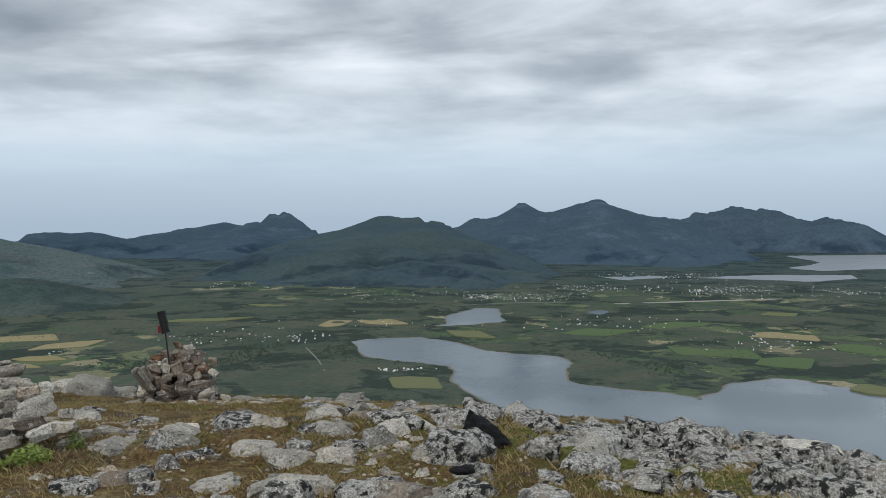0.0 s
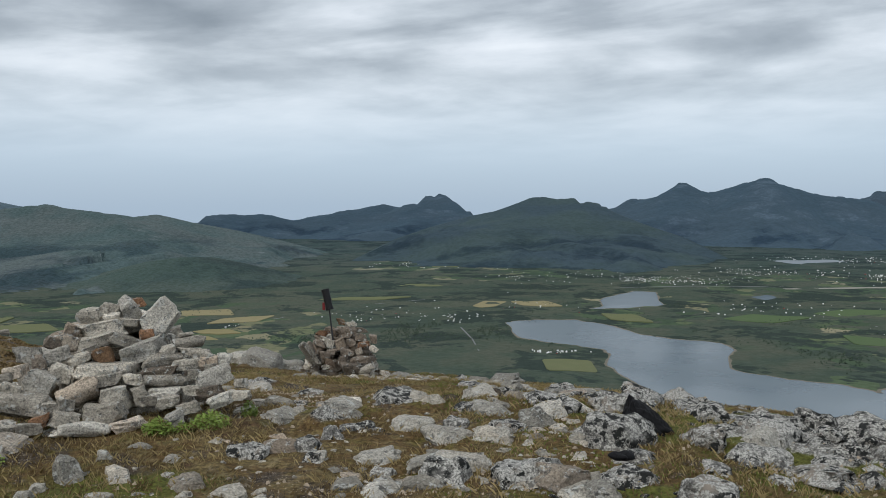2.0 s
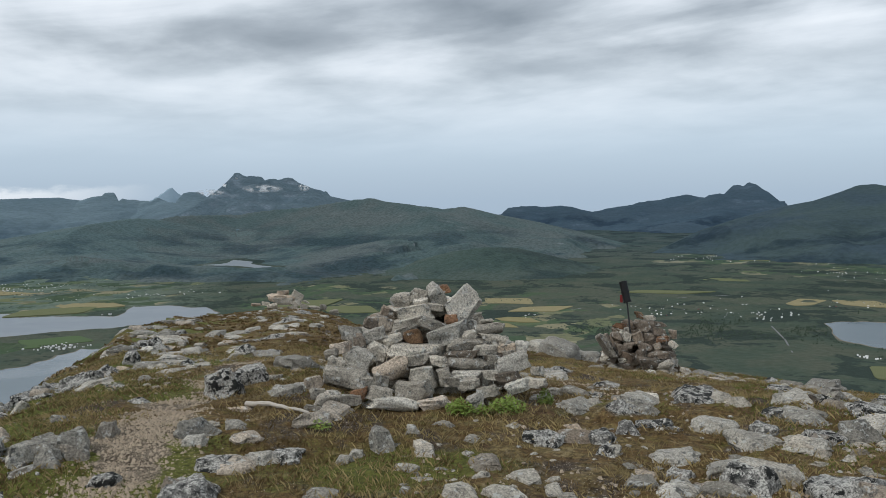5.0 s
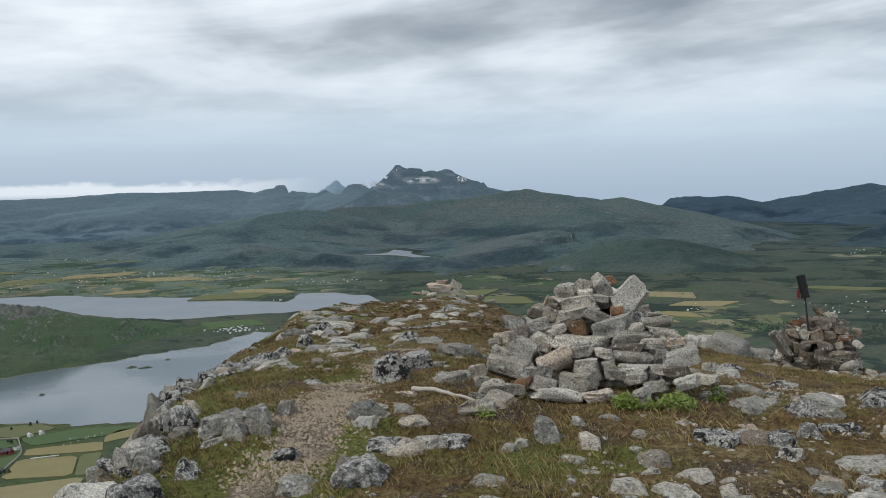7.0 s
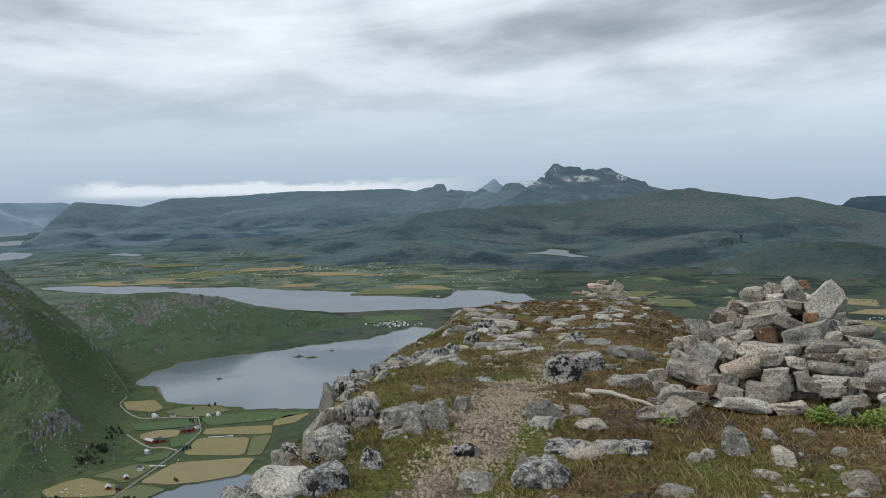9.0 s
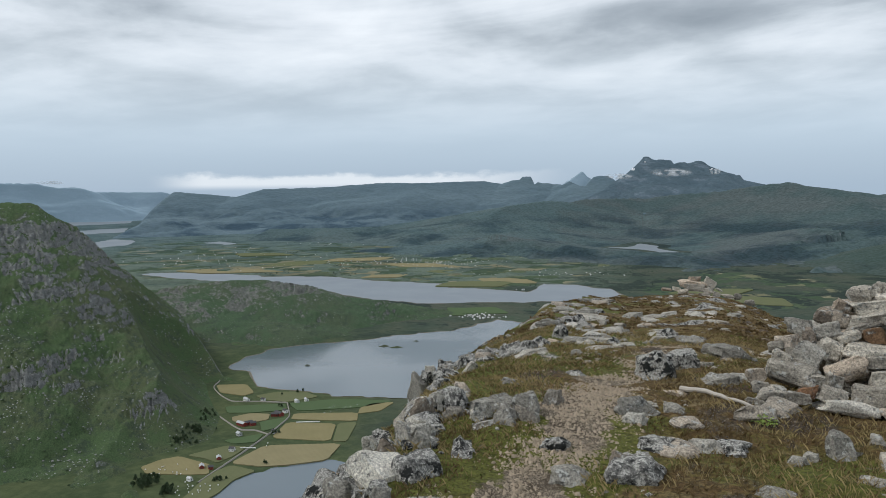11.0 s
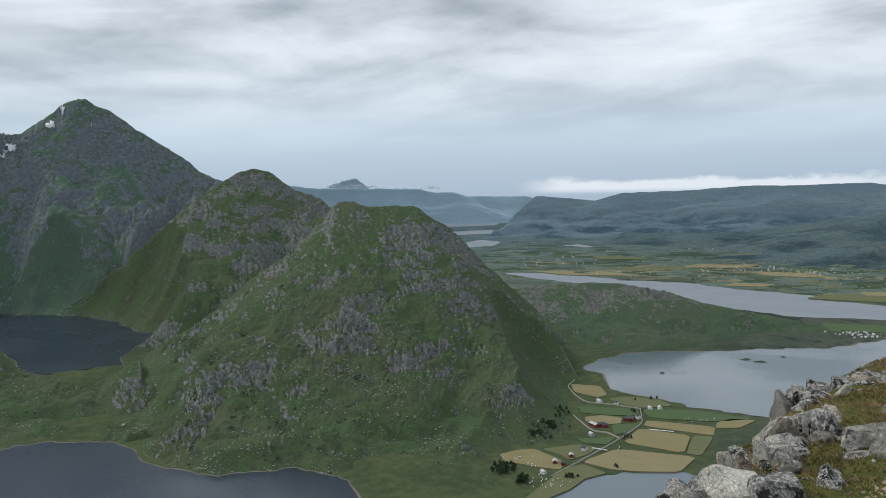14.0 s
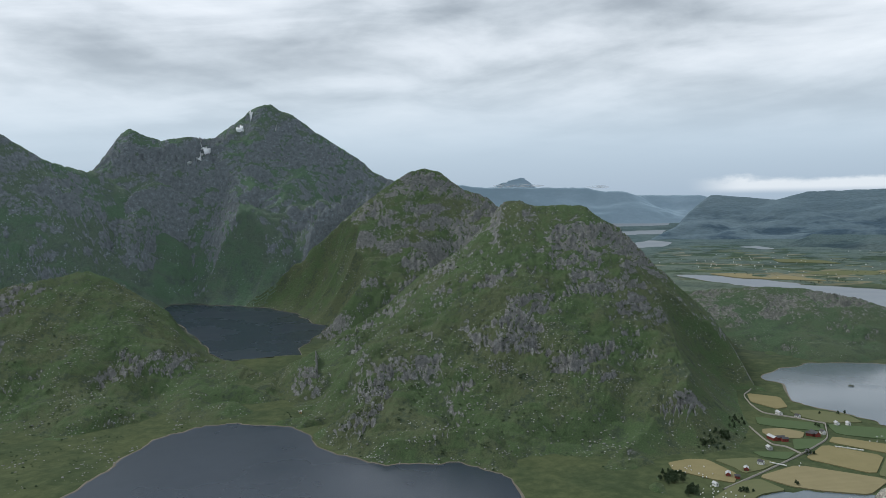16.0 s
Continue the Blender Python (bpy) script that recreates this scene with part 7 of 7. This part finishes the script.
for rows, rust in (([(18.02, -8.1, 0.67, 0.57, 5), (17.37, -8.31, 0.89, 0.53, -8), (19.32, -8.86, 1.02, 0.72, 15), (17.61, -8.89, 1.09, 0.96, 15), (16.61, -8.73, 0.96, 0.49, 8), (16.61, -9.24, 0.96, 0.65, 0), (15.81, -9.34, 0.69, 0.72, -10), (18.83, -9.63, 0.56, 0.76, 0), (19.54, -9.63, 0.92, 0.76, -8), (18.09, -9.64, 0.96, 1.02, 22), (17.32, -9.56, 0.76, 0.52, 5), (16.49, -9.73, 0.96, 0.59, -8)], (0, 2, 11)), ([(20.24, -10.3, 1.36, 2.15, -28), (15.75, -10.06, 0.82, 0.72, 25), (17.63, -10.26, 1.22, 0.69, 8), (16.77, -10.2, 0.59, 0.56, -40), (19.2, -10.41, 0.89, 0.76, -15), (18.7, -10.22, 0.82, 0.49, -5), (18.79, -10.92, 0.98, 0.8, 28), (17.91, -10.72, 0.85, 0.69, -10), (16.76, -10.76, 1.49, 0.63, 4), (17.47, -11.44, 1.42, 1.09, -5), (16.3, -11.54, 1.36, 1.16, -30), (20.18, -9.9, 0.53, 0.93, 40), (14.98, -11.73, 0.8, 0.63, -20)], ())):
    course(small_cairn, rows, -12.0, -8.0, 11.55, 12.15, rnd, rust, (), 0.6)
at, r = on_summit(18.0, -11.4)
hub = Vector((-math.sin(radians(18.1)) * 12.25, math.cos(radians(18.1)) * 12.25, 0))
fill_cairn(small_cairn, (hub.x, hub.y, EYE.z + 12.25 * math.tan(radians(-11.6))), 18.1, [(0.0, 0.50), (0.2, 0.45), (0.42, 0.34), (0.6, 0.18), (0.70, 0.08)], 0.8, 0.17, rnd, BROWN + STONES[:3])
far_cairn = thing("cairn", "low flat cairn of pale slabs on the far summit", "cairn")
course(far_cairn, [(43.07, -6.63, 1.93, 0.6, -3), (42.96, -6.3, 0.96, 0.45, 5), (41.95, -6.59, 0.96, 0.69, -38), (42.11, -7.13, 0.76, 0.76, -30), (44.1, -7.0, 0.69, 0.49, 20), (43.67, -7.21, 0.72, 0.49, -5), (42.93, -6.85, 1.38, 0.53, 0), (41.36, -6.99, 0.49, 0.36, -30), (40.79, -7.39, 0.89, 0.36, -8), (42.3, -7.36, 0.78, 0.36, -5), (44.76, -7.07, 0.69, 0.36, 10), (40.18, -7.4, 0.56, 0.56, -10), (39.43, -7.76, 0.69, 0.43, -5), (41.52, -7.3, 0.67, 0.53, -20)], -8.0, -6.4, 34.5, 35.5, rnd, brown=0.0)

# the marker in the small cairn
BLACK = plain("black_rubber", (0.012, 0.012, 0.013), 0.55, 30, 0.3)
STEEL = plain("dark_steel_rod", (0.05, 0.05, 0.052), 0.5, 20, 0.2, 0.7)
RED = plain("red_tape", (0.16, 0.02, 0.02), 0.6, 20, 0.2)


def along(az, dip, d):
    e = radians(dip)
    return EYE + Vector((-math.sin(radians(az)) * math.cos(e), math.cos(radians(az)) * math.cos(e), math.sin(e))) * d


def rod(bm, a, b, r1, r2, segments=20):
    m = Matrix.Translation((a + b) / 2) @ (b - a).to_track_quat("Z", "Y").to_matrix().to_4x4()
    bmesh.ops.create_cone(bm, cap_ends=True, segments=segments, radius1=r1, radius2=r2, depth=(b - a).length, matrix=m)
    return bm


marker = thing("marker_post", "black tube on a thin dark rod standing in a cairn", "marker")
foot, neck, head = along(18.55, -9.15, 12.0), along(18.80, -7.25, 12.0), along(19.10, -5.88, 12.0)
part("rod", rod(bmesh.new(), foot - Vector((0, 0, 0.15)), neck + (head - neck) * 0.2, 0.013, 0.011), STEEL, marker)
tube = part("tube", rod(bmesh.new(), neck, head, 0.052, 0.057, 28), BLACK, marker, "black ribbed tube with an open top")
up = (head - neck).normalized()
for k in (0.02, 0.5, 0.98):
    p = neck + (head - neck) * k
    part("band", rod(bmesh.new(), p - up * 0.012, p + up * 0.012, 0.060, 0.060, 28), BLACK, tube)
part("rim", rod(bmesh.new(), head - up * 0.02, head + up * 0.012, 0.044, 0.044, 24), STEEL, tube)
flag = bmesh.new()
p = along(19.20, -7.0, 12.12)
for i in range(3):
    box(flag, p.x - 0.02, p.x + 0.02, p.y - 0.012 + 0.008 * i, p.y - 0.004 + 0.008 * i, p.z - 0.06 + 0.02 * i, p.z + 0.05)
part("tape", flag, RED, marker, "strip of red tape")

# the black bags beside the large boulder
CLOTH = plain("black_nylon", (0.008, 0.008, 0.009), 0.75, 40, 0.35, 0.0, 0.15)


pack = thing("backpack", "black nylon backpack lying behind a lichen boulder", "backpack")
d = 5.55


def crumpled(origin, profile, thick, seed, folds=1.0):
    """A limp bag: a side profile (metres across and up) swelled to a thickness, with creases."""
    bm = bmesh.new()
    cu, cv = sum(p[0] for p in profile) / len(profile), sum(p[1] for p in profile) / len(profile)
    layers = []
    for k, grow in ((-0.5, 0.45), (-0.38, 0.82), (-0.15, 1.0), (0.15, 1.0), (0.38, 0.82), (0.5, 0.45)):
        layers.append([bm.verts.new((cu + (u - cu) * grow, k * thick, cv + (v - cv) * grow)) for u, v in profile])
    for one, two in zip(layers[:-1], layers[1:]):
        for i in range(len(profile)):
            j = (i + 1) % len(profile)
            bm.faces.new((one[i], one[j], two[j], two[i]))
    bm.faces.new(layers[0]), bm.faces.new(layers[-1])
    bmesh.ops.triangulate(bm, faces=bm.faces[:])
    for _ in range(3):
        bmesh.ops.subdivide_edges(bm, edges=[e for e in bm.edges if e.calc_length() > 0.012], cuts=1, use_grid_fill=True)
        bmesh.ops.triangulate(bm, faces=bm.faces[:])
    bmesh.ops.smooth_vert(bm, verts=bm.verts[:], factor=0.25, use_axis_x=True, use_axis_y=True, use_axis_z=True)
    bmesh.ops.recalc_face_normals(bm, faces=bm.faces[:])
    bm.normal_update()
    for v in bm.verts:
        p = v.co * 13 + Vector((seed, 0, 0))
        v.co += v.normal * folds * (0.022 * (0.3 - abs(noise.noise(p))) + 0.010 * (0.3 - abs(noise.noise(p * 2.7))))
    for f in bm.faces:
        f.smooth = True
    for v in bm.verts:
        v.co += Vector(origin)
    return bm


here = along(-1.8, -14.25, d)
part("body", crumpled(here, [(0.0, 0.0), (0.015, 0.05), (0.035, 0.13), (0.05, 0.085), (0.08, 0.085), (0.16, 0.045), (0.23, -0.015), (0.30, -0.09), (0.315, -0.16), (0.25, -0.22), (0.12, -0.2), (0.0, -0.12)], 0.24, 3.3, 1.3), CLOTH, pack)
part("top_flap", crumpled(here + Vector((0.02, -0.09, 0.0)), [(0.0, 0.0), (0.02, 0.045), (0.07, 0.03), (0.13, 0.0), (0.16, -0.05), (0.1, -0.06), (0.03, -0.04)], 0.09, 8.1, 0.6), CLOTH, pack)
part("shoulder_strap", crumpled(here + Vector((0.06, -0.125, -0.01)), [(0.0, 0.0), (0.1, -0.02), (0.2, -0.09), (0.21, -0.115), (0.1, -0.05), (0.0, -0.025)], 0.03, 2.1, 0.4), CLOTH, pack)
pouch = thing("pouch", "small black nylon pouch on the rocks", "pouch")
spot, r = on_summit(-1.55, -17.0)
here = along(-0.75, -16.85, r - 0.16)
part("body", crumpled(here, [(0.0, -0.01), (0.03, 0.012), (0.06, 0.006), (0.10, 0.018), (0.135, 0.004), (0.145, -0.02), (0.1, -0.03), (0.03, -0.03)], 0.09, 5.0, 0.6), CLOTH, pouch)
part("flap", crumpled(here + Vector((0.04, -0.035, -0.005)), [(0.0, 0.0), (0.02, 0.012), (0.06, 0.010), (0.07, -0.01), (0.02, -0.012)], 0.05, 6.0, 0.4), CLOTH, pouch)

# a bleached stick
STICK = plain("bleached_wood", (0.42, 0.38, 0.33), 0.85, 30, 0.25)
stick_a, _ = on_summit(45.2, -13.6)
stick_b, _ = on_summit(40.6, -15.0)
bm = bmesh.new()
hoops = []
for i in range(10):
    k = i / 9
    p = stick_a.lerp(stick_b, k)
    p.z = float(summit_height(np.array([p.x]), np.array([p.y]))[0][0]) + 0.03 + 0.015 * math.sin(7 * k)
    p.x += 0.03 * math.sin(5 * k)
    size = 0.021 - 0.011 * k
    hoops.append([bm.verts.new(p + Vector((0, math.cos(t) * size, math.sin(t) * size))) for t in [j * 0.785 for j in range(8)]])
for one, two in zip(hoops[:-1], hoops[1:]):
    for j in range(8):
        bm.faces.new((one[j], one[(j + 1) % 8], two[(j + 1) % 8], two[j]))
bm.faces.new(hoops[0]), bm.faces.new(hoops[-1])
bmesh.ops.recalc_face_normals(bm, faces=bm.faces[:])
tagged(part("stick", bm, STICK, None), "bleached bent stick lying on the heath", "stick")

# ---- plants and gravel ----
GRASS = plain("dry_summit_grass", (0.34, 0.265, 0.125), 0.85, 3, 0.4)
HEATHER = plain("brown_green_heather", (0.155, 0.108, 0.050), 0.9, 2, 0.5)
MOSS = plain("green_moss_tufts", (0.130, 0.152, 0.034), 0.9, 2, 0.4)
HERB = plain("bright_green_leaves", (0.19, 0.26, 0.05), 0.6, 9, 0.35)
GRIT = plain("pale_gravel", (0.35, 0.285, 0.21), 0.9, 30, 0.5)


def blades(name, mat, count, seed, tall, wide, per, where, label, lean=0.6):
    """Tufts of short blades: count tufts, per blades each."""
    g = np.random.default_rng(seed)
    az = g.uniform(*where[:2], count * 6)
    r = np.sqrt(g.uniform(where[2] ** 2, where[3] ** 2, count * 6))
    x, y = -np.sin(np.radians(az)) * r, np.cos(np.radians(az)) * r
    rim = np.interp(az, EDGE[:, 0], EDGE[:, 2])
    k = rockiness(x, y, az)
    if name == "moss":
        k = k + np.where((az > 12) & (az < 48) & (fbm(x, y, 2, 5) < 0.25), 1, 0)
    ok = (r < rim + 1) & (k < 0.12) & (trail(x, y) + 0.4 * fbm(x / 0.45, y / 0.45, 3, 19) > 0.30) & (fbm(x / 0.9, y / 0.9, 3, seed) > g.uniform(-0.45, 0.25, count * 6))
    x, y = x[ok][:count], y[ok][:count]
    x, y = np.repeat(x, per) + g.normal(0, 0.05, len(x) * per), np.repeat(y, per) + g.normal(0, 0.05, len(y) * per)
    z = summit_height(x, y)[0] - 0.01
    n = len(x)
    t, h = g.uniform(0, 6.28, n), tall * g.uniform(0.4, 1.2, n)
    dx, dy = np.cos(t), np.sin(t)
    bend = g.uniform(0.1, lean, n) * h
    base = np.stack([x, y, z], 1)
    side = np.stack([-dy, dx, 0 * dx], 1) * (wide * g.uniform(0.5, 1.3, n))[:, None]
    tip = base + np.stack([dx * bend, dy * bend, h], 1)
    midp = base + np.stack([dx * bend * 0.35, dy * bend * 0.35, h * 0.6], 1)
    co = np.stack([base - side, base + side, midp + side * 0.8, tip, midp - side * 0.8], 1).reshape(-1, 3)
    i = np.arange(n)[:, None] * 5
    faces = (i + np.array([[0, 1, 2, 3, 4]]))
    to_object(name, co, faces, mat, smooth=False, label=label, category="plants", kind="stuff")


blades("heather", HEATHER, 10000, 91, 0.034, 0.0042, 10, (-30, 74, 3.8, 14), "low brown and green heather on the summit", 1.2)
blades("moss", MOSS, 5200, 92, 0.026, 0.005, 10, (-30, 74, 3.8, 14), "green moss and crowberry tufts on the summit", 1.2)
blades("grass", GRASS, 5000, 93, 0.050, 0.0022, 9, (-30, 74, 3.8, 12), "dry yellow grass blades on the summit", 1.3)
blades("heather", HEATHER, 2500, 94, 0.05, 0.03, 7, (28, 58, 12, 34), "brown heather on the far end of the summit", 1.2)


def make_herb(az, dip, wide, tall, count, seed):
    rnd = random.Random(seed)
    at, r = on_summit(az, dip)
    w, h = r * math.tan(radians(wide)), r * math.tan(radians(tall))
    bm = bmesh.new()
    for _ in range(count):
        t, k = rnd.uniform(0, 6.28), rnd.random() ** 0.6
        p = at + Vector((math.cos(t) * k * w / 2, math.sin(t) * k * w / 2 * 0.7 + 0.05, rnd.uniform(0.02, h) * (1.1 - k * 0.6)))
        u = Vector((rnd.gauss(0, 1), rnd.gauss(0, 1), rnd.gauss(0, 0.5))).normalized()
        v = u.cross(Vector((rnd.gauss(0, 0.4), rnd.gauss(0, 0.4), 1))).normalized()
        s = rnd.uniform(0.006, 0.015)
        pts = [p - u * s, p - u * s * 0.2 + v * s * 0.55, p + u * s, p - u * s * 0.2 - v * s * 0.55]
        bm.faces.new([bm.verts.new(q) for q in pts])
    ob = part("herb_clump", bm, HERB, None)
    tagged(ob, "bright green leafy herbs growing at the foot of a cairn", "plant", "herbs at the cairn")


for i, (az, dip, w, h, count) in enumerate([(30.6, -14.9, 2.2, 1.3, 620), (27.1, -14.9, 2.9, 1.4, 800), (24.5, -14.2, 1.2, 1.4, 420), (40.5, -15.6, 2.0, 0.8, 160), (29.0, -14.9, 1.6, 0.9, 200)]):
    make_herb(az, dip, w, h, count, 600 + i)


def make_gravel():
    g = np.random.default_rng(8)
    n = 24000
    line = np.array([(-3.0, 1.6), (-3.2, 1.9), (-3.55, 2.35), (-3.95, 2.95), (-4.45, 3.55), (-5.0, 4.2), (-5.9, 5.45), (-7.1, 7.1)])
    along_it = g.uniform(0, len(line) - 1.001, n)
    x, y = (np.interp(along_it, np.arange(len(line)), line[:, k]) + g.normal(0, 0.16, n) for k in (0, 1))
    keep = fbm(x / 0.35, y / 0.35, 3, 16) > g.uniform(-0.35, 0.35, n)
    az, r = g.uniform(-28, 74, 60000), np.sqrt(g.uniform(3.8**2, 11**2, 60000))
    x2, y2 = -np.sin(np.radians(az)) * r, np.cos(np.radians(az)) * r
    spread = fbm(x2 / 0.8, y2 / 0.8, 3, 15) > g.uniform(0.1, 0.4, 60000)
    x, y = np.concatenate([x[keep], x2[spread]]), np.concatenate([y[keep], y2[spread]])
    n = len(x)
    z = summit_height(x, y)[0]
    s = 0.0028 + 0.014 * g.random(n) ** 5
    octa = np.array([(1, 0, -0.3), (0, 1, -0.3), (-1, 0, -0.3), (0, -1, -0.3), (0.3, 0.2, 0.8), (-0.3, -0.1, 0.75)])
    tri = np.array([(0, 1, 4), (1, 2, 5), (2, 3, 5), (3, 0, 4), (1, 5, 4), (3, 4, 5)])
    t = g.uniform(0, 6.28, n)
    jit = octa[None] * (1 + 0.5 * g.uniform(-1, 1, (n, 6, 1))) * s[:, None, None]
    co = np.stack([jit[..., 0] * np.cos(t)[:, None] * 1.15 - jit[..., 1] * np.sin(t)[:, None], jit[..., 0] * np.sin(t)[:, None] * 1.15 + jit[..., 1] * np.cos(t)[:, None], jit[..., 2] * 0.9], -1) + np.stack([x, y, z + 0.2 * s], 1)[:, None]
    to_object("gravel", co.reshape(-1, 3), (tri[None] + 6 * np.arange(n)[:, None, None]).reshape(-1, 3), GRIT, smooth=False, label="pale gravel and stone chips on a trodden path", category="gravel", kind="stuff")


make_gravel()
